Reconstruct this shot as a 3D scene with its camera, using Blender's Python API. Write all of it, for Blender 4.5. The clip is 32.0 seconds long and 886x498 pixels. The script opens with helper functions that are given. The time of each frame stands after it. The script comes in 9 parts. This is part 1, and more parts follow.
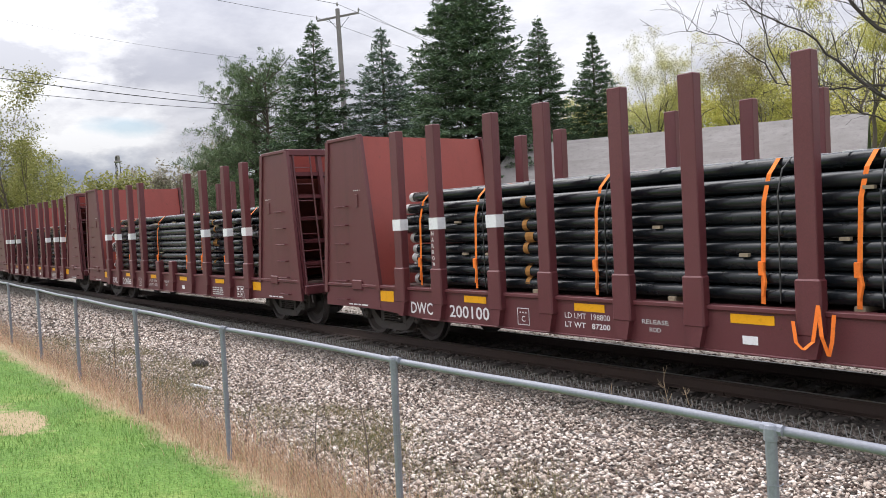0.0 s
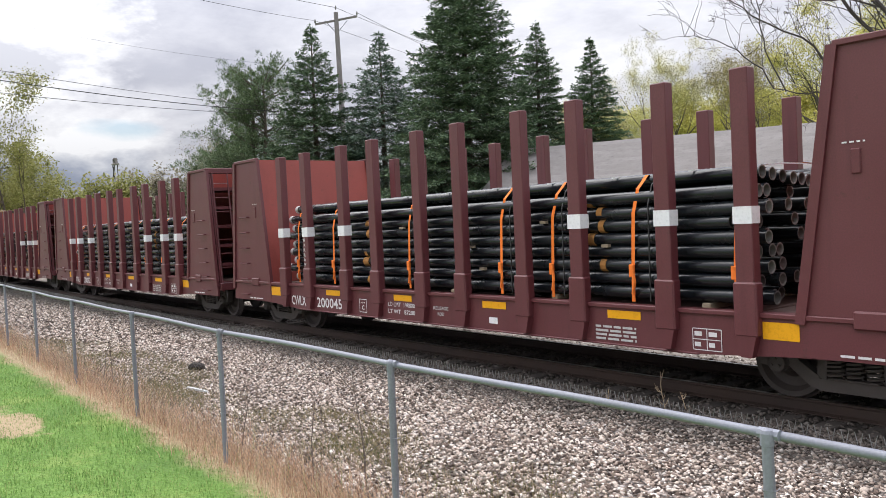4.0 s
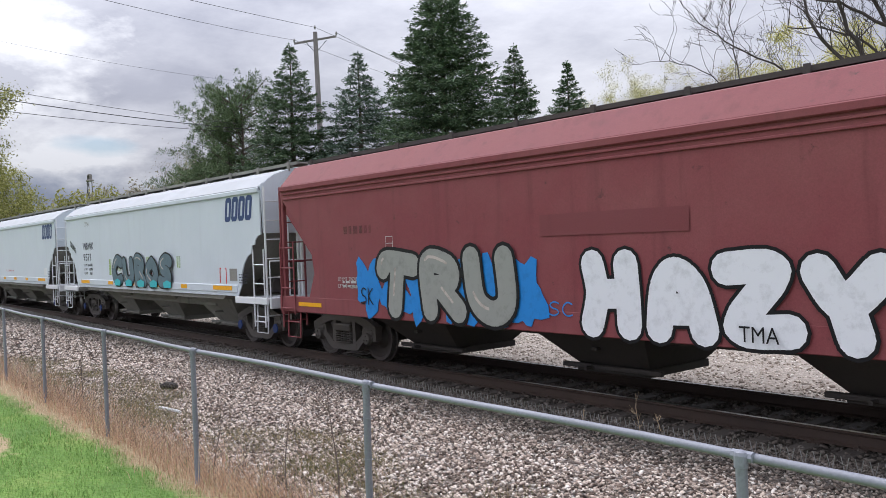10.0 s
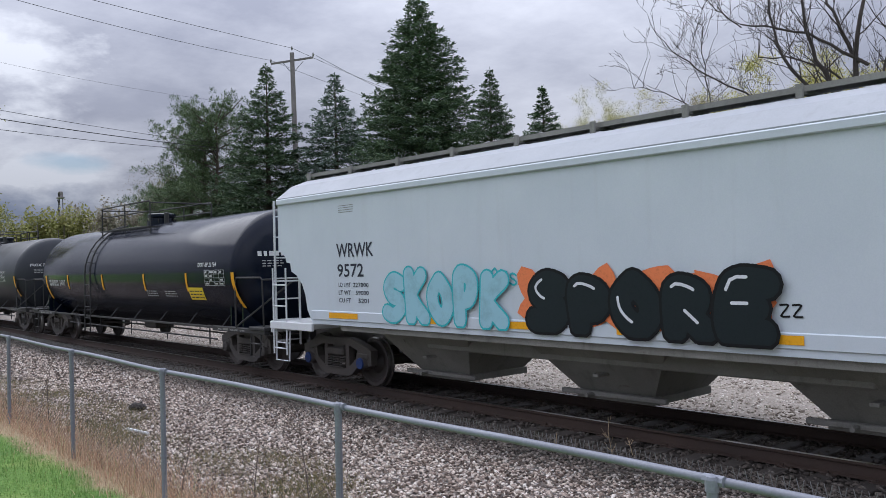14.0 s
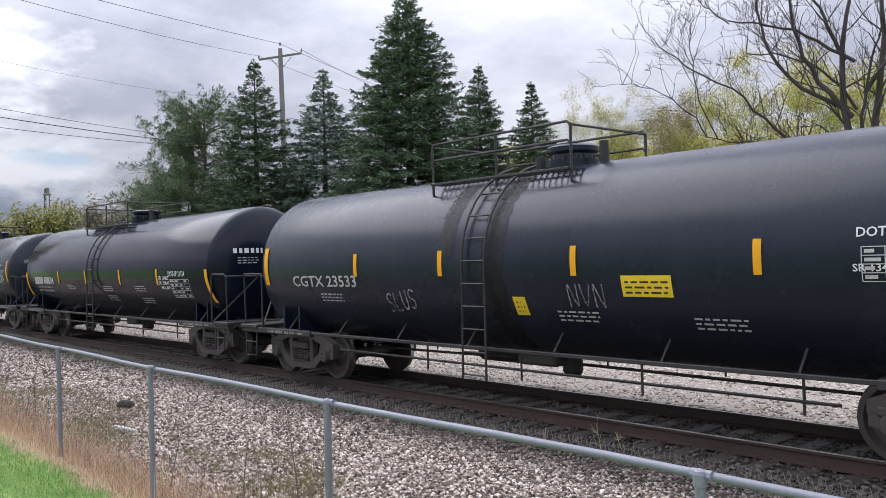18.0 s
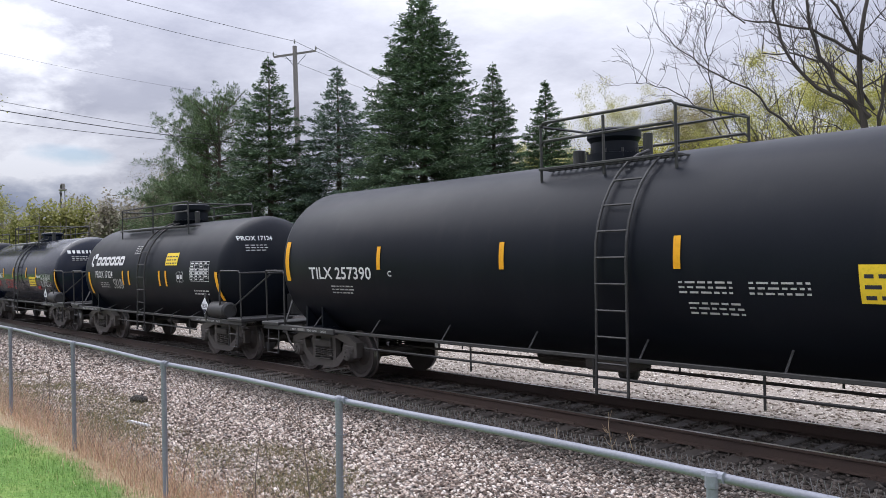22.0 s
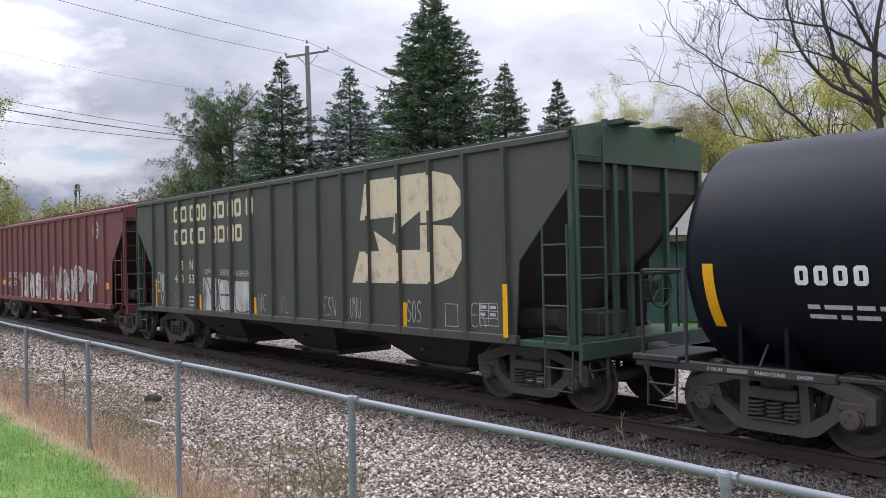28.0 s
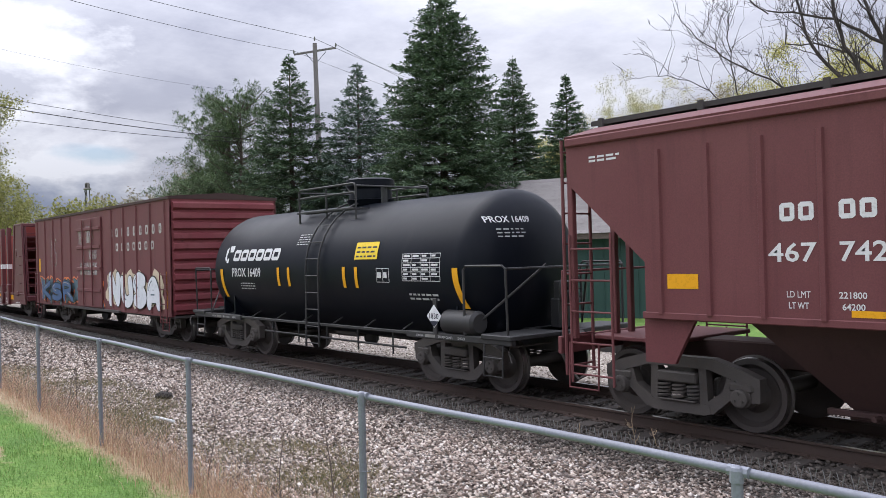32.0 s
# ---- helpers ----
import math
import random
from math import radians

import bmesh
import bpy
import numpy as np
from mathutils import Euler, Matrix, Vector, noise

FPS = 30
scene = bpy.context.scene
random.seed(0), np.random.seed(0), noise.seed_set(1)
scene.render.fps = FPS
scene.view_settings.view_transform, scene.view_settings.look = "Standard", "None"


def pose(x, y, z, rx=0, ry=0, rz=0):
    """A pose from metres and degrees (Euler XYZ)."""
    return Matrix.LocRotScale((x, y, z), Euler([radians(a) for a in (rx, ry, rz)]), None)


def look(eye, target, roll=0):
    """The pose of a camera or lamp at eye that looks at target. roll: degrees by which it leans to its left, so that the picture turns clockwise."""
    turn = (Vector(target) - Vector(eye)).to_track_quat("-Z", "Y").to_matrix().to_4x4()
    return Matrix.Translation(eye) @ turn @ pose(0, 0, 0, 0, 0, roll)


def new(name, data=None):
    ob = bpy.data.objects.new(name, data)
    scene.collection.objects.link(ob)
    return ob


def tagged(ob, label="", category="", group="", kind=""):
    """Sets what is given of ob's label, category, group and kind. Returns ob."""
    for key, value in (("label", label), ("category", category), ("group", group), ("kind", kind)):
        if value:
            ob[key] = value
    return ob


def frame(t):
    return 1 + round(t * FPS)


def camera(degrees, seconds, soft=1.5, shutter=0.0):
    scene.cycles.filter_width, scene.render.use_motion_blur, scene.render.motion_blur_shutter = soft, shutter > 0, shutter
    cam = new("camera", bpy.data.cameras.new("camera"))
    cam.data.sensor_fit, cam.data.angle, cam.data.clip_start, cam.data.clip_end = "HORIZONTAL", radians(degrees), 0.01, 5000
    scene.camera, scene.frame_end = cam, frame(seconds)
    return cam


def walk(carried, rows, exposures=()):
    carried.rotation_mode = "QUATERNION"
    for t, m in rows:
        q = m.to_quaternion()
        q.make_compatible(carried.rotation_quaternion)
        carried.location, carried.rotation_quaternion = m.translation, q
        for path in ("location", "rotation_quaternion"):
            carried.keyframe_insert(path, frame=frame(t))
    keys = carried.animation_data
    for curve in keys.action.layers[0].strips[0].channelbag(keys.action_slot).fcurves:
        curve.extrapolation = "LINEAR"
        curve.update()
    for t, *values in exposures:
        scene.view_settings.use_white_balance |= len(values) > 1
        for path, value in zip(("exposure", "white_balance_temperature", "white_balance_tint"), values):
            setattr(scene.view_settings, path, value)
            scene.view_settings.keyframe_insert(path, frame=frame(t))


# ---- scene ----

# ---------------------------------------------------------------- camera
EYE = Vector((0.0, -10.161, 2.298))
cam = camera(56.17, 32.0, soft=0.5)


def aim(yaw, pitch, roll):
    """A pose at the eye: yaw from the track's normal towards the train's tail, pitch up, roll to the left, in degrees."""
    a, e = radians(yaw), radians(pitch)
    return look(EYE, EYE + Vector((-math.sin(a) * math.cos(e), math.cos(a) * math.cos(e), math.sin(e))), roll)


CAMERA_ROWS = [
    (0, 52.27, -2.10, -2.88),
    (0.5, 52.22, -2.18, -2.91),
    (1, 52.47, -2.24, -2.89),
    (1.5, 52.51, -2.29, -2.94),
    (2, 52.48, -2.29, -2.92),
    (2.5, 52.52, -2.18, -2.89),
    (3, 52.31, -2.02, -2.82),
    (3.5, 52.16, -1.88, -2.70),
    (5.5, 51.90, -1.84, -2.69),
    (6, 51.81, -1.97, -2.72),
    (6.5, 51.73, -2.04, -2.59),
    (7, 51.62, -2.05, -2.53),
    (7.5, 51.70, -1.96, -2.46),
    (8, 51.77, -1.70, -2.38),
    (8.5, 51.54, -1.24, -2.09),
    (9, 51.19, -0.81, -2.10),
    (9.5, 50.69, -0.55, -2.13),
    (10, 50.43, -0.53, -2.11),
    (10.5, 50.72, -0.43, -1.99),
    (11, 50.46, -0.18, -1.66),
    (11.5, 49.99, 0.19, -1.42),
    (12, 49.36, 0.61, -1.27),
    (12.5, 48.79, 0.85, -1.25),
    (13, 48.67, 0.83, -1.45),
    (13.5, 48.78, 0.84, -1.56),
    (14, 48.62, 0.93, -1.49),
    (14.5, 48.07, 0.95, -1.28),
    (16.5, 47.16, 1.06, -1.49),
    (17, 47.31, 0.95, -1.51),
    (17.5, 47.54, 0.80, -1.52),
    (18, 47.87, 0.65, -1.59),
    (18.5, 48.18, 0.63, -1.63),
    (19, 48.47, 0.72, -1.63),
    (19.5, 48.64, 0.94, -1.52),
    (20, 48.56, 1.02, -1.45),
    (20.5, 48.38, 0.92, -1.49),
    (21, 48.40, 0.80, -1.35),
    (21.5, 48.54, 0.64, -1.30),
    (22, 48.74, 0.55, -1.13),
    (22.5, 49.01, 0.48, -0.99),
    (23, 48.90, 0.35, -0.89),
    (23.5, 48.65, 0.32, -0.98),
    (24, 48.53, 0.32, -1.02),
    (24.5, 48.81, 0.35, -1.06),
    (25, 49.12, 0.41, -1.12),
    (25.5, 49.16, 0.52, -1.14),
    (27.5, 49.54, 0.60, -1.22),
    (28, 49.59, 0.53, -1.21),
    (28.5, 49.68, 0.52, -1.22),
    (29, 49.77, 0.39, -1.43),
    (29.5, 49.96, 0.28, -1.52),
    (30, 50.18, 0.22, -1.51),
    (30.5, 50.38, 0.25, -1.51),
    (31, 50.44, 0.36, -1.52),
    (31.5, 50.31, 0.39, -1.51),
    (32, 50.21, 0.28, -1.55),
]
walk(cam, [(t, aim(y, p, r)) for t, y, p, r in CAMERA_ROWS], exposures=[(0, .53, 6450, 10), (8.2, .49, 6400, 10), (9.5, .32, 6250, 11), (10.5, .12, 6100, 12), (11.5, -.20, 5880, 12), (13, -.21, 5880, 12), (14.5, -.04, 5880, 12), (16.5, .28, 6080, 13), (32, .29, 6080, 13)])

# how far the train has rolled, in metres, at each time
TRAIN_ROWS = [(0, 1.13), (0.5, 7.29), (1, 13.46), (1.5, 19.61), (2, 25.83), (3, 38.15), (5.5, 69.0), (6, 75.2), (7, 87.54), (8, 99.85), (9, 112.37), (10, 124.72), (11, 136.99), (12, 149.54), (13, 161.89), (14, 174.12), (15, 186.72), (16, 199.16), (17, 211.6), (18, 224.04), (19, 236.55), (20, 249.16), (20.5, 255.39), (21, 261.98), (22, 274.4), (23, 287.06), (24, 299.68), (25, 312.04), (26, 324.76), (27.5, 343.66), (28, 350.35), (28.5, 356.16), (29, 362.58), (30, 375.37), (31, 388.11), (32, 400.87)]

# ---------------------------------------------------------------- light: a bright broken overcast
SUN_EL, SUN_TURN = 54.0, 258.0          # height of the veiled sun, and its bearing
world = bpy.data.worlds.new("world")
scene.world = world
world.use_nodes = True
wn, wl = world.node_tree.nodes, world.node_tree.links
sky = wn.new("ShaderNodeTexSky")
sky.sky_type, sky.sun_disc = 'NISHITA', False
sky.sun_elevation, sky.sun_rotation = radians(SUN_EL), radians(SUN_TURN)


def wmath(op, a, b=None):
    m = wn.new("ShaderNodeMath")
    m.operation = op
    for s, v in zip(m.inputs, (a, b)):
        if v is None:
            continue
        if isinstance(v, (int, float)):
            s.default_value = v
        else:
            wl.new(v, s)
    return m.outputs[0]


def wmix(fac, a, b):
    x = wn.new("ShaderNodeMix")
    x.data_type = 'RGBA'
    for s, v in ((x.inputs[0], fac), (x.inputs[6], a), (x.inputs[7], b)):
        if isinstance(v, tuple):
            s.default_value = (*v, 1)
        elif isinstance(v, (int, float)):
            s.default_value = v
        else:
            wl.new(v, s)
    return x.outputs[2]


def wramp(fac, stops):
    r = wn.new("ShaderNodeValToRGB")
    e = r.color_ramp.elements
    while len(e) < len(stops):
        e.new(0.5)
    for q, (p, c) in zip(e, stops):
        q.position, q.color = p, (c, c, c, 1)
    wl.new(fac, r.inputs["Fac"])
    return r.outputs["Color"]


wtc = wn.new("ShaderNodeTexCoord")
wsep = wn.new("ShaderNodeSeparateXYZ")
wl.new(wtc.outputs["Generated"], wsep.inputs[0])
lift = wmath('ADD', wmath('MAXIMUM', wsep.outputs["Z"], 0.0), 0.16)
wcom = wn.new("ShaderNodeCombineXYZ")
wl.new(wmath('DIVIDE', wsep.outputs["X"], lift), wcom.inputs[0])
wl.new(wmath('DIVIDE', wsep.outputs["Y"], lift), wcom.inputs[1])


def cloud_noise(scale, detail, rough, shift):
    mp = wn.new("ShaderNodeMapping")
    mp.inputs["Location"].default_value = shift
    wl.new(wcom.outputs[0], mp.inputs["Vector"])
    t = wn.new("ShaderNodeTexNoise")
    t.inputs["Scale"].default_value, t.inputs["Detail"].default_value, t.inputs["Roughness"].default_value = scale, detail, rough
    wl.new(mp.outputs[0], t.inputs["Vector"])
    return t.outputs["Fac"]


def edge_noise(shift):
    mp = wn.new("ShaderNodeMapping")
    mp.inputs["Location"].default_value, mp.inputs["Scale"].default_value = shift, (1, 1, 2.2)
    wl.new(wtc.outputs["Generated"], mp.inputs["Vector"])
    t = wn.new("ShaderNodeTexNoise")
    t.inputs["Scale"].default_value, t.inputs["Detail"].default_value, t.inputs["Roughness"].default_value = 9.0, 8, 0.62
    wl.new(mp.outputs[0], t.inputs["Vector"])
    return t.outputs["Fac"]


def lump(az, el, wide, tall, rag, shift):
    """How far a direction lies inside one cloud: 1 in its middle, 0 outside, with a billowing edge."""
    a, e = radians(az), radians(el)
    mid = (-math.sin(a) * math.cos(e), math.cos(a) * math.cos(e), math.sin(e))
    acr = (-math.cos(a), -math.sin(a), 0)
    t = []
    for axis, size in ((acr, wide), ((0, 0, 1), tall)):
        v = wn.new("ShaderNodeVectorMath")
        v.operation = 'DOT_PRODUCT'
        wl.new(wtc.outputs["Generated"], v.inputs[0])
        v.inputs[1].default_value = axis
        off = wmath('DIVIDE', wmath('SUBTRACT', v.outputs["Value"], sum(p * q for p, q in zip(mid, axis))), math.sin(radians(size)))
        t.append(wmath('MULTIPLY', off, off))
    dist = wmath('SQRT', wmath('ADD', t[0], t[1]))
    dist = wmath('ADD', dist, wmath('MULTIPLY', wmath('SUBTRACT', edge_noise(shift), 0.5), rag))
    front = wn.new("ShaderNodeVectorMath")
    front.operation = 'DOT_PRODUCT'
    wl.new(wtc.outputs["Generated"], front.inputs[0])
    front.inputs[1].default_value = mid
    return wmath('MULTIPLY', wramp(dist, [(0.40, 1.0), (0.95, 0.0)]), wmath('GREATER_THAN', front.outputs["Value"], 0.3))


shade = wramp(cloud_noise(0.75, 9, 0.62, (0.4, 5.2, 0)), [(0.38, 0.0), (0.62, 1.0)])
cloud = wmix(shade, (0.44, 0.45, 0.51), (0.80, 0.80, 0.83))
clear = wn.new("ShaderNodeVectorMath")
clear.operation = 'SCALE'
wl.new(sky.outputs["Color"], clear.inputs[0])
clear.inputs["Scale"].default_value = 0.10
# a sunlit bank over the far end of the line, a grey bank under it, and a strip of clear sky low down
cloud = wmix(lump(74.5, 6.0, 7.0, 2.4, 2.6, (2, 9, 0)), cloud, (0.92, 0.92, 0.93))
cloud = wmix(lump(77.5, 12.0, 7.0, 4.4, 2.4, (7, 2, 0)), cloud, (0.95, 0.95, 0.96))
cloud = wmix(wmath('MULTIPLY', lump(70.8, 10.4, 4.2, 1.7, 3.0, (5, 5, 0)), 0.8), cloud, (0.46, 0.47, 0.53))
cloud = wmix(wmath('MULTIPLY', lump(79.0, 10.8, 5.0, 1.6, 3.0, (1, 6, 0)), 0.8), cloud, (0.50, 0.51, 0.57))
cloud = wmix(lump(78.0, 3.6, 11.0, 2.2, 1.6, (3, 3, 0)), cloud, (0.34, 0.38, 0.48))
cloud = wmix(wmath('MULTIPLY', lump(72.6, 6.9, 3.4, 0.9, 1.6, (8, 1, 0)), 0.8), cloud, clear.outputs[0])
# an overcast sky grows brighter, and a little bluer, towards the zenith
rise = wmath('MAXIMUM', wsep.outputs["Z"], 0.0)
dome_ = wn.new("ShaderNodeCombineXYZ")
for _i, _k in enumerate((3.5, 3.5, 3.6)):
    wl.new(wmath('MULTIPLY', wmath('ADD', wmath('MULTIPLY', rise, _k), 0.68), 1 / 1.45), dome_.inputs[_i])
full_sky = wn.new("ShaderNodeVectorMath")
full_sky.operation = 'MULTIPLY'
wl.new(cloud, full_sky.inputs[0])
wl.new(dome_.outputs[0], full_sky.inputs[1])
wl.new(full_sky.outputs[0], wn["Background"].inputs["Color"])
wn["Background"].inputs["Strength"].default_value = 1.0
sun = new("sun", bpy.data.lights.new("sun", 'SUN'))
sun.data.energy, sun.data.angle, sun.data.color = 1.5, radians(60), (1.0, 0.96, 0.90)
_a, _e = radians(SUN_TURN), radians(SUN_EL)
sun.matrix_world = look((0, 0, 0), (-math.sin(_a) * math.cos(_e), -math.cos(_a) * math.cos(_e), -math.sin(_e)))

# ---------------------------------------------------------------- mesh helpers
class Shape:
    """Vertices and faces of one mesh, with a material slot for each face."""

    def __init__(self):
        self.v, self.f, self.m = [], [], []

    def add(self, verts, faces, slot=0):
        n = len(self.v)
        self.v += [tuple(p) for p in verts]
        self.f += [tuple(i + n for i in f) for f in faces]
        self.m += [slot] * len(faces)
        return self

    def box(self, x0, x1, y0, y1, z0, z1, c=0.0, slot=0):
        """A box, with its edges cut off by c."""
        if c <= 0:
            v = [(x, y, z) for x in (x0, x1) for y in (y0, y1) for z in (z0, z1)]
            f = [(0, 1, 3, 2), (4, 6, 7, 5), (0, 4, 5, 1), (2, 3, 7, 6), (0, 2, 6, 4), (1, 5, 7, 3)]
            return self.add(v, f, slot)
        c = min(c, (x1 - x0) * .45, (y1 - y0) * .45, (z1 - z0) * .45)
        v, idx = [], {}
        for i, x in enumerate((x0, x1)):
            for j, y in enumerate((y0, y1)):
                for k, z in enumerate((z0, z1)):
                    sx, sy, sz = (1 - 2 * i) * c, (1 - 2 * j) * c, (1 - 2 * k) * c
                    for a, p in enumerate(((x, y + sy, z + sz), (x + sx, y, z + sz), (x + sx, y + sy, z))):
                        idx[i, j, k, a] = len(v)
                        v.append(p)
        g = lambda i, j, k, a: idx[i, j, k, a]
        f = []
        for s in (0, 1):
            f.append([g(s, 0, 0, 0), g(s, 0, 1, 0), g(s, 1, 1, 0), g(s, 1, 0, 0)][::1 if s == 0 else -1])
            f.append([g(0, s, 0, 1), g(1, s, 0, 1), g(1, s, 1, 1), g(0, s, 1, 1)][::1 if s == 0 else -1])
            f.append([g(0, 0, s, 2), g(0, 1, s, 2), g(1, 1, s, 2), g(1, 0, s, 2)][::1 if s == 0 else -1])
        for a in (0, 1):
            for b in (0, 1):
                f.append([g(a, b, 0, 0), g(a, b, 1, 0), g(a, b, 1, 1), g(a, b, 0, 1)])
                f.append([g(a, 0, b, 0), g(a, 1, b, 0), g(a, 1, b, 2), g(a, 0, b, 2)])
                f.append([g(0, a, b, 1), g(1, a, b, 1), g(1, a, b, 2), g(0, a, b, 2)])
                for k in (0, 1):
                    f.append([g(a, b, k, 0), g(a, b, k, 1), g(a, b, k, 2)])
        return self.add(v, f, slot)

    def slab(self, outline, y0, y1, slot=0, plane='xz'):
        """An outline in a plane, given depth along the third axis."""
        n = len(outline)
        if plane == 'xz':
            put = lambda a, b, d: (a, d, b)
        elif plane == 'yz':
            put = lambda a, b, d: (d, a, b)
        else:
            put = lambda a, b, d: (a, b, d)
        v = [put(a, b, y0) for a, b in outline] + [put(a, b, y1) for a, b in outline]
        f = [tuple(range(n))[::-1], tuple(range(n, 2 * n))]
        f += [(i, (i + 1) % n, n + (i + 1) % n, n + i) for i in range(n)]
        return self.add(v, f, slot)

    def tube(self, pts, r, n=6, slot=0, caps=True):
        """A round bar along points; r is one radius or one for each point."""
        pts = [Vector(p) for p in pts]
        k = len(pts)
        rs = [r] * k if isinstance(r, (int, float)) else r
        v, f = [], []
        side = None
        for i, p in enumerate(pts):
            d = (pts[min(i + 1, k - 1)] - pts[max(i - 1, 0)])
            d = d.normalized() if d.length > 1e-9 else Vector((0, 0, 1))
            if side is None:
                side = d.orthogonal().normalized()
            side = (side - d * side.dot(d))
            side = side.normalized() if side.length > 1e-6 else d.orthogonal().normalized()
            up = d.cross(side)
            for j in range(n):
                a = 2 * math.pi * j / n
                v.append(p + (side * math.cos(a) + up * math.sin(a)) * rs[i])
        for i in range(k - 1):
            for j in range(n):
                f.append((i * n + j, i * n + (j + 1) % n, (i + 1) * n + (j + 1) % n, (i + 1) * n + j))
        if caps:
            f.append(tuple(range(n))[::-1])
            f.append(tuple(range((k - 1) * n, k * n)))
        return self.add(v, f, slot)

    def lathe(self, profile, axis='y', n=32, at=(0, 0, 0), slot=0, slots=None):
        """A profile of (along, radius) pairs turned round an axis."""
        v, f, m = [], [], []
        k = len(profile)
        for a, r in profile:
            for j in range(n):
                t = 2 * math.pi * j / n
                c, s = r * math.cos(t), r * math.sin(t)
                p = {'y': (c, a, s), 'x': (a, c, s), 'z': (c, s, a)}[axis]
                v.append((p[0] + at[0], p[1] + at[1], p[2] + at[2]))
        b = len(self.v)
        self.v += v
        for i in range(k - 1):
            for j in range(n):
                q = (i * n + j, i * n + (j + 1) % n, (i + 1) * n + (j + 1) % n, (i + 1) * n + j)
                self.f.append(tuple(b + e for e in q))
                self.m.append(slots[i] if slots else slot)
        return self

    def mesh(self, name, mats, smooth=False):
        me = bpy.data.meshes.new(name)
        me.from_pydata(self.v, [], self.f)
        for mt in mats:
            me.materials.append(mt)
        if len(mats) > 1:
            me.polygons.foreach_set("material_index", self.m)
        bm = bmesh.new()
        bm.from_mesh(me)
        bmesh.ops.recalc_face_normals(bm, faces=bm.faces)
        bm.to_mesh(me)
        bm.free()
        if smooth:
            me.polygons.foreach_set("use_smooth", [True] * len(me.polygons))
            me.set_sharp_from_angle(angle=radians(35))
        return me


def big_mesh(name, co, faces, mat, smooth=False):
    """A mesh straight from arrays: co is (n, 3), faces is (m, 3 or 4)."""
    me = bpy.data.meshes.new(name)
    k = faces.shape[1]
    me.vertices.add(len(co))
    me.vertices.foreach_set("co", np.ascontiguousarray(co, dtype=np.float32).ravel())
    me.loops.add(faces.size)
    me.loops.foreach_set("vertex_index", np.ascontiguousarray(faces, dtype=np.int32).ravel())
    me.polygons.add(len(faces))
    me.polygons.foreach_set("loop_start", np.arange(0, faces.size, k, dtype=np.int32))
    if smooth:
        me.polygons.foreach_set("use_smooth", np.ones(len(faces), dtype=bool))
    me.materials.append(mat)
    me.update(calc_edges=True)
    me.validate()
    return me


MESHES = {}


def part(name, shape, mats, parent, label="", smooth=False, key=None, at=None):
    """Links a shape as ONE mesh object under a thing or a part. With a key, alike parts share their mesh."""
    if not isinstance(mats, (list, tuple)):
        mats = [mats]
    if isinstance(shape, bpy.types.Mesh):  # a mesh made beforehand
        me = shape
    elif key is not None and key in MESHES:
        me = MESHES[key]
    else:
        sh = shape() if callable(shape) else shape
        me = sh.mesh(name, mats, smooth)
        if key is not None:
            MESHES[key] = me
    ob = new(name, me)
    ob.parent = parent
    if at is not None:
        ob.matrix_basis = at
    if label:
        tagged(ob, label)
    return ob


def thing(name, label, category, group="", at=None):
    ob = tagged(new(name), label, category, group)
    ob.empty_display_size = 0.3
    if at is not None:
        ob.matrix_basis = at
    return ob


# ---------------------------------------------------------------- materials
def nodes_of(name):
    m = bpy.data.materials.new(name)
    m.use_nodes = True
    nt = m.node_tree
    return m, nt.nodes, nt.links, nt.nodes["Principled BSDF"]


def ramp(n, stops, interpolation='LINEAR'):
    r = n.new("ShaderNodeValToRGB")
    r.color_ramp.interpolation = interpolation
    e = r.color_ramp.elements
    while len(e) < len(stops):
        e.new(0.5)
    for q, (p, c) in zip(e, stops):
        q.position = p
        q.color = (*c, 1) if len(c) == 3 else c
    return r


def mix(n, l, fac, a, b, mode='MIX'):
    x = n.new("ShaderNodeMix")
    x.data_type, x.blend_type = 'RGBA', mode
    for sock, val in ((x.inputs[0], fac), (x.inputs[6], a), (x.inputs[7], b)):
        if isinstance(val, (int, float)):
            sock.default_value = val
        elif isinstance(val, tuple):
            sock.default_value = (*val, 1)
        else:
            l.new(val, sock)
    return x.outputs[2]


def noise_at(n, l, vec, scale, detail=4.0, rough=0.6, stretch=None):
    if stretch:
        mp = n.new("ShaderNodeMapping")
        mp.inputs["Scale"].default_value = stretch
        l.new(vec, mp.inputs["Vector"])
        vec = mp.outputs["Vector"]
    t = n.new("ShaderNodeTexNoise")
    t.inputs["Scale"].default_value, t.inputs["Detail"].default_value = scale, detail
    t.inputs["Roughness"].default_value = rough
    l.new(vec, t.inputs["Vector"])
    return t.outputs["Fac"]


def gray(v):
    return (v, v, v)


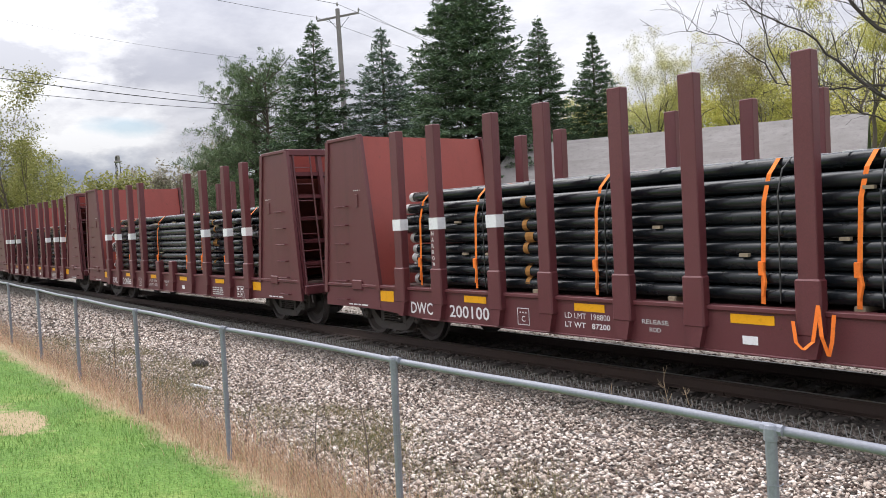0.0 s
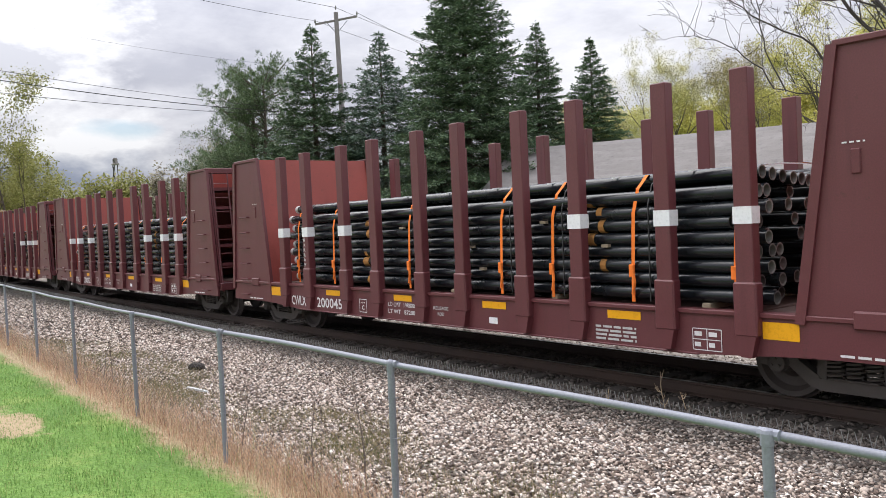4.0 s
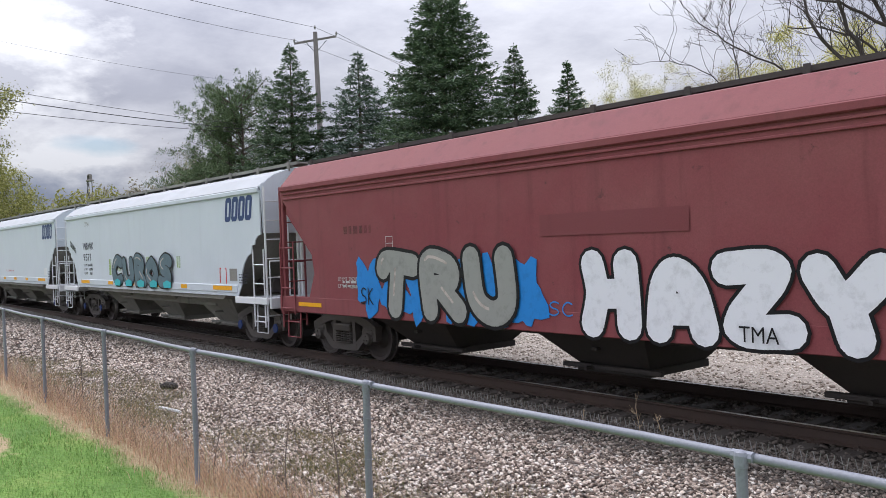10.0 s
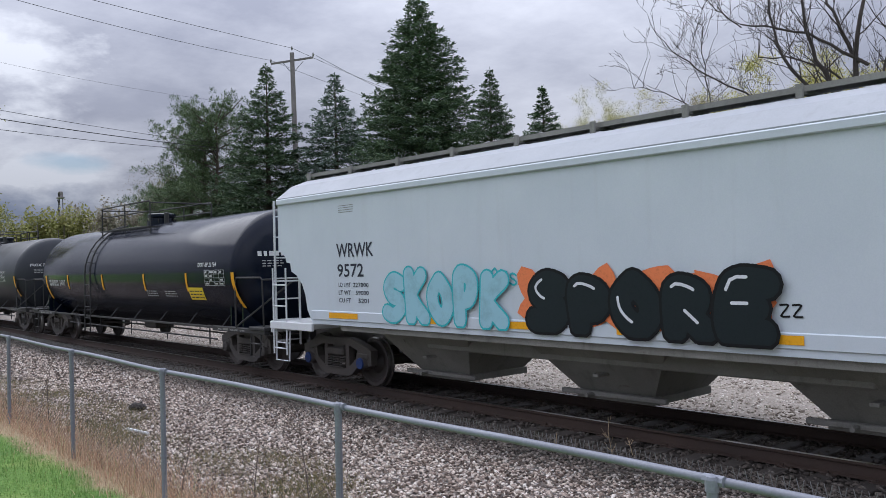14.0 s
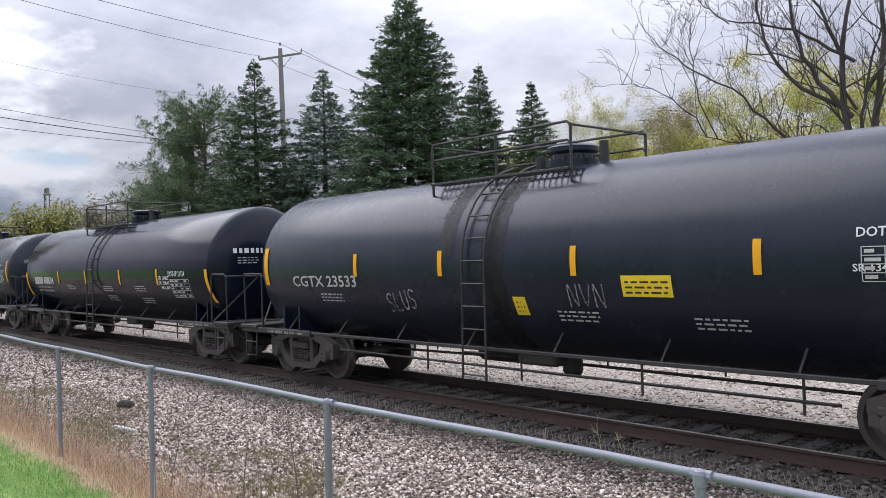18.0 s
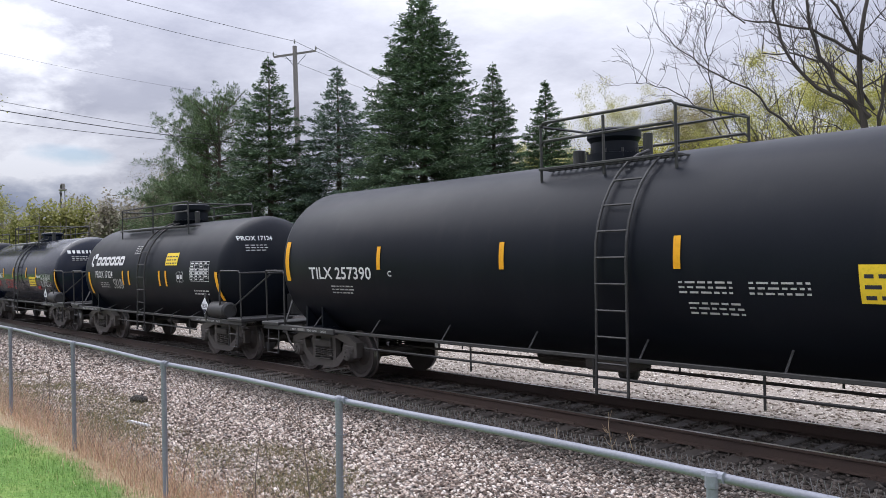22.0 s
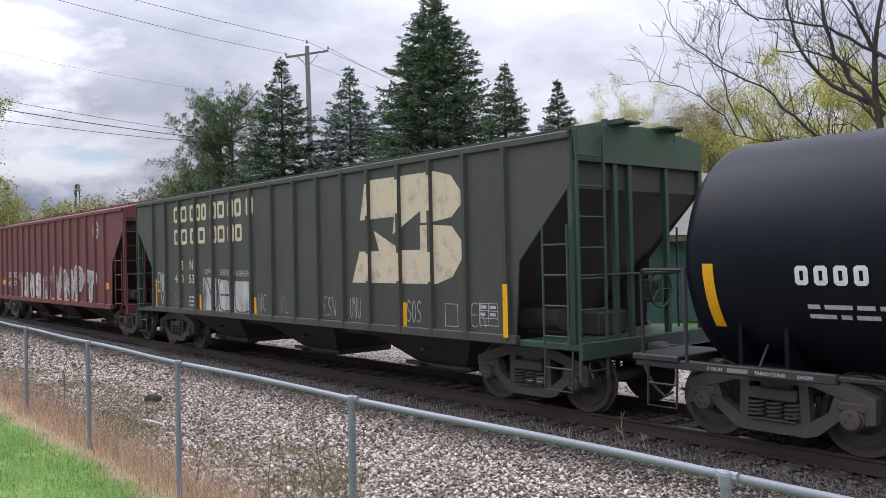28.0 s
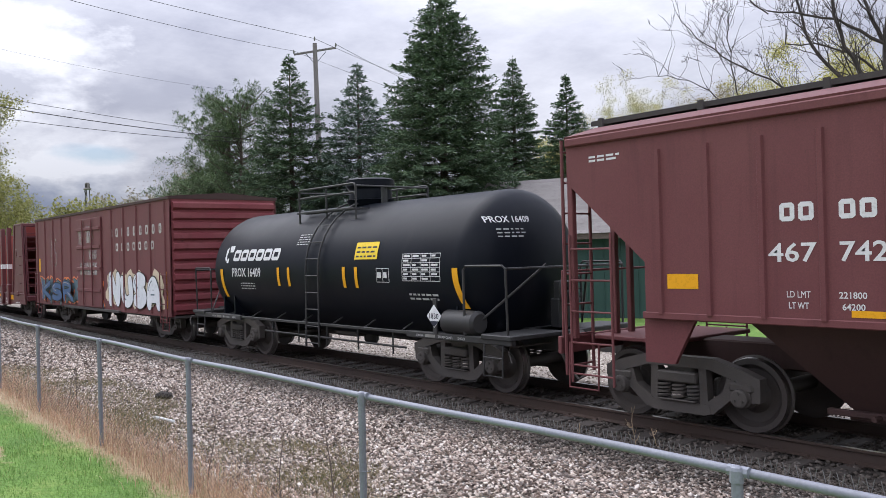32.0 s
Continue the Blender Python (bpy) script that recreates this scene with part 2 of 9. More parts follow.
def paint(name, col, worn, rust=None, rust_low=0.62, rust_high=0.75, rough=0.5, metal=0.0, streak=0.5, bump=0.02, dust=None, spec=0.5,
          scale=1.0, streak_at=0.55, grit=0.12):
    """Weathered paint: a base, large faded patches, runs down the side, flecks of rust, and fine grain."""
    m, n, l, b = nodes_of(name)
    tc, oi = n.new("ShaderNodeTexCoord"), n.new("ShaderNodeObjectInfo")
    sh = n.new("ShaderNodeVectorMath")
    sh.operation = 'MULTIPLY_ADD'
    l.new(oi.outputs["Random"], sh.inputs[0])
    sh.inputs[1].default_value = (37.0, 21.0, 13.0)
    l.new(tc.outputs["Object"], sh.inputs[2])
    vec = sh.outputs[0]
    large = noise_at(n, l, vec, 0.9 * scale, 5, 0.6)
    c = mix(n, l, ramp_out(n, l, large, [(0.35, gray(0)), (0.7, gray(1))]), col, worn)
    if streak > 0:
        run = noise_at(n, l, vec, 3.2 * scale, 4, 0.55, (1.6, 1.6, 0.12))
        dark = dust or tuple(0.45 * q for q in col)
        mk = n.new("ShaderNodeMath")
        mk.operation = 'MULTIPLY'
        l.new(ramp_out(n, l, run, [(streak_at, gray(0)), (streak_at + 0.2, gray(1))]), mk.inputs[0])
        mk.inputs[1].default_value = streak
        c = mix(n, l, mk.outputs[0], c, dark)
    if rust:
        fl = noise_at(n, l, vec, 5.0 * scale, 8, 0.7)
        c = mix(n, l, ramp_out(n, l, fl, [(rust_low, gray(0)), (rust_high, gray(1))]), c, rust)
    grain = noise_at(n, l, vec, 60, 3, 0.6)
    c = mix(n, l, grit, c, ramp_out(n, l, grain, [(0.3, gray(0.0)), (0.7, gray(1.0))]), 'OVERLAY')
    l.new(c, b.inputs["Base Color"])
    rr = n.new("ShaderNodeMapRange")
    rr.inputs["To Min"].default_value, rr.inputs["To Max"].default_value = max(0.05, rough - 0.12), min(1, rough + 0.15)
    l.new(large, rr.inputs["Value"])
    l.new(rr.outputs[0], b.inputs["Roughness"])
    b.inputs["Metallic"].default_value = metal
    b.inputs["Specular IOR Level"].default_value = spec
    if bump:
        bp = n.new("ShaderNodeBump")
        bp.inputs["Strength"].default_value, bp.inputs["Distance"].default_value = 0.35, bump
        l.new(noise_at(n, l, vec, 1.7, 3, 0.5), bp.inputs["Height"])
        l.new(bp.outputs[0], b.inputs["Normal"])
    return m


def ramp_out(n, l, fac, stops):
    r = ramp(n, stops)
    l.new(fac, r.inputs["Fac"])
    return r.outputs["Color"]


def flat_paint(name, col, rough=0.6, wear=0.25, scale=25.0):
    """Thin lettering paint or tape, slightly worn."""
    m, n, l, b = nodes_of(name)
    tc = n.new("ShaderNodeTexCoord")
    w = noise_at(n, l, tc.outputs["Object"], scale, 5, 0.7)
    dark = tuple(q * 0.6 for q in col)
    l.new(mix(n, l, ramp_out(n, l, w, [(0.5, gray(0)), (0.5 + 0.5 * (1.05 - wear), gray(1))]), col, dark), b.inputs["Base Color"])
    b.inputs["Roughness"].default_value = rough
    b.inputs["Specular IOR Level"].default_value = 0.25
    return m


M_BROWN = paint("oxide_brown_paint", (0.100, 0.023, 0.027), (0.112, 0.030, 0.034), rust=(0.05, 0.02, 0.014), rough=0.48, streak=0.35)
M_RED_IN = paint("fresh_oxide_red_paint", (0.27, 0.048, 0.036), (0.23, 0.046, 0.036), rust=(0.09, 0.03, 0.02), rough=0.55, streak=0.25)
M_BNBROWN = paint("faded_mineral_red_paint", (0.122, 0.031, 0.034), (0.145, 0.046, 0.047), rust=(0.05, 0.022, 0.016), rust_low=0.66, rough=0.68, streak=0.4)
M_DARKRED = paint("maroon_paint", (0.175, 0.030, 0.038), (0.20, 0.055, 0.058), rust=(0.06, 0.02, 0.02), rough=0.68, streak=0.4)
M_MAROON_NEW = paint("newer_maroon_paint", (0.15, 0.028, 0.034), (0.16, 0.036, 0.042), rough=0.6, streak=0.15)
M_GREY = paint("pale_grey_paint", (0.51, 0.56, 0.615), (0.55, 0.60, 0.65), rust=(0.30, 0.29, 0.28), rust_low=0.72, rust_high=0.85, rough=0.5, streak=0.22,
               dust=(0.42, 0.44, 0.46), grit=0.04)
M_WHITE = paint("white_paint", (0.66, 0.68, 0.70), (0.58, 0.60, 0.62), rough=0.5, streak=0.3, dust=(0.4, 0.4, 0.4))
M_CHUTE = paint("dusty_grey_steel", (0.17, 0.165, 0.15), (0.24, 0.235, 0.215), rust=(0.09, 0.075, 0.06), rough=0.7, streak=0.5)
# the next two also paint recess shade onto some hopper end sheets
M_CHUTE_DK = paint("grimy_shaded_dark_steel", (0.035, 0.031, 0.03), (0.055, 0.047, 0.042), rust=(0.06, 0.035, 0.025), rough=0.75, streak=0.4)
M_CHUTE_BR = paint("grimy_shaded_brown_steel", (0.045, 0.020, 0.018), (0.06, 0.03, 0.027), rough=0.75, streak=0.4)
M_RUST = paint("rusted_orange_paint", (0.34, 0.125, 0.040), (0.17, 0.058, 0.024), rust=(0.10, 0.036, 0.018), rust_low=0.52, rust_high=0.80, rough=0.75,
               streak=0.85, dust=(0.075, 0.032, 0.018), streak_at=0.47, scale=0.55)
M_CREAM = paint("rust_stained_cream_paint", (0.45, 0.36, 0.21), (0.37, 0.25, 0.12), rust=(0.16, 0.06, 0.02), rust_low=0.57, rough=0.65, streak=0.5)
M_GREEN = paint("weathered_dark_green_paint", (0.022, 0.055, 0.036), (0.034, 0.052, 0.038), rust=(0.07, 0.03, 0.02), rust_low=0.66, rough=0.6, streak=0.4)
M_GREENSIDE = paint("soot_grey_green_paint", (0.043, 0.044, 0.039), (0.060, 0.060, 0.052), rust=(0.03, 0.03, 0.024), rough=0.6, streak=0.4)
M_GREENRIB = paint("rust_tinged_green_rib_paint", (0.032, 0.045, 0.037), (0.06, 0.045, 0.036), rust=(0.07, 0.035, 0.024), rust_low=0.6, rough=0.65, streak=0.4)
M_GREENEND = paint("green_rusty_paint", (0.028, 0.085, 0.045), (0.045, 0.06, 0.042), rust=(0.11, 0.045, 0.03), rust_low=0.52, rough=0.6, streak=0.4)
M_TANK = paint("black_tank_paint", (0.0040, 0.0068, 0.0155), (0.006, 0.0095, 0.020), rough=0.16, spec=0.24, streak=0.12, dust=(0.012, 0.013, 0.016), bump=0.006, scale=0.6)
M_TANK2 = paint("dull_black_tank_paint", (0.0050, 0.0065, 0.0105), (0.008, 0.010, 0.015), rough=0.40, spec=0.12, streak=0.25, dust=(0.022, 0.022, 0.024), bump=0.006, scale=0.6)
M_TANK4 = paint("faded_blue_black_tank_paint", (0.010, 0.014, 0.025), (0.016, 0.021, 0.035), rough=0.26, spec=0.30, streak=0.3, dust=(0.034, 0.036, 0.042), bump=0.006, scale=0.6)
M_TANK5 = paint("dull_grey_black_tank_paint", (0.023, 0.026, 0.032), (0.033, 0.036, 0.042), rough=0.36, spec=0.32, streak=0.3, dust=(0.05, 0.05, 0.052), bump=0.006, scale=0.6)
M_TANK3 = paint("sooty_tank_paint", (0.020, 0.021, 0.025), (0.013, 0.014, 0.017), rough=0.55, streak=0.5, dust=(0.06, 0.056, 0.05), bump=0.006, scale=0.6)
M_BLACK = paint("black_steel", (0.019, 0.019, 0.020), (0.032, 0.031, 0.030), rough=0.55, streak=0.2, bump=0)
M_TRUCK = paint("oily_cast_steel", (0.052, 0.047, 0.044), (0.085, 0.073, 0.064), rust=(0.06, 0.034, 0.022), rough=0.7, streak=0.2)
M_WHEEL = paint("brown_black_wheel_steel", (0.040, 0.034, 0.032), (0.058, 0.047, 0.041), rust=(0.06, 0.035, 0.025), rough=0.6, streak=0.0)
M_TREAD = paint("polished_steel", (0.45, 0.44, 0.43), (0.30, 0.28, 0.27), rough=0.32, metal=1.0, streak=0.0, bump=0)
M_PIPE = paint("black_coated_pipe", (0.006, 0.008, 0.011), (0.014, 0.017, 0.020), rough=0.24, streak=0.0, bump=0, rust=(0.05, 0.045, 0.04), rust_low=0.74, rust_high=0.86)
M_PIPE_IN = paint("dull_pipe_end", (0.055, 0.05, 0.045), (0.30, 0.29, 0.27), rough=0.8, streak=0.0, bump=0)
M_STRAP = flat_paint("orange_strap_webbing", (0.85, 0.20, 0.03), 0.7)
M_LUMBER = paint("weathered_lumber", (0.24, 0.19, 0.13), (0.33, 0.27, 0.19), rough=0.85, streak=0.2)
M_DECK = paint("dark_deck_planks", (0.09, 0.055, 0.045), (0.14, 0.09, 0.075), rough=0.85, streak=0.3)
M_TAPE = flat_paint("white_reflective_tape", (0.72, 0.73, 0.74), 0.45, 0.15)
M_YELLOW = flat_paint("yellow_reflective_tape", (0.75, 0.36, 0.01), 0.45, 0.2)
M_SIGNYELLOW = flat_paint("yellow_sign_paint", (0.78, 0.56, 0.03), 0.5, 0.2)
# the side grey made darker, to offset the strong zenith light on roofs
M_ROOF_DIMMED = paint("dimmed_pale_roof_paint", (0.33, 0.345, 0.37), (0.40, 0.415, 0.44), rough=0.6, streak=0.3, dust=(0.24, 0.24, 0.25), grit=0.05)
M_COLLAR = flat_paint("tan_pipe_collar", (0.36, 0.17, 0.05), 0.8, 0.5)
M_PIPECAP = flat_paint("pale_pipe_cap", (0.58, 0.54, 0.53), 0.7, 0.6)
M_WHITE_MARK = flat_paint("white_stencil_paint", (0.66, 0.66, 0.66), 0.6, 0.35)
M_WORN_MARK = flat_paint("worn_white_stencil_paint", (0.46, 0.46, 0.45), 0.7, 0.6)
M_DARK_MARK = flat_paint("dark_stencil_paint", (0.03, 0.033, 0.05), 0.6, 0.3)
M_FADED_MARK = flat_paint("faded_brown_stencil_paint", (0.085, 0.052, 0.038), 0.75, 0.7, 9.0)


def thin_coat(name, col, cover, scale, rough=0.85):
    """A worn coat that lets the paint under it show through in patches."""
    m, n, l, b = nodes_of(name)
    tc = n.new("ShaderNodeTexCoord")
    k = noise_at(n, l, tc.outputs["Object"], scale, 6, 0.65, (1.5, 1.5, 0.35))
    tr, ms = n.new("ShaderNodeBsdfTransparent"), n.new("ShaderNodeMixShader")
    b.inputs["Base Color"].default_value, b.inputs["Roughness"].default_value = (*col, 1), rough
    l.new(ramp_out(n, l, k, [(0.28, gray(max(0, cover - 0.5))), (0.68, gray(min(1, cover + 0.35)))]), ms.inputs[0])
    l.new(tr.outputs[0], ms.inputs[1])
    l.new(b.outputs[0], ms.inputs[2])
    l.new(ms.outputs[0], n["Material Output"].inputs["Surface"])
    return m


M_RUST_RUN = thin_coat("dark_rust_run", (0.060, 0.026, 0.016), 0.50, 2.0)
M_TANK_STAIN = thin_coat("dark_tank_stain", (0.010, 0.010, 0.011), 0.60, 1.6, 0.6)
M_CHALK_THIN = thin_coat("rubbed_white_spray", (0.48, 0.45, 0.43), 0.24, 3.0)
M_CHALK_FULL = thin_coat("chalky_white_spray", (0.58, 0.57, 0.55), 0.72, 2.5)
M_GHOST = thin_coat("ghost_lettering", (0.060, 0.035, 0.026), 0.30, 2.5)
M_NAVY_MARK = flat_paint("navy_logo_paint", (0.035, 0.06, 0.16), 0.5, 0.2)
M_RED_MARK = flat_paint("red_stencil_paint", (0.55, 0.04, 0.04), 0.6, 0.3)
M_PINK_MARK = flat_paint("faded_red_logo_paint", (0.45, 0.085, 0.075), 0.65, 0.5, 6.0)
M_CREAM_MARK = flat_paint("rust_stained_white_logo_paint", (0.58, 0.49, 0.36), 0.65, 0.6, 4.0)
M_TEAL = flat_paint("teal_spray_paint", (0.05, 0.42, 0.46), 0.5, 0.2)
M_SPRAYWHITE = flat_paint("white_spray_paint", (0.66, 0.68, 0.72), 0.5, 0.2, 6.0)
M_SPRAYGREY = flat_paint("silver_spray_paint", (0.26, 0.27, 0.25), 0.45, 0.3, 6.0)
M_SPRAYBLUE = flat_paint("blue_spray_paint", (0.02, 0.20, 0.55), 0.5, 0.2, 6.0)
M_SPRAYBLUE_DULL = flat_paint("dull_blue_spray_paint", (0.05, 0.10, 0.22), 0.5, 0.4, 5.0)
M_SPRAYBLACK = flat_paint("black_spray_paint", (0.006, 0.006, 0.008), 0.5, 0.2)
M_SPRAYORANGE = flat_paint("coral_spray_paint", (0.75, 0.21, 0.08), 0.5, 0.2)
M_SPRAYDUST = flat_paint("chalky_spray_paint", (0.45, 0.40, 0.36), 0.7, 0.8, 5.0)
M_TEAL_PALE = flat_paint("pale_teal_spray_paint", (0.30, 0.52, 0.60), 0.5, 0.3, 3.0)
M_SPRAYJET = flat_paint("jet_spray_paint", (0.012, 0.018, 0.022), 0.4, 0.2)
M_SPRAYSLATE = flat_paint("slate_spray_paint", (0.10, 0.15, 0.18), 0.5, 0.4, 5.0)
M_LIME_THIN = thin_coat("thin_lime_spray", (0.42, 0.60, 0.16), 0.45, 2.0, 0.5)
M_BLUECAP = flat_paint("blue_bearing_cap_paint", (0.02, 0.045, 0.16), 0.5, 0.5)
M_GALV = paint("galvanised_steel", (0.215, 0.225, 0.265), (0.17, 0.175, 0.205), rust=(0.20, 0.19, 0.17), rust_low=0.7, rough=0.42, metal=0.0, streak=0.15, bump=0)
M_WIRE = paint("weathered_wire", (0.11, 0.105, 0.10), (0.17, 0.165, 0.165), rough=0.6, streak=0.0, bump=0)
M_SPRAYDARK = thin_coat("thin_dark_spray", (0.02, 0.022, 0.028), 0.7, 4.0, 0.6)

# ---------------------------------------------------------------- ground, track and fence
PROFILE = [(-1500, 1.0), (-60, 0.3), (-12, 0.08), (-7.4, 0.03), (-6.6, -0.04), (-5.4, -0.19), (-3.0, -0.27), (-2.0, -0.23), (-1.5, -0.20), (1.5, -0.20), (2.1, -0.22), (3.0, -0.24),
           (9.0, -0.22), (14.0, -0.10), (20.0, 0.05), (40.0, 1.0), (60.0, 1.8), (120.0, 3.0), (400.0, 5.0), (1500.0, 8.0)]


def ground_z(y):
    return float(np.interp(y, [p[0] for p in PROFILE], [p[1] for p in PROFILE]))


def ground_material():
    m, n, l, b = nodes_of("ground_cover")
    tc = n.new("ShaderNodeTexCoord")
    vec = tc.outputs["Object"]
    sep = n.new("ShaderNodeSeparateXYZ")
    l.new(vec, sep.inputs[0])

    def math_(op, a, c):
        q = n.new("ShaderNodeMath")
        q.operation = op
        for s, v in zip(q.inputs, (a, c)):
            if isinstance(v, (int, float)):
                s.default_value = v
            else:
                l.new(v, s)
        return q.outputs[0]
    edge = noise_at(n, l, vec, 0.9, 5, 0.65)
    y = math_('ADD', sep.outputs["Y"], math_('MULTIPLY', math_('SUBTRACT', edge, 0.5), 1.1))
    yfar = math_('ADD', sep.outputs["Y"], math_('MULTIPLY', math_('SUBTRACT', edge, 0.5), 2.5))

    def step(v, a, c):
        q = n.new("ShaderNodeMapRange")
        q.interpolation_type = 'SMOOTHSTEP'
        l.new(v, q.inputs["Value"])
        q.inputs["From Min"].default_value, q.inputs["From Max"].default_value = a, c
        return q.outputs[0]
    # gravel: cells of mixed stone colours
    vo = n.new("ShaderNodeTexVoronoi")
    vo.inputs["Scale"].default_value = 19.0
    l.new(vec, vo.inputs["Vector"])
    sepc = n.new("ShaderNodeSeparateColor")
    l.new(vo.outputs["Color"], sepc.inputs[0])
    stone = ramp_out(n, l, sepc.outputs[0], [(0.0, (0.13, 0.10, 0.085)), (0.35, (0.28, 0.225, 0.195)), (0.7, (0.43, 0.37, 0.33)), (1.0, (0.60, 0.55, 0.51))])
    gap = ramp_out(n, l, vo.outputs["Distance"], [(0.30, gray(0.85)), (0.70, gray(0.22))])
    gravel = mix(n, l, 1.0, stone, gap, 'MULTIPLY')
    fines = noise_at(n, l, vec, 0.5, 5, 0.6)
    gravel = mix(n, l, ramp_out(n, l, fines, [(0.55, gray(0)), (0.75, gray(0.5))]), gravel, (0.17, 0.145, 0.11))
    # oily brake dust along the track, with the train's shade put into the colour
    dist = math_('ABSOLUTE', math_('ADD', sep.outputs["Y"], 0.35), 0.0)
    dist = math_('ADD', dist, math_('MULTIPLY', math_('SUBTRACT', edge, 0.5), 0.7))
    oil_shade = math_('SUBTRACT', 1.0, step(dist, 1.7, 2.45))
    gravel = mix(n, l, math_('MULTIPLY', oil_shade, 0.93), gravel, (0.040, 0.035, 0.031))
    far_bed = mix(n, l, 0.55, gravel, (0.46, 0.41, 0.35))
    gravel = mix(n, l, step(y, 1.6, 2.2), gravel, far_bed)
    # lawns
    g1 = noise_at(n, l, vec, 0.8, 5, 0.65)
    g2 = noise_at(n, l, vec, 30, 4, 0.7)
    lawn = ramp_out(n, l, g1, [(0.3, (0.085, 0.16, 0.038)), (0.55, (0.135, 0.235, 0.053)), (0.75, (0.23, 0.29, 0.085))])
    lawn = mix(n, l, 0.5, lawn, ramp_out(n, l, g2, [(0.3, gray(0.25)), (0.7, gray(0.8))]), 'OVERLAY')
    straw = ramp_out(n, l, g2, [(0.3, (0.21, 0.155, 0.09)), (0.7, (0.42, 0.33, 0.20))])
    # a worn patch of bare soil on the lawn
    px = math_('DIVIDE', math_('ADD', sep.outputs["X"], 11.5), 1.05)
    py = math_('DIVIDE', math_('ADD', sep.outputs["Y"], 8.16), 0.30)
    worn = math_('ADD', math_('SQRT', math_('ADD', math_('MULTIPLY', px, px), math_('MULTIPLY', py, py)), 0.0), math_('MULTIPLY', math_('SUBTRACT', edge, 0.5), 3.2))
    lawn = mix(n, l, step(worn, 1.15, 0.8), lawn, (0.36, 0.28, 0.17))
    c = mix(n, l, step(y, -7.25, -6.9), lawn, straw)
    c = mix(n, l, step(y, -6.7, -6.0), c, gravel)
    c = mix(n, l, step(yfar, 7.6, 8.6), c, lawn)
    l.new(c, b.inputs["Base Color"])
    b.inputs["Roughness"].default_value = 0.95
    b.inputs["Specular IOR Level"].default_value = 0.2
    bp = n.new("ShaderNodeBump")
    bp.inputs["Strength"].default_value, bp.inputs["Distance"].default_value = 0.7, 0.03
    l.new(gap, bp.inputs["Height"])
    l.new(bp.outputs[0], b.inputs["Normal"])
    return m


def island_material(name, stops, rough=0.9, grain=40.0, dirt_shade=None, translucent=0.0):
    """Pieces of one mesh, each with a tint of its own."""
    m, n, l, b = nodes_of(name)
    geo, tc = n.new("ShaderNodeNewGeometry"), n.new("ShaderNodeTexCoord")
    c = ramp_out(n, l, geo.outputs["Random Per Island"], stops)
    c = mix(n, l, 0.35, c, ramp_out(n, l, noise_at(n, l, tc.outputs["Object"], grain, 4, 0.65), [(0.3, gray(0.15)), (0.7, gray(0.85))]), 'OVERLAY')
    # stones near the track: oily grime and the train's shade, both as colour
    if dirt_shade:
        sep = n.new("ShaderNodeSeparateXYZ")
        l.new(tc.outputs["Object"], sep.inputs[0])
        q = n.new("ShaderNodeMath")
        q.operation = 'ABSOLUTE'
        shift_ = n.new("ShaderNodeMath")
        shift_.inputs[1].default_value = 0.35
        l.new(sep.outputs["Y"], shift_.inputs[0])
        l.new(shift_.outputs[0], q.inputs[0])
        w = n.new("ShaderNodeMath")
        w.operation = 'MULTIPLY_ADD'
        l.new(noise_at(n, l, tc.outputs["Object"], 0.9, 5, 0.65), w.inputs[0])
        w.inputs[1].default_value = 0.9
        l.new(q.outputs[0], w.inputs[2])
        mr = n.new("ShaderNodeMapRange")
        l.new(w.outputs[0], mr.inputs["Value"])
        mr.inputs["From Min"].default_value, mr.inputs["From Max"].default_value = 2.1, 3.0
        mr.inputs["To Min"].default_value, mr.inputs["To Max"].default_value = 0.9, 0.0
        c = mix(n, l, mr.outputs[0], c, dirt_shade)
    l.new(c, b.inputs["Base Color"])
    b.inputs["Roughness"].default_value = rough
    b.inputs["Specular IOR Level"].default_value = 0.3
    if translucent:
        tr, ms = n.new("ShaderNodeBsdfTranslucent"), n.new("ShaderNodeMixShader")
        l.new(c, tr.inputs["Color"])
        ms.inputs[0].default_value = translucent
        l.new(b.outputs[0], ms.inputs[1])
        l.new(tr.outputs[0], ms.inputs[2])
        l.new(ms.outputs[0], n["Material Output"].inputs["Surface"])
    return m


def make_ground():
    xs = np.concatenate([np.array([-1500, -900, -600, -400, -250, -180, -130]), np.arange(-100, 12, 1.0), np.array([14, 20, 30, 50, 100, 300, 1500])])
    ys = np.concatenate([np.array([-1500, -500, -200, -100, -60, -30, -20, -15]), np.arange(-12, 12, 0.3), np.arange(12, 40, 2.0), np.array([40, 50, 60, 80, 120, 200, 400, 800, 1500])])
    X, Y = np.meshgrid(xs, ys)
    Z = np.interp(Y, [p[0] for p in PROFILE], [p[1] for p in PROFILE])
    rng = np.random.RandomState(4)
    bump = rng.uniform(-1, 1, Z.shape) * 0.012
    bump[(np.abs(Y) < 1.9)] *= 0.4
    Z = Z + bump * (np.abs(Y) < 30)
    co = np.stack([X.ravel(), Y.ravel(), Z.ravel()], 1)
    w = len(xs)
    i, j = np.meshgrid(np.arange(w - 1), np.arange(len(ys) - 1))
    a = (j * w + i).ravel()
    faces = np.stack([a, a + 1, a + w + 1, a + w], 1)
    ob = new("ground", big_mesh("ground", co, faces, ground_material(), True))
    tagged(ob, "lawn, weedy strip and gravel bed along a railway line", "ground", kind="structure")


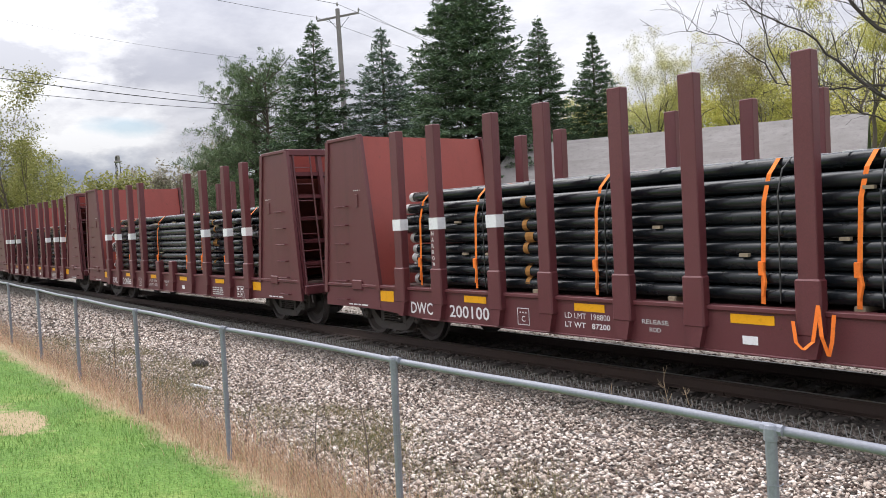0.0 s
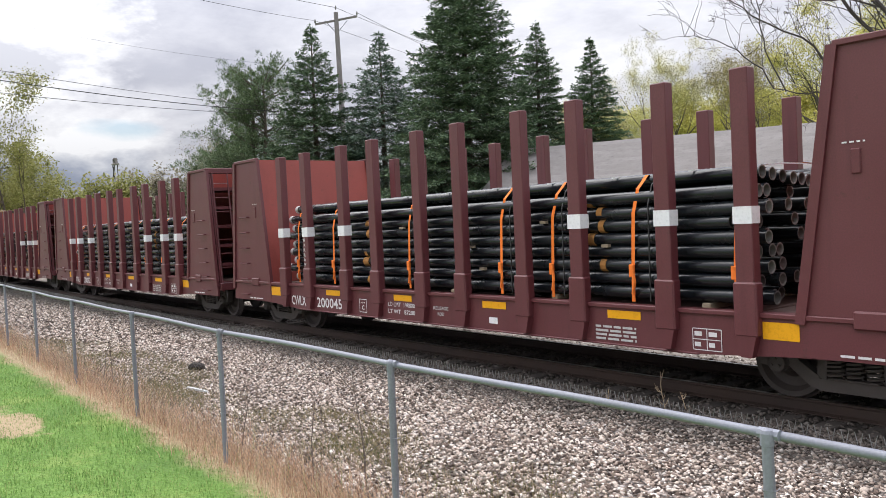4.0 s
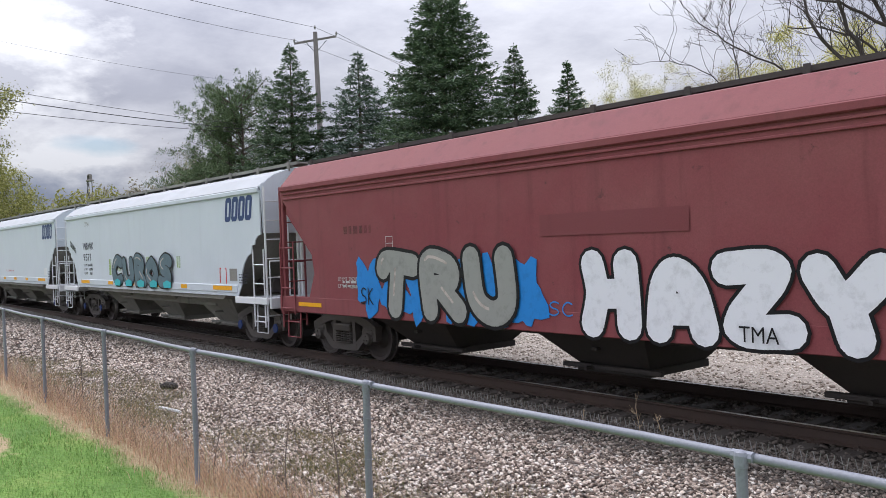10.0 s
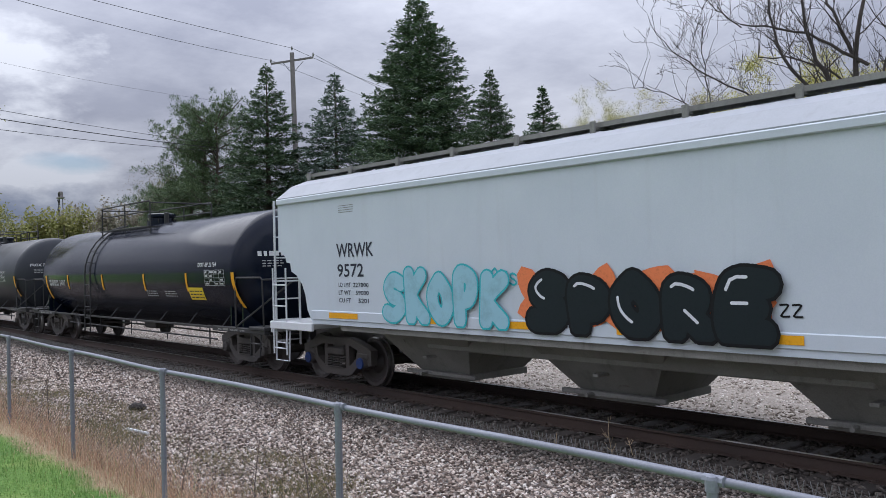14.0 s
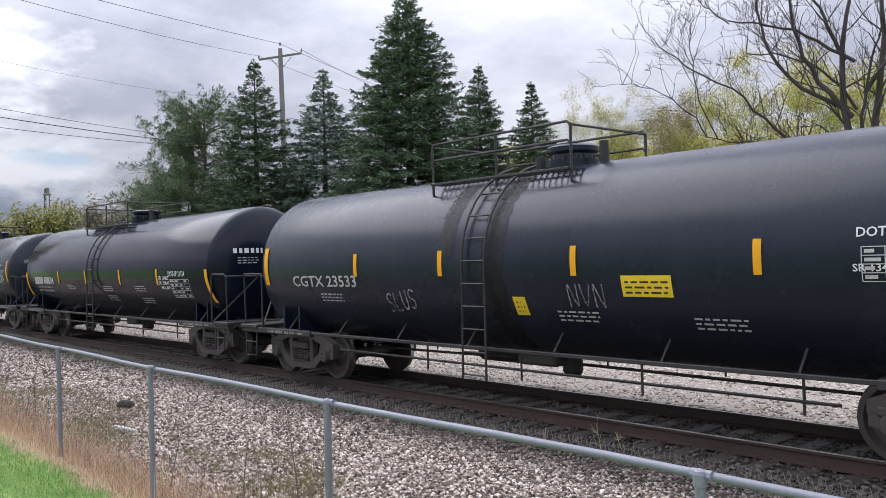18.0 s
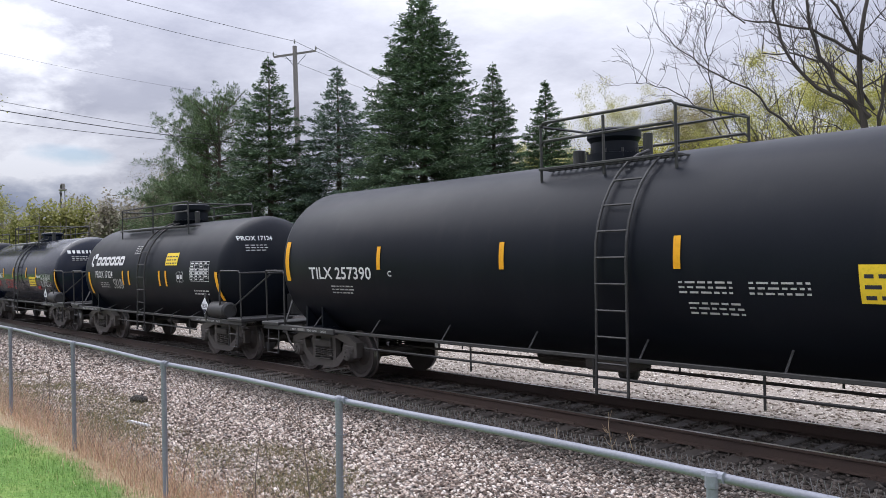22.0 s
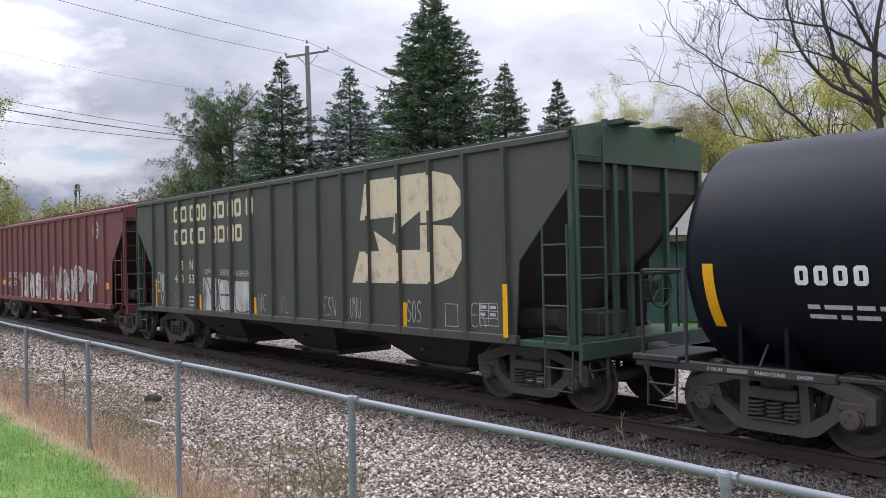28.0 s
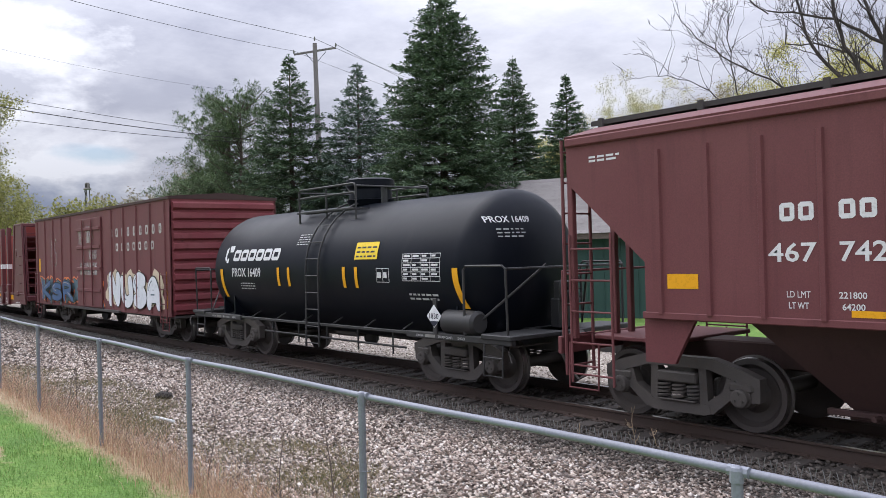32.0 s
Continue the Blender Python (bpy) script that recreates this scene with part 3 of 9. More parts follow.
def stones(name, label, n, x0, x1, y0, y1, r0, r1, mat, seed, sink=0.35, power=1.0):
    """Loose stones, each an uneven twenty-sided lump half sunk in its bed."""
    bm = bmesh.new()
    bmesh.ops.create_icosphere(bm, subdivisions=1, radius=1.0)
    bm.verts.ensure_lookup_table()
    base = np.array([v.co[:] for v in bm.verts])
    tri = np.array([[v.index for v in f.verts] for f in bm.faces])
    bm.free()
    rng = np.random.RandomState(seed)
    x = x1 - (x1 - x0) * rng.rand(n) ** power
    y = rng.uniform(y0, y1, n)
    r = rng.uniform(r0, r1, n) * (1 + 0.35 * rng.rand(n) ** 4)
    sc = np.stack([rng.uniform(0.75, 1.35, n), rng.uniform(0.75, 1.35, n), rng.uniform(0.5, 0.95, n)], 1) * r[:, None]
    th = rng.uniform(0, 2 * np.pi, n)
    jit = rng.uniform(0.55, 1.3, (n, len(base), 1))
    v = base[None] * jit * sc[:, None, :]
    tilt = rng.uniform(-0.6, 0.6, (n, 1))
    vz = v[:, :, 2] + tilt * v[:, :, 0]
    vx = v[:, :, 0] * np.cos(th)[:, None] - v[:, :, 1] * np.sin(th)[:, None]
    vy = v[:, :, 0] * np.sin(th)[:, None] + v[:, :, 1] * np.cos(th)[:, None]
    z = np.interp(y, [p[0] for p in PROFILE], [p[1] for p in PROFILE]) + r * (1 - 2 * sink) * 0.6
    co = np.stack([vx + x[:, None], vy + y[:, None], vz + z[:, None]], 2).reshape(-1, 3)
    faces = (tri[None] + (np.arange(n) * len(base))[:, None, None]).reshape(-1, 3)
    ob = new(name, big_mesh(name, co, faces, mat))
    tagged(ob, label, "stones", kind="stuff")


def blades(name, label, n, place, h0, h1, w, mat, seed, lean=0.5):
    """Grass: narrow bent blades, two faces each."""
    rng = np.random.RandomState(seed)
    p = place(rng, n)
    n = len(p)
    h = rng.uniform(h0, h1, n)
    a = rng.uniform(0, 2 * np.pi, n)
    d = np.stack([np.cos(a), np.sin(a)], 1)
    ww = w * rng.uniform(0.6, 1.3, n)
    ln = rng.uniform(0.1, 1.0, n) * lean
    b = rng.uniform(0, 2 * np.pi, n)
    t = np.stack([np.cos(b), np.sin(b)], 1)
    v = np.zeros((n, 5, 3))
    for k, (s, f) in enumerate(((-1, 0.0), (1, 0.0), (-0.7, 0.55), (0.7, 0.55), (0, 1.0))):
        off = (h * ln * f ** 2)[:, None] * t
        v[:, k, :2] = p[:, :2] + s * (ww / 2)[:, None] * d + off
        v[:, k, 2] = p[:, 2] + h * f * (1 - 0.25 * ln * f)
    idx = np.array([[0, 1, 3], [0, 3, 2], [2, 3, 4]])
    faces = (idx[None] + (np.arange(n) * 5)[:, None, None]).reshape(-1, 3)
    ob = new(name, big_mesh(name, v.reshape(-1, 3), faces, mat))
    tagged(ob, label, "grass", kind="stuff")


def fence_y(x):
    return float(np.interp(x, [-60, -40, -21, -14.2, -7.9, 20], [-5.6, -6.0, -6.44, -6.68, -6.84, -6.88]))


def make_plants():
    green = island_material("lawn_blades", [(0.0, (0.085, 0.17, 0.042)), (0.5, (0.14, 0.255, 0.062)), (0.85, (0.22, 0.33, 0.09)), (1.0, (0.40, 0.38, 0.18))], translucent=0.45)
    straw = island_material("dry_blades", [(0.0, (0.20, 0.12, 0.085)), (0.3, (0.48, 0.30, 0.20)), (0.65, (0.66, 0.45, 0.32)), (0.88, (0.78, 0.64, 0.48)), (1.0, (0.26, 0.31, 0.10))], translucent=0.45)

    def lawn(rng, n):
        x = -4.5 - 20 * rng.rand(n) ** 1.5 + 9 * rng.rand(n) ** 5
        y = rng.uniform(-10.6, -6.95, n) - 5 * rng.rand(n) ** 6
        keep = (y < -7.02 + 0.12 * np.sin(x * 3) + rng.normal(0, .06, n)) & (np.hypot(x, y + 10.16) > 3.2)
        bare = (np.hypot((x + 11.5) / 1.0, (y + 8.16) / .27) < 1) & (rng.rand(n) < .6)
        keep &= ~bare
        x, y = x[keep], y[keep]
        return np.stack([x, y, np.interp(y, [p[0] for p in PROFILE], [p[1] for p in PROFILE]) - .01], 1)

    def strip(rng, n):
        x = -2.0 - 26 * rng.rand(n) ** 1.2
        y = np.array([fence_y(q) for q in x]) + rng.normal(0.10, .20, n) + .55 * rng.rand(n) ** 1.5 * (rng.rand(n) < .40)
        return np.stack([x, y, np.interp(y, [p[0] for p in PROFILE], [p[1] for p in PROFILE]) - .01], 1)

    def scattered(rng, n):
        c = np.stack([rng.uniform(-22, -3, 130), rng.uniform(-6.3, -4.5, 130)], 1)
        k = rng.randint(0, 130, n)
        x, y = c[k, 0] + rng.normal(0, .34, n), c[k, 1] + rng.normal(0, .20, n)
        return np.stack([x, y, np.interp(y, [p[0] for p in PROFILE], [p[1] for p in PROFILE]) - .01], 1)
    blades("lawn_grass", "short bright green lawn grass beside the fence", 150000, lawn, 0.03, 0.08, 0.0042, green, 11)
    blades("dry_grass", "tall straw-coloured dry grass along the fence foot", 9000, strip, 0.12, 0.48, 0.0042, straw, 12, 0.7)
    blades("short_dry_grass", "low dry grass along the fence foot", 20000, strip, 0.04, 0.17, 0.0055, straw, 13, 0.9)
    blades("gravel_weeds", "sparse dull weeds growing through gravel", 30000, scattered, 0.03, 0.16, 0.005,
           island_material("weed_blades", [(0.0, (0.10, 0.12, 0.04)), (0.6, (0.24, 0.20, 0.10)), (1.0, (0.36, 0.28, 0.16))], translucent=0.2), 14, 0.9)


def stalk(name, label, x, y, h, n, seed, mat, spread=0.35):
    """A bare dry stalk with side shoots."""
    rng = random.Random(seed)
    z = ground_z(y)
    plant = thing(name, label, "weed", "", pose(x, y, z))
    p = [Vector((0, 0, -.03))]
    d = Vector((rng.uniform(-.1, .1), rng.uniform(-.1, .1), 1))
    for _ in range(6):
        d = (d + Vector((rng.uniform(-.12, .12), rng.uniform(-.12, .12), 0))).normalized()
        p.append(p[-1] + d * h / 6)
    part("stem", Shape().tube(p, [.008, .007, .006, .006, .005, .004, .003], 5), mat, plant)
    for _ in range(n):
        k = rng.randrange(1, 6)
        a = rng.uniform(0, 6.3)
        q = p[k]
        e = q + Vector((math.cos(a) * spread * h * .5, math.sin(a) * spread * h * .5, rng.uniform(.08, .25) * h))
        part("twig", Shape().tube([q, (q + e) / 2 + Vector((0, 0, -.02)), e], [.004, .003, .002], 4), mat, plant)


def make_track():
    tr = thing("railway_track", "standard-gauge railway track on dark timber ties", "track")
    tagged(tr, kind="structure")
    for sg in (-1, 1):
        c = sg * 0.755
        prof = [(-.075, -.172), (.075, -.172), (.075, -.160), (.012, -.142), (.010, -.042), (.036, -.030), (.037, -.006), (.030, 0.0), (-.030, 0.0), (-.037, -.006), (-.036, -.030), (-.010, -.042), (-.012, -.142), (-.075, -.160)]
        s = Shape().slab([(c + a, b) for a, b in prof], -700, 90, plane='yz')
        for i, fc in enumerate(s.f):
            if all(s.v[k][2] > -.002 for k in fc) and len(fc) == 4:
                s.m[i] = 1
        part("rail", s, [M_RAIL, M_RAILTOP], tr, "rust-dark steel rail with a bright worn head")
    for i in range(-170, 16):
        x = i * 0.52
        if x > -78:
            part("tie", lambda: Shape().box(-.115, .115, -1.3, 1.3, -.35, -.172, .012), M_TIE, tr, key="tie", at=pose(x + .02 * math.sin(i * 7.3), .03 * math.sin(i * 3.1), 0, 0, 0, .8 * math.sin(i * 5.7)))
            for sg in (-1, 1):
                part("tie_plate", lambda: Shape().box(-.09, .09, -.16, .16, -.176, -.162).box(-.03, -.01, -.11, -.09, -.165, -.135).box(.01, .03, .09, .11, -.165, -.135), M_RAIL, tr, key="tie_plate", at=pose(x, sg * .755, 0))
    far = Shape()
    for i in range(-1200, -150):
        far.box(i * .52 - .115, i * .52 + .115, -1.3, 1.3, -.35, -.172)
    tagged(part("far_ties", far, M_TIE, tr), kind="stuff")


M_RAIL = paint("rusty_rail_steel", (0.035, 0.022, 0.017), (0.055, 0.034, 0.025), rough=0.75, streak=0.0, bump=0)
M_RAILTOP = paint("worn_rail_head", (0.40, 0.39, 0.38), (0.28, 0.26, 0.25), rough=0.30, metal=1.0, streak=0.0, bump=0)
M_TIE = paint("creosoted_timber", (0.032, 0.026, 0.023), (0.052, 0.043, 0.037), rough=0.9, streak=0.0)


def make_fence():
    fn = thing("chain_link_fence", "galvanised chain-link fence with a round top rail", "fence")
    xs = [-59.5, -55.8, -52.1, -48.4, -45, -41.6, -38.2, -34.8, -31.4, -28.0, -24.4, -20.93, -17.42, -14.17, -10.9, -7.92, -4.88, -1.98, 1.0, 4.0, 7.0, 10.0]
    top = 1.31
    for i, x in enumerate(xs):
        y = fence_y(x) - .035
        z = ground_z(y)
        lean = .02 * math.sin(i * 2.3)
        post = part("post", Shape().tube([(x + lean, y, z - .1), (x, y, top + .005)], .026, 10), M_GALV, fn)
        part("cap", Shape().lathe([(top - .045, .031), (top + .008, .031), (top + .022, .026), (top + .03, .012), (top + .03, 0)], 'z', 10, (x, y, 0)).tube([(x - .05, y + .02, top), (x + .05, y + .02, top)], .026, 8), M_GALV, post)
        for k in range(4):
            zz = .2 + k * .29
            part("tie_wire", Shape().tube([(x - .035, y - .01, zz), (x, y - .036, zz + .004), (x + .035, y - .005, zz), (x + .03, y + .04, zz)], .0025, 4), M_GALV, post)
    rail = [(x, fence_y(x), top - .005 + .006 * math.sin(x * 1.7)) for x in np.linspace(-59.6, 10, 90)]
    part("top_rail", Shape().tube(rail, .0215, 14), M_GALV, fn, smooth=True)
    # woven wire: each wire zigzags from the foot to the top
    step, rad = 0.057, 0.0018
    co, faces = [], []
    x = -30.0
    k = 0
    ring3 = [(math.cos(a), math.sin(a)) for a in (0.5, 2.6, 4.7)]
    rows = 45
    while x < 3.0:
        y = fence_y(x) + .028
        z0 = ground_z(y) + .02
        dz = (top + .045 - z0) / rows
        base = len(co)
        for r in range(rows + 1):
            px = x + (step / 2 if (r + k) % 2 else -step / 2) * 1.02
            py = y + (.004 if (r + k) % 2 else -.004)
            pz = z0 + dz * r
            for a, b in ring3:
                co.append((px + rad * a, py + rad * b, pz))
        for r in range(rows):
            for q in range(3):
                a, b = base + r * 3 + q, base + r * 3 + (q + 1) % 3
                faces.append((a, b, b + 3, a + 3))
        x += step
        k += 1
    # twisted wire ends above the top rail
    x = -30.0
    while x < 3.0:
        y, z0 = fence_y(x) + .028, top - .01
        for lean in (-.012, .012):
            base = len(co)
            for r, (dx, dz) in enumerate(((0, 0), (lean * 1.4, .072))):
                for a, b in ring3:
                    co.append((x + dx + .0024 * a, y + .0024 * b, z0 + dz))
            for q in range(3):
                faces.append((base + q, base + (q + 1) % 3, base + 3 + (q + 1) % 3, base + 3 + q))
        x += step
    ob = new("wire_mesh", big_mesh("wire_mesh", np.array(co), np.array(faces), M_WIRE))
    ob.parent = fn
    tagged(ob, "woven galvanised wire netting", kind="stuff")


def make_setting():
    make_ground()
    make_track()
    make_fence()
    tone = [(0.0, (0.045, 0.032, 0.026)), (0.30, (0.17, 0.125, 0.10)), (0.58, (0.44, 0.355, 0.295)), (0.82, (0.64, 0.55, 0.47)), (1.0, (0.80, 0.74, 0.68))]
    pale = island_material("pale_gravel", [(0.0, (0.24, 0.20, 0.165)), (0.35, (0.40, 0.345, 0.29)), (0.75, (0.58, 0.52, 0.45)), (1.0, (0.74, 0.69, 0.63))], 0.9, 30)
    rock = island_material("ballast_stone", tone, 0.9, 30, dirt_shade=(0.050, 0.043, 0.038))
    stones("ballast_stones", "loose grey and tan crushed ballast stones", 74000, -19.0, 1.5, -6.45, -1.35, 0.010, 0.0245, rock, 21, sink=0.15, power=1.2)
    stones("distant_ballast_stones", "loose grey and tan ballast stones farther along the line", 26000, -52.0, -18.6, -6.3, -1.45, 0.022, 0.040, rock, 24, sink=0.15, power=1.5)
    stones("far_ballast_stones", "loose grey and tan crushed stones beyond the track", 22000, -40.0, 0.0, 1.9, 8.6, 0.014, 0.034, pale, 22, sink=.3)
    stones("between_rail_stones", "oily ballast stones between the ties, darkened for shade under the train", 17000, -40.0, 1.0, -2.1, 1.75, 0.018, 0.034, rock, 23, sink=.05, power=1.3)
    make_plants()
    dry = paint("dry_stalk", (0.28, 0.21, 0.13), (0.38, 0.30, 0.20), rough=0.9, streak=0.0, bump=0)
    bark = paint("grey_twig_bark", (0.12, 0.09, 0.075), (0.18, 0.14, 0.12), rough=0.9, streak=0.0, bump=0)
    for i, (x, y, h) in enumerate(((-6.55, -1.62, .52), (-6.28, -1.55, .30), (-7.4, -1.7, .22))):
        stalk("dry_weed", "dry feathery weed stalk by the track", x, y, h, 9, 30 + i, dry)
    for i, (x, y, h) in enumerate(((-6.2, -6.3, 1.15), (-6.9, -6.45, .8), (-5.5, -6.5, .75), (-8.6, -6.4, .7), (-13.6, -6.3, 1.1), (-14.0, -6.35, .9))):
        stalk("bare_sapling", "thin leafless sapling by the fence", x, y, h, 6, 50 + i, bark, .5)
    s = Shape()
    s.tube([(-.16, 0, .05), (-.05, .01, .08), (.12, -.01, .07), (.18, 0, .06)], [.05, .075, .07, .04], 8).tube([(.0, 0, .08), (.05, .06, .16)], [.03, .015], 6)
    ob = new("driftwood_chunk", s.mesh("driftwood_chunk", [M_TIE]))
    ob.matrix_basis = pose(-14.87, -4.46, ground_z(-4.46) + .0, 0, 0, 30)
    tagged(ob, "dark weathered chunk of timber on the gravel", "timber")
    ob = new("white_batten", Shape().box(-.3, .3, -.02, .02, 0, .035, .005).mesh("white_batten", [M_TAPE]))
    ob.matrix_basis = pose(-12.7, -5.3, ground_z(-5.3) + .02, 0, 0, 8)
    tagged(ob, "short white batten lying on the gravel", "batten")

# ---------------------------------------------------------------- beyond the track: trees, houses, pole and wires
M_BARK = paint("rough_grey_bark", (0.085, 0.066, 0.052), (0.13, 0.105, 0.085), rough=0.95, streak=0.5, bump=0.03)
M_BARK_BARE = paint("dark_twig_bark", (0.045, 0.037, 0.034), (0.075, 0.062, 0.056), rough=0.95, streak=0.2, bump=0.02)
M_NEEDLE = island_material("spruce_needles", [(0.0, (0.060, 0.096, 0.058)), (0.5, (0.102, 0.157, 0.090)), (0.85, (0.150, 0.211, 0.118)), (1.0, (0.205, 0.265, 0.144))], 0.7, 9.0, translucent=0.15)
M_NEEDLE_BLUE = island_material("blue_spruce_needles", [(0.0, (0.066, 0.103, 0.079)), (0.5, (0.126, 0.181, 0.135)), (1.0, (0.229, 0.289, 0.217))], 0.7, 9.0, translucent=0.15)
M_PINE = island_material("pine_needles", [(0.0, (0.063, 0.099, 0.051)), (0.5, (0.114, 0.169, 0.082)), (1.0, (0.193, 0.241, 0.120))], 0.7, 9.0, translucent=0.15)
M_SPRING = island_material("spring_leaves", [(0.0, (0.28, 0.27, 0.055)), (0.5, (0.45, 0.42, 0.095)), (1.0, (0.60, 0.55, 0.19))], 0.7, 9.0, translucent=0.4)
M_PALE = island_material("pale_spring_leaves", [(0.0, (0.34, 0.32, 0.13)), (0.5, (0.48, 0.45, 0.19)), (1.0, (0.62, 0.58, 0.30))], 0.7, 9.0, translucent=0.4)
M_FAR = island_material("olive_spring_leaves", [(0.0, (0.15, 0.16, 0.045)), (0.5, (0.25, 0.25, 0.075)), (1.0, (0.36, 0.34, 0.13))], 0.7, 9.0, translucent=0.35)
M_BUDS = island_material("brown_buds", [(0.0, (0.17, 0.14, 0.06)), (0.6, (0.27, 0.23, 0.10)), (1.0, (0.38, 0.34, 0.12))], 0.8, 9.0, translucent=0.3)
M_HAZE = island_material("pale_budding_leaves", [(0.0, (0.20, 0.17, 0.13)), (0.5, (0.29, 0.26, 0.20)), (1.0, (0.36, 0.34, 0.26))], 0.8, 9.0, translucent=0.3)


def place(az, d):
    """A point at a bearing from the eye (towards the tail from the track's normal) and a distance."""
    a = radians(az)
    x, y = EYE.x - d * math.sin(a), EYE.y + d * math.cos(a)
    return x, y, ground_z(y)


def height_at(el, d, z):
    return EYE.z + d * math.tan(radians(el)) - z


def sprays(pts, dirs, length, width, rng, droop=0.25):
    """Needle sprays: a bent pair of narrow faces at each point."""
    n = len(pts)
    d = dirs / np.maximum(1e-6, np.linalg.norm(dirs, axis=1))[:, None]
    up = np.array([0, 0, 1.0])
    s = np.cross(d, up)
    s /= np.maximum(1e-6, np.linalg.norm(s, axis=1))[:, None]
    L = length * rng.uniform(0.6, 1.3, n)[:, None]
    W = width * rng.uniform(0.6, 1.3, n)[:, None]
    roll = rng.uniform(-0.8, 0.8, n)[:, None]
    s = s * np.cos(roll) + up * np.sin(roll)
    mid = pts + d * L * 0.5
    tip = pts + d * L - up * L * droop
    v = np.stack([pts, mid + s * W * .5 - up * .12 * W, mid - s * W * .5 - up * .12 * W, tip], 1)
    idx = np.array([[0, 1, 3], [0, 3, 2]])
    f = (idx[None] + (np.arange(n) * 4)[:, None, None]).reshape(-1, 3)
    return v.reshape(-1, 3), f


def spruce(az, d, el, halfdeg, seed, mat, label, full=0.8, gap=0.40, open_=0.0):
    """A cone of drooping tiers; open_ leaves light between the tiers."""
    x, y, z = place(az, d)
    H = height_at(el, d, z)
    R = d * math.tan(radians(halfdeg))
    rng = np.random.RandomState(seed)
    tree = thing("spruce_tree", label, "tree", "spruces", pose(x, y, z))
    part("trunk", Shape().tube([(0, 0, -.2), (.02, 0, H * .5), (0, .02, H * .97)], [H * .018, H * .011, .015], 8), M_BARK, tree)
    P, D = [], []
    zz = 0.9
    limbs = Shape()
    up = np.array([0, 0, 1.0])
    while zz < H * .985:
        f = zz / H
        reach = R * (1 - f) ** full * min(1, ((1 - f) / .2) ** .45) + .05
        k = int(5 + 4.6 * reach * (1 - .35 * open_))
        lop, turn = rng.uniform(.88, 1.08), rng.uniform(0, 6.28)
        for j in range(k):
            a = turn + (j + rng.uniform(-.4, .4)) * 2 * np.pi / k
            L = reach * lop * rng.choice([rng.uniform(.90, 1.10), rng.uniform(.62, .95)]) * (1 + .08 * math.sin(2 * a + seed))
            climb = .75 * f ** 2 - .04 + rng.uniform(-.10, .10)
            u = np.array([math.cos(a), math.sin(a), 0])
            side = np.array([-u[1], u[0], 0])
            z0 = zz + rng.uniform(-.32, .32) * (1 - .5 * f)

            def bough(t):
                q = u[None] * (L * t)[:, None]
                q[:, 2] = z0 + L * (climb * t - .30 * t ** 2 + .17 * t ** 4)
                return q
            if j % 3 == 0:
                e = bough(np.array([.9]))[0]
                limbs.tube([(0, 0, z0), tuple(e)], [.03 * (1 - f) + .008, .006], 4, caps=False)
            m = max(3, int(L / .07))
            t = .12 + .88 * (np.arange(m) + rng.rand(m)) / m
            P.append(bough(np.minimum(t, 1)) + rng.normal(0, .02, (m, 3)))
            D.append(np.repeat(u[None], m, 0) + rng.normal(0, .35, (m, 3)) + up * .25)
            # side twigs in a flat fan, hanging a little at their ends
            nt = max(4, int(L / .085))
            tw = .15 + .83 * rng.rand(nt) ** .75
            sg = rng.choice([-1.0, 1.0], nt)
            ln = np.minimum(.75, .12 + .30 * L) * (1.08 - tw) * rng.uniform(.6, 1.15, nt) + .06
            base = bough(tw)
            way = u[None] * .75 + side[None] * (sg * .85)[:, None]
            s = (np.arange(6) + .5) / 6
            q = base[:, None, :] + way[:, None, :] * (ln[:, None] * s[None])[:, :, None]
            q[:, :, 2] -= (ln[:, None] * (.10 + .35 * open_) * s[None] ** 2)
            q = q.reshape(-1, 3)
            P.append(q + rng.normal(0, .022, q.shape))
            D.append(np.repeat(way, 6, 0) + rng.normal(0, .40, q.shape) + up * .22)
        zz += .84 * gap * rng.uniform(.8, 1.2) * (1.1 - .6 * f) * (1 + .12 * open_)
    for k in range(60):                                   # the leading shoot
        q = H * (.93 + .068 * k / 60)
        P.append(np.array([[0, 0, q]]))
        D.append(rng.normal(0, .6, (1, 3)) + [0, 0, .6])
    P, D = np.concatenate(P), np.concatenate(D)
    v, f = sprays(P, D, .19, .060, rng, .12)
    tagged(part("bough_frame", limbs, M_BARK, tree), kind="stuff")
    part("crown", big_mesh("crown", v, f, mat), None, tree)


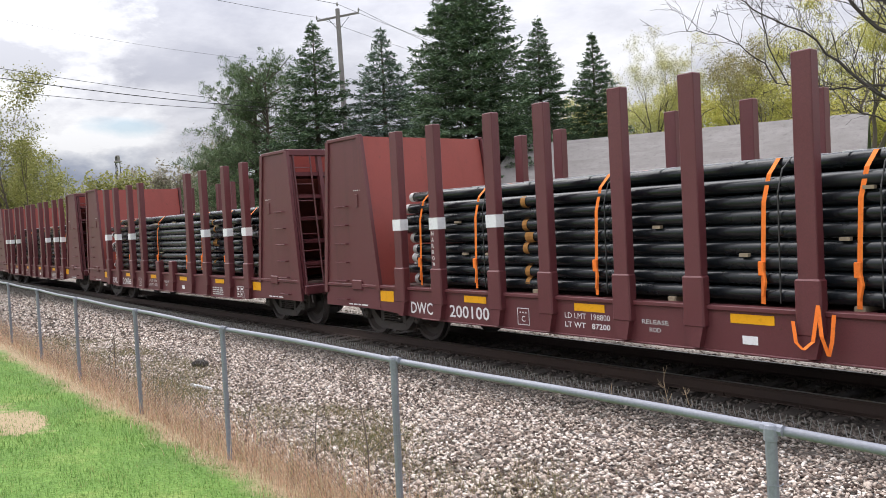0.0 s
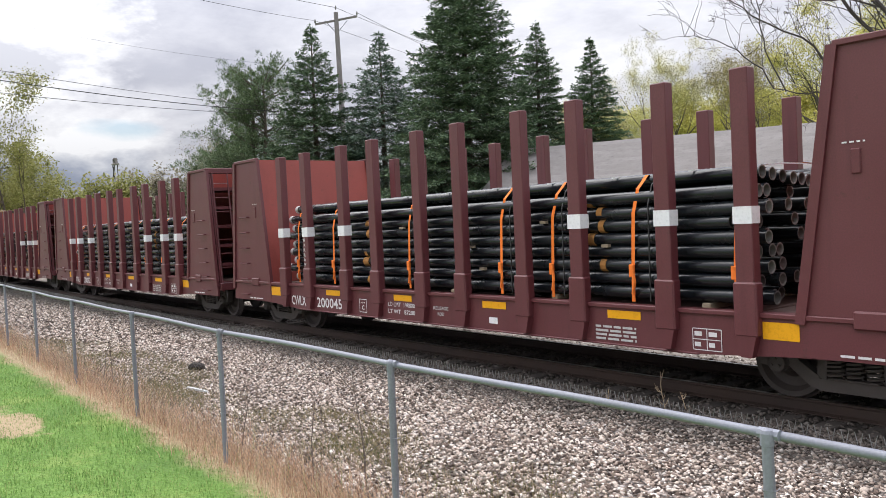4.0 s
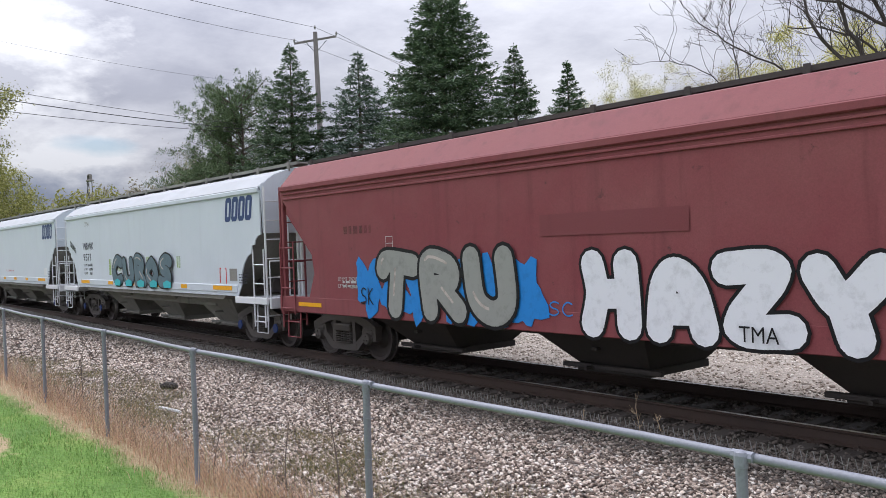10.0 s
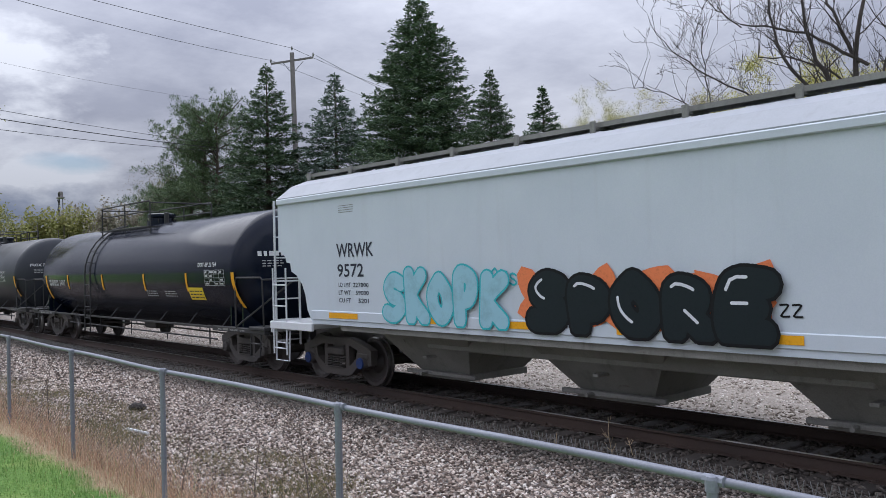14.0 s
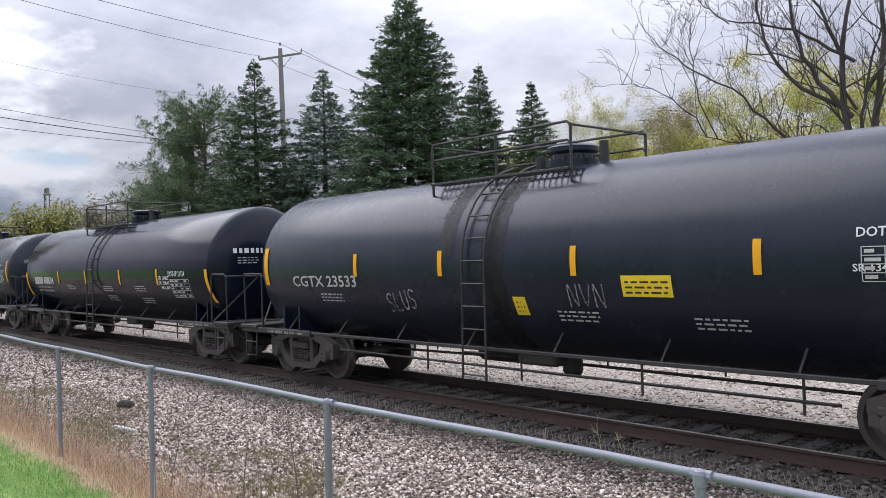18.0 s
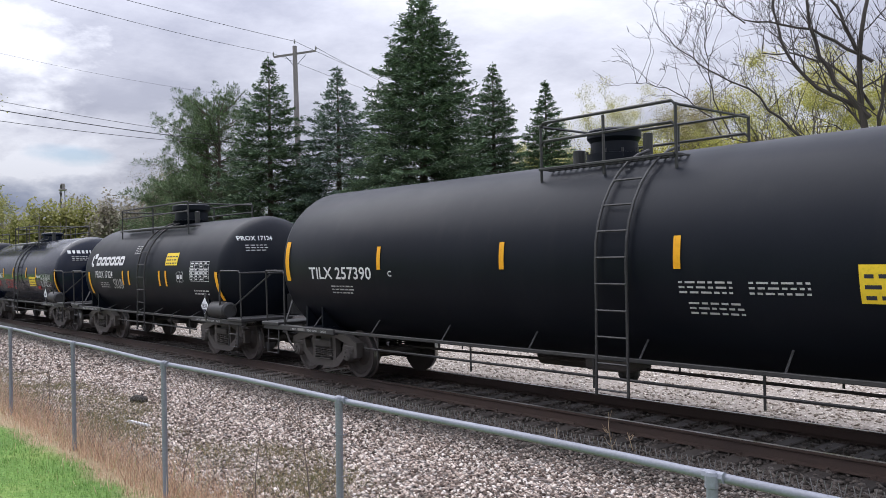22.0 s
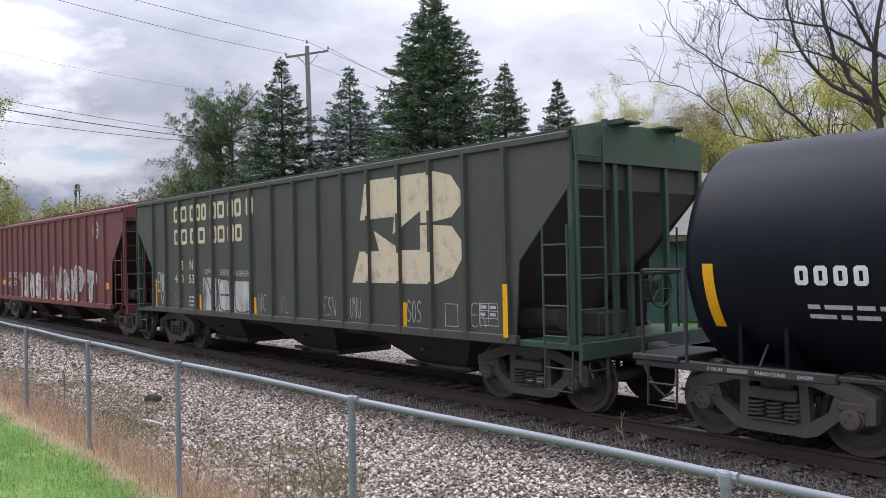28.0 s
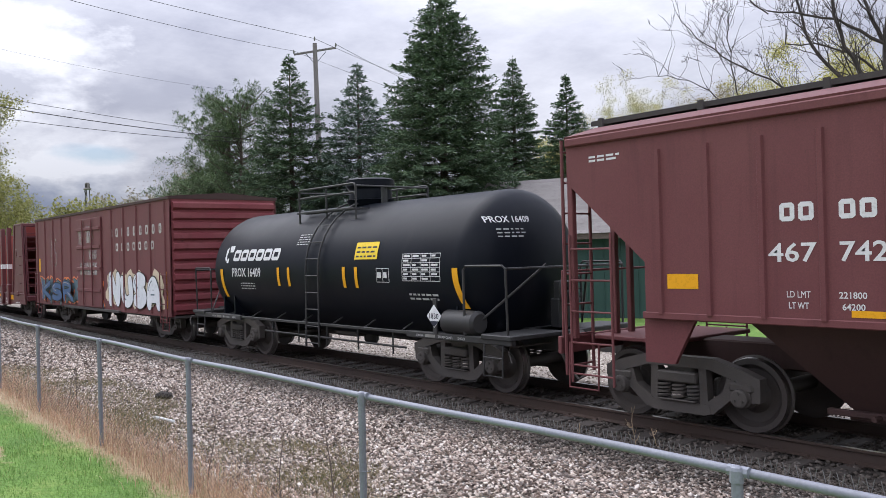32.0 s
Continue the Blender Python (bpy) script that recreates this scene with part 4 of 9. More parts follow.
def pine(az, d, el, halfdeg, seed, label):
    x, y, z = place(az, d)
    H = height_at(el, d, z)
    R = d * math.tan(radians(halfdeg))
    rng = np.random.RandomState(seed)
    tree = thing("pine_tree", label, "tree", "", pose(x, y, z))
    P, D = [], []
    for dx, hh, lean in ((-1.6, .82, -.5), (-.2, 1.0, .4), (1.2, .95, .5)):           # a clump of three stems
        trunk = Shape().tube([(dx, 0, -.2), (dx + lean * .2, 0, H * .35), (dx + lean * .6, .1, H * .7 * hh), (dx + lean, 0, H * .95 * hh)], [.17, .13, .08, .02], 8)
        for i in range(70):
            f = .10 + .88 * rng.rand()
            a = rng.uniform(0, 2 * np.pi)
            L = R * (.95 - .62 * f ** 3) * rng.uniform(.45, 1.12)
            u = np.array([math.cos(a), math.sin(a), 0])
            c0 = np.array([dx + lean * f, 0, 0])
            tip = c0 + u * L + np.array([0, 0, min(H * hh, f * H * hh + L * rng.uniform(.0, .30))])
            root = c0 + np.array([0, 0, f * H * .92 * hh])
            trunk.tube([tuple(root), tuple((root + tip) / 2 - [0, 0, .12]), tuple(tip)], [.045, .028, .010], 4, caps=False)
            n = int(5 + L * 3.8)
            for k in range(n):
                c = tip + (root - tip) * (k / n) * .75 + rng.normal(0, .22, 3)
                m = 54
                dd = rng.normal(0, 1, (m, 3)) + [0, 0, .8] + u * .4
                P.append(c[None] + dd * .07)
                D.append(dd)
        part("trunk", trunk, M_BARK, tree)
    v, f = sprays(np.concatenate(P), np.concatenate(D), .15, .034, rng, -.05)
    part("crown", big_mesh("crown", v, f, M_PINE), None, tree)


def grow(rng, shape, p, d, length, r, depth, tips, bend=.22, split=(2, 4), shrink=.72, sides=6, spread=.75, up=.08):
    """A limb that forks until it is a twig; returns nothing, fills shape and tips."""
    pts, rs = [p.copy()], [r]
    n = 4 if depth > 1 else 3
    q = p.copy()
    for i in range(n):
        d = (d + Vector((rng.uniform(-bend, bend), rng.uniform(-bend, bend), rng.uniform(-bend, bend) + up))).normalized()
        q = q + d * (length / n)
        pts.append(q.copy())
        rs.append(r * (1 - .45 * (i + 1) / n))
    shape.tube(pts, rs, sides, caps=False)
    if depth == 0:
        tips.append((q.copy(), d.copy()))
        return
    for i in range(rng.randint(*split)):
        k = rng.randint(1, n) if i else n
        e = d.cross(Vector((rng.uniform(-1, 1), rng.uniform(-1, 1), rng.uniform(-1, 1)))).normalized()
        nd = (d + e * spread * rng.uniform(.5, 1.2)).normalized()
        grow(rng, shape, pts[k], nd, length * shrink * rng.uniform(.8, 1.15), max(.0065, rs[k] * .70), depth - 1, tips, bend, split, shrink, max(3, sides - 1), spread, up)


def leafy(name, label, az, d, el, halfdeg, seed, mat, leaves=26, size=.15, category="tree", group="spring trees", depth=4, low=.25, spread=1.0):
    x, y, z = place(az, d)
    H = height_at(el, d, z)
    R = d * math.tan(radians(halfdeg))
    rng = random.Random(seed)
    tree = thing(name, label, category, group, pose(x, y, z))
    s, tips = Shape(), []
    th = H * low
    s.tube([(0, 0, -.3), (.05, 0, th * .5), (0, .05, th)], [H * .025, H * .02, H * .017], 8)
    for k in range(5):
        a = k * 1.257 + rng.uniform(-.3, .3)
        dd = Vector((math.cos(a) * .55, math.sin(a) * .55, 1)).normalized()
        grow(rng, s, Vector((0, 0, th * rng.uniform(.75, 1))), dd, H * .24, H * .012, depth, tips, .2, (2, 3), .74, 5, .7)
    co = np.array(s.v)
    top = np.percentile(co[:, 2], 99.7)
    k = (H * .97 - th) / max(.1, top - th)
    half = np.percentile(np.abs(co[:, :2]), 98)
    kr = R / half

    def fit(q):
        return (q[0] * kr, q[1] * kr, q[2] if q[2] < th else th + (q[2] - th) * k)
    s.v = [fit(q) for q in s.v]
    nr = np.random.RandomState(seed)
    tp = np.array([fit(t[0]) for t in tips])
    P = np.repeat(tp, leaves, 0) + nr.normal(0, 1, (len(tp) * leaves, 3)) * np.array([.42, .42, .36]) * spread
    D = nr.normal(0, 1, P.shape)
    v, f = sprays(P, D, size, size * .75, nr, .1)
    part("trunk", s, M_BARK, tree)
    part("crown", big_mesh("crown", v, f, mat), None, tree)


def bare_tree():
    """The leafless tree by the house: a forked trunk and long limbs arching towards the spruces."""
    x, y, z = place(20.9, 25.0)
    tree = thing("bare_tree", "tall leafless tree with long arching limbs", "tree", "", pose(x, y, z))
    rng = random.Random(5)
    side = Vector((-math.cos(radians(20.9)), -math.sin(radians(20.9)), 0))
    away = Vector((side.y, -side.x, 0))
    part("trunk", Shape().tube([(0, 0, -.3), (.04, 0, 1.6), (0, .03, 3.3 - z), (0, 0, 4.1 - z)], [.36, .29, .25, .22], 10), M_BARK_BARE, tree, smooth=True)
    # limbs: root and tip as (sideways, up), bow, thickness, depth
    limbs = (((0.1, 4.0), (0.2, 9.2), .10, .15, .0), ((0.0, 4.1), (-.5, 9.6), -.10, .15, .3), ((0.2, 5.8), (1.7, 9.7), .20, .10, -.3), ((0.3, 6.0), (2.6, 9.6), .30, .085, .4),
             ((0.1, 4.1), (3.2, 6.9), .12, .085, -.5), ((1.2, 5.2), (4.0, 5.6), .05, .045, .2), ((0.1, 6.0), (2.9, 8.0), -.3, .055, .6), ((0.1, 7.3), (3.3, 8.8), -.15, .065, -.3),
             ((0.3, 7.4), (1.2, 10.0), .1, .08, .3), ((0.4, 4.3), (2.2, 4.9), .3, .05, .3), ((-.1, 6.4), (-1.1, 9.2), -.2, .08, -.4), ((0, 4.6), (-2.2, 7.2), -.25, .09, .4), ((0, 5.2), (-.6, 8.0), .1, .07, -.9),
             ((3.2, 6.9), (5.6, 8.8), .10, .034, -.5), ((4.0, 5.6), (6.5, 7.5), -.25, .028, .2), ((3.7, 5.5), (4.4, 9.5), .15, .028, .1), ((3.3, 8.8), (4.5, 10.0), .05, .026, -.3))
    for (a0, h0), (a1, h1), bow, r, dep in limbs:
        s, tips = Shape(), []
        p0, p1 = side * a0 + Vector((0, 0, h0 - z)), side * a1 + Vector((0, 0, h1 - z)) + away * dep
        nrm = (side * (h1 - h0) * -1 + Vector((0, 0, a1 - a0)))
        n = 10
        pts, rs = [], []
        for i in range(n + 1):
            t = i / n
            q = p0.lerp(p1, t) + nrm * (-bow * 2 * t * (1 - t)) + Vector((rng.uniform(-.05, .05), rng.uniform(-.05, .05), rng.uniform(-.05, .05))) * (0 < i)
            pts.append(q)
            rs.append(r * .8 * (1 - .62 * t))
        s.tube(pts, rs, 7, caps=False)
        run = (p1 - p0).normalized()
        for i in range(2, n + 1):
            for k in range(2 if i < n else 3):
                if rng.random() < .22:
                    continue
                e = Vector((rng.uniform(-1, 1), rng.uniform(-.7, .7), rng.uniform(-.2, 1.1))).normalized()
                d = (run * rng.uniform(.25, .9) + e * .8).normalized()
                grow(rng, s, pts[i], d, rng.uniform(.55, 1.25) * (1.25 - .4 * i / n), max(.009, rs[i] * .36), 3, tips, .20, (1, 3), .62, 4, .75, .06)
        part("limb", s, M_BARK_BARE, tree)


def woods():
    """Distant budding woods along the horizon."""
    rng = np.random.RandomState(9)
    for name, label, mat, spec in (("far_woods", "distant yellow-green budding woods", M_FAR, ((74.6, 118, 4.1, 1.2), (73.2, 125, 4.3, 1.2), (71.8, 122, 4.2, 1.0), (75.8, 110, 3.1, 1.0), (77.5, 105, 3.0, 1.2), (79.5, 100, 4.0, 1.5))),
                                   ("far_bare_woods", "distant pale leafless woods", M_HAZE, ((70.5, 110, 4.6, 1.3), (69.0, 112, 4.2, 1.2), (67.6, 95, 5.3, 1.0), (66.6, 90, 6.0, .8), (72.5, 140, 4.4, 2.2), (76.6, 130, 3.4, 2.0)))):
        P = []
        for az, d, el, hw in spec:
            x, y, z = place(az, d)
            H, R = height_at(el, d, z), d * math.tan(radians(hw))
            m = 4200
            q = rng.normal(0, 1, (m, 3))
            q /= np.linalg.norm(q, axis=1)[:, None]
            q *= rng.rand(m, 1) ** .45
            lump = 1 + .22 * np.sin(q[:, :1] * 7 + az) + .18 * np.sin(q[:, 1:2] * 9 + d)
            P.append(np.array([x, y, z + H * .52]) + q * lump * np.array([R, R, H * .42]))
        P = np.concatenate(P)
        v, f = sprays(P, rng.normal(0, 1, P.shape), .50, .36, rng, .1)
        ob = new(name, big_mesh(name, v, f, mat))
        tagged(ob, label, "woods", kind="stuff")
    # trunks under them
    s = Shape()
    r2 = random.Random(3)
    for i in range(70):
        az, d = r2.uniform(65.5, 80), r2.uniform(95, 140)
        x, y, z = place(az, d)
        s.tube([(x, y, z - 1), (x + r2.uniform(-.5, .5), y, z + r2.uniform(5, 8))], [.16, .05], 4, caps=False)
    tagged(new("far_trunks", s.mesh("far_trunks", [M_BARK])), "thin grey trunks of distant woods", "woods", kind="stuff")


def house(name, label, x0, x1, y0, y1, z0, eave, ridge, wall, roof, over=.45, boards=True, openings=(), at=None):
    """A gabled house with its ridge along the track."""
    h = thing(name, label, "house", "", at)
    ym = (y0 + y1) / 2
    gable = [(y0, z0 - .4), (y1, z0 - .4), (y1, eave), (ym, ridge - .05), (y0, eave)]
    part("wall", Shape().box(x0, x1, y0, y0 + .15, z0 - .4, eave), wall, h)
    part("wall", Shape().box(x0, x1, y1 - .15, y1, z0 - .4, eave), wall, h)
    part("gable_wall", Shape().slab(gable, x0, x0 + .15, plane='yz'), wall, h)
    part("gable_wall", Shape().slab(gable, x1 - .15, x1, plane='yz'), wall, h)
    k = (ridge - eave) / (ym - y0)
    for sg in (-1, 1):
        e = [(ym, ridge), (ym + sg * (ym - y0 + over), eave - over * k), (ym + sg * (ym - y0 + over), eave - over * k + .12), (ym, ridge + .14)]
        r = part("roof_slope", Shape().slab(e, x0 - over, x1 + over, plane='yz'), roof, h, "grey shingled roof slope")
        if sg < 0:
            n = 18
            for i in range(n):
                f = i / n
                yy, zz = ym + sg * (ym - y0 + over) * (1 - f), (eave - over * k) + (ridge - eave + over * k) * f
                part("shingle_course", lambda: Shape().box(x0 - over, x1 + over, -.02, .26, .115, .135), roof, r, key=(name, "course"), at=pose(0, yy, zz, math.degrees(math.atan(k)), 0, 0))
    part("fascia", Shape().box(x0 - over, x1 + over, y0 - over - .03, y0 - over, eave - over * k - .1, eave - over * k + .12), M_TRIM, h)
    if boards:
        i = x0 + .1
        while i < x1:
            part("batten", lambda: Shape().box(-.02, .02, y0 - .025, y0, z0 - .3, eave - .02), wall, h, key=(name, "batten"), at=pose(i, 0, 0))
            i += .6
    for a, b, c, d in openings:
        w = part("window", Shape().box(a, b, y0 - .03, y0 + .02, c, d), M_PANE, h, "dark window pane")
        part("window_frame", Shape().box(a - .07, b + .07, y0 - .05, y0 - .02, d, d + .07).box(a - .07, b + .07, y0 - .05, y0 - .02, c - .07, c).box(a - .07, a, y0 - .05, y0 - .02, c, d).box(b, b + .07, y0 - .05, y0 - .02, c, d), M_WHITE, w)
    return h


M_SIDING = paint("dark_green_siding", (0.022, 0.060, 0.052), (0.030, 0.074, 0.064), rough=0.7, streak=0.2)
M_ROOFGREY = paint("grey_shingles", (0.17, 0.155, 0.145), (0.23, 0.215, 0.205), rough=0.95, streak=0.3, rust=(0.11, 0.10, 0.095), rust_low=0.55)
M_CREAMWALL = paint("cream_siding", (0.60, 0.57, 0.50), (0.66, 0.63, 0.57), rough=0.7, streak=0.2)
M_TRIM = paint("brown_trim", (0.10, 0.08, 0.065), (0.13, 0.10, 0.085), rough=0.7, streak=0.1)
M_PANE = paint("dark_glass", (0.02, 0.024, 0.028), (0.03, 0.034, 0.038), rough=0.08, streak=0.0, bump=0)
M_POLE = paint("weathered_pole_timber", (0.185, 0.165, 0.165), (0.25, 0.225, 0.22), rough=0.95, streak=0.5)


def pole_and_wires():
    d = 46.0
    x, y, z = place(58.4, d)
    top = EYE.z + d * math.tan(radians(14.35))
    H = top - z
    p = thing("utility_pole", "tall weathered timber utility pole with a crossarm", "utility pole", "", pose(x, y, z))
    lean = (-.35, 0.0)
    part("shaft", Shape().tube([(0, 0, -.5), (lean[0] * .5, 0, H * .5), (lean[0], 0, H)], [.19, .16, .12], 10), M_POLE, p)
    ax = Vector((math.cos(radians(58.4)), math.sin(radians(58.4)), 0))      # to the right as seen from the eye
    c = Vector((lean[0], 0, H - .45))
    a, b = c - ax * 1.15 + Vector((0, 0, -.18)), c + ax * 1.15 + Vector((0, 0, .22))
    part("crossarm", Shape().tube([a, b], .075, 4), M_POLE, p)
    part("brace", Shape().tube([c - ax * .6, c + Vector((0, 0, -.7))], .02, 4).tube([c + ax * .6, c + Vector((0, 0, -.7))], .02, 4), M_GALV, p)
    for q in (a, b, c + Vector((0, 0, .55))):
        part("insulator", Shape().lathe([(0, .03), (.08, .05), (.12, .05), (.2, .03), (.24, 0)], 'z', 8, tuple(q + Vector((0, 0, .05)))), M_CHUTE, p)
    base = Vector((x, y, z))

    def wire(p0, p1, sag, r=.011, n=22):
        pts = [p0.lerp(p1, t / n) + Vector((0, 0, -sag * 4 * (t / n) * (1 - t / n))) for t in range(n + 1)]
        w = new("overhead_wire", Shape().tube(pts, r, 4).mesh("overhead_wire", [M_BLACK]))
        tagged(w, "thin dark overhead wire on utility poles", "wire", "overhead wires")

    def far(az, el, dd):
        q = radians(az)
        return Vector((EYE.x - dd * math.sin(q), EYE.y + dd * math.cos(q), EYE.z + dd * math.tan(radians(el))))
    def past(p0, az, el, dd, more, sag, r):
        """A wire from p0 through a point at a bearing, and on past it."""
        q = far(az, el, dd)
        wire(p0, p0 + (q - p0) * more, sag, r)
    top_pin = base + c + Vector((0, 0, .72))
    past(top_pin, 70.4, 16.95, 39, 2.0, .15, .012)
    past(base + a + Vector((0, 0, .2)), 74.4, 16.6, 33, 1.5, .25, .010)
    past(top_pin, 52.6, 12.35, 56, 2.6, .3, .012)
    past(base + b + Vector((0, 0, .2)), 52.6, 12.2, 55, 2.6, .3, .012)
    past(base + a + Vector((0, 0, .2)), 52.6, 11.3, 56, 2.6, .3, .010)
    for e0, e1, r in ((10.05, 7.75, .012), (9.47, 7.55, .021), (8.72, 7.5, .014)):
        wire(far(80, e0 + .35, 40), far(58.6, e1, 46), .22, r)
    wire(far(80, 13.3, 60), far(60, 10.7, 60), .4, .008)


def mast():
    x, y, z = place(73.3, 165)
    t = thing("radio_mast", "slim distant lattice mast above the trees", "mast", "", pose(x, y, z))
    H = height_at(5.0, 165, z)
    for dx, dy in ((-.5, -.4), (.5, -.4), (0, .5)):
        part("leg", Shape().tube([(dx, dy, 0), (dx * .7, dy * .7, H)], .08, 4), M_CHUTE_DK, t)
    s = Shape()
    for k in range(10):
        s.tube([(-.5, -.4, H * k / 10), (.45, -.4, H * (k + 1) / 10)], .05, 4)
    part("lacing", s, M_CHUTE_DK, t)
    part("antenna", Shape().box(-.75, .75, -.5, .5, H - 1.1, H - .8, .05).box(-.3, .3, -.3, .3, H - .8, H + .2, .05), M_POLE, t)


def make_beyond():
    spruce(60.4, 42, 13.55, 7.3, 1, M_NEEDLE, "narrow dark green spruce beside the pole", 1.0, .44, .5)
    spruce(55.8, 41, 12.9, 8.0, 2, M_NEEDLE_BLUE, "open blue-green spruce beside the pole", .95, .44, .9)
    spruce(50.0, 36, 18.3, 8.8, 3, M_NEEDLE, "tall broad dark spruce", .80, .40)
    spruce(45.1, 57, 13.1, 4.5, 4, M_NEEDLE, "dark spruce behind the green house", .80)
    spruce(41.5, 54, 11.8, 5.0, 6, M_NEEDLE, "slim dark spruce behind the green house", 1.0)
    spruce(47.4, 52, 8.2, 3.0, 7, M_NEEDLE, "low dark spruce behind the green house")
    spruce(53.0, 48, 7.2, 3.0, 8, M_NEEDLE, "low dark spruce among taller trees")
    spruce(58.0, 48, 7.0, 3.0, 18, M_NEEDLE, "low dark spruce among taller trees")
    pine(64.6, 48, 11.5, 5.0, 5, "bushy green pine with an open uneven crown")
    leafy("maple_tree", "tree with pale yellow spring leaves behind the house", 37.1, 62, 11.1, 3.4, 11, M_PALE, 150, .085, spread=.62)
    leafy("budding_tree", "budding brown-green tree behind the house", 31.6, 60, 10.1, 3.2, 12, M_BUDS, 150, .085, spread=.62)
    leafy("maple_tree", "broad tree with bright yellow-green spring leaves", 25.0, 52, 12.6, 4.6, 13, M_SPRING, 170, .09, spread=.62)
    leafy("maple_tree", "tree with yellow-green spring leaves by the garage", 19.5, 50, 13.0, 4.5, 14, M_SPRING, 150, .09, spread=.62)
    leafy("maple_tree", "low yellow-green tree behind the house", 34.3, 75, 8.0, 3.8, 15, M_SPRING, 90, .20)
    leafy("maple_tree", "low yellow-green tree behind the house", 28.3, 75, 8.2, 4.2, 16, M_SPRING, 90, .20)
    leafy("maple_tree", "low yellow-green tree behind the spruces", 40.2, 80, 7.2, 4.0, 17, M_PALE, 80, .20)
    leafy("maple_tree", "leafy spring tree far along the track", 79.8, 60, 10.1, 3.0, 19, M_FAR, 110, .16, low=.12)
    leafy("maple_tree", "low spring tree far along the track", 78.4, 95, 6.0, 2.4, 20, M_FAR, 60, .26, low=.1)
    leafy("budding_tree", "pale budding tree beside the pine", 67.8, 62, 6.8, 1.8, 21, M_HAZE, 10, .10)
    for az, d, el, hw, sd in ((18.5, 66, 5.5, 3.2, 61), (22.2, 72, 6.4, 3.4, 62), (26.0, 70, 6.0, 3.4, 63), (30.5, 78, 6.0, 3.2, 64)):
        leafy("thicket_tree", "low dense yellow-green thicket tree behind the houses", az, d, el, hw, sd, M_SPRING, 80, .20, low=.06)
    bare_tree()
    woods()
    house("green_house", "dark green house with a grey shingled roof", -12.7, -.4, -3.6, 3.6, 0.15, 3.0, 5.05, M_SIDING, M_ROOFGREY, openings=((-9.6, -8.6, 1.2, 2.2),), at=pose(-13.5, 18.84, 0, 0, 0, 23))
    house("garage", "small cream garage with a grey roof", -27.5, -22.6, 54.0, 60.0, ground_z(54), 4.0, 5.6, M_CREAMWALL, M_ROOFGREY, .3, False, ((-26.2, -25.4, 2.3, 3.1),))
    leafy("shrub", "low leafy shrub on the lawn", 23.6, 33, -.4, .9, 31, M_SPRING, 20, .1, "shrub", "", 3, .1)
    pole_and_wires()
    mast()

# ---------------------------------------------------------------- running gear, shared by all cars
WHEEL_R = 0.457
SPINNERS = []      # (wheelset, car centre on the train)


def wheelset_shape():
    s = Shape()
    s.lathe([(-1.02, 0.0), (-1.02, 0.075), (-0.84, 0.085), (-0.80, 0.10), (0.80, 0.10), (0.84, 0.085), (1.02, 0.075), (1.02, 0.0)], 'y', 14)
    for sg in (-1, 1):
        prof = [(0.66, 0.10), (0.67, 0.13), (0.705, 0.34), (0.682, 0.39), (0.682, 0.485), (0.705, 0.487), (0.722, 0.462), (0.80, 0.455), (0.812, 0.448),
                (0.812, 0.385), (0.79, 0.37), (0.745, 0.33), (0.735, 0.22), (0.80, 0.155), (0.84, 0.14), (0.84, 0.085)]
        s.lathe([(sg * a, r) for a, r in prof], 'y', 40, slots=[0, 0, 0, 0, 0, 0, 1, 0, 0, 0, 0, 0, 0, 0, 0])
        for j in range(6):
            a = j * math.pi / 3
            s.tube([(0.115 * math.cos(a), sg * 0.835, 0.115 * math.sin(a)), (0.115 * math.cos(a), sg * 0.86, 0.115 * math.sin(a))], 0.016, 6)
    return s


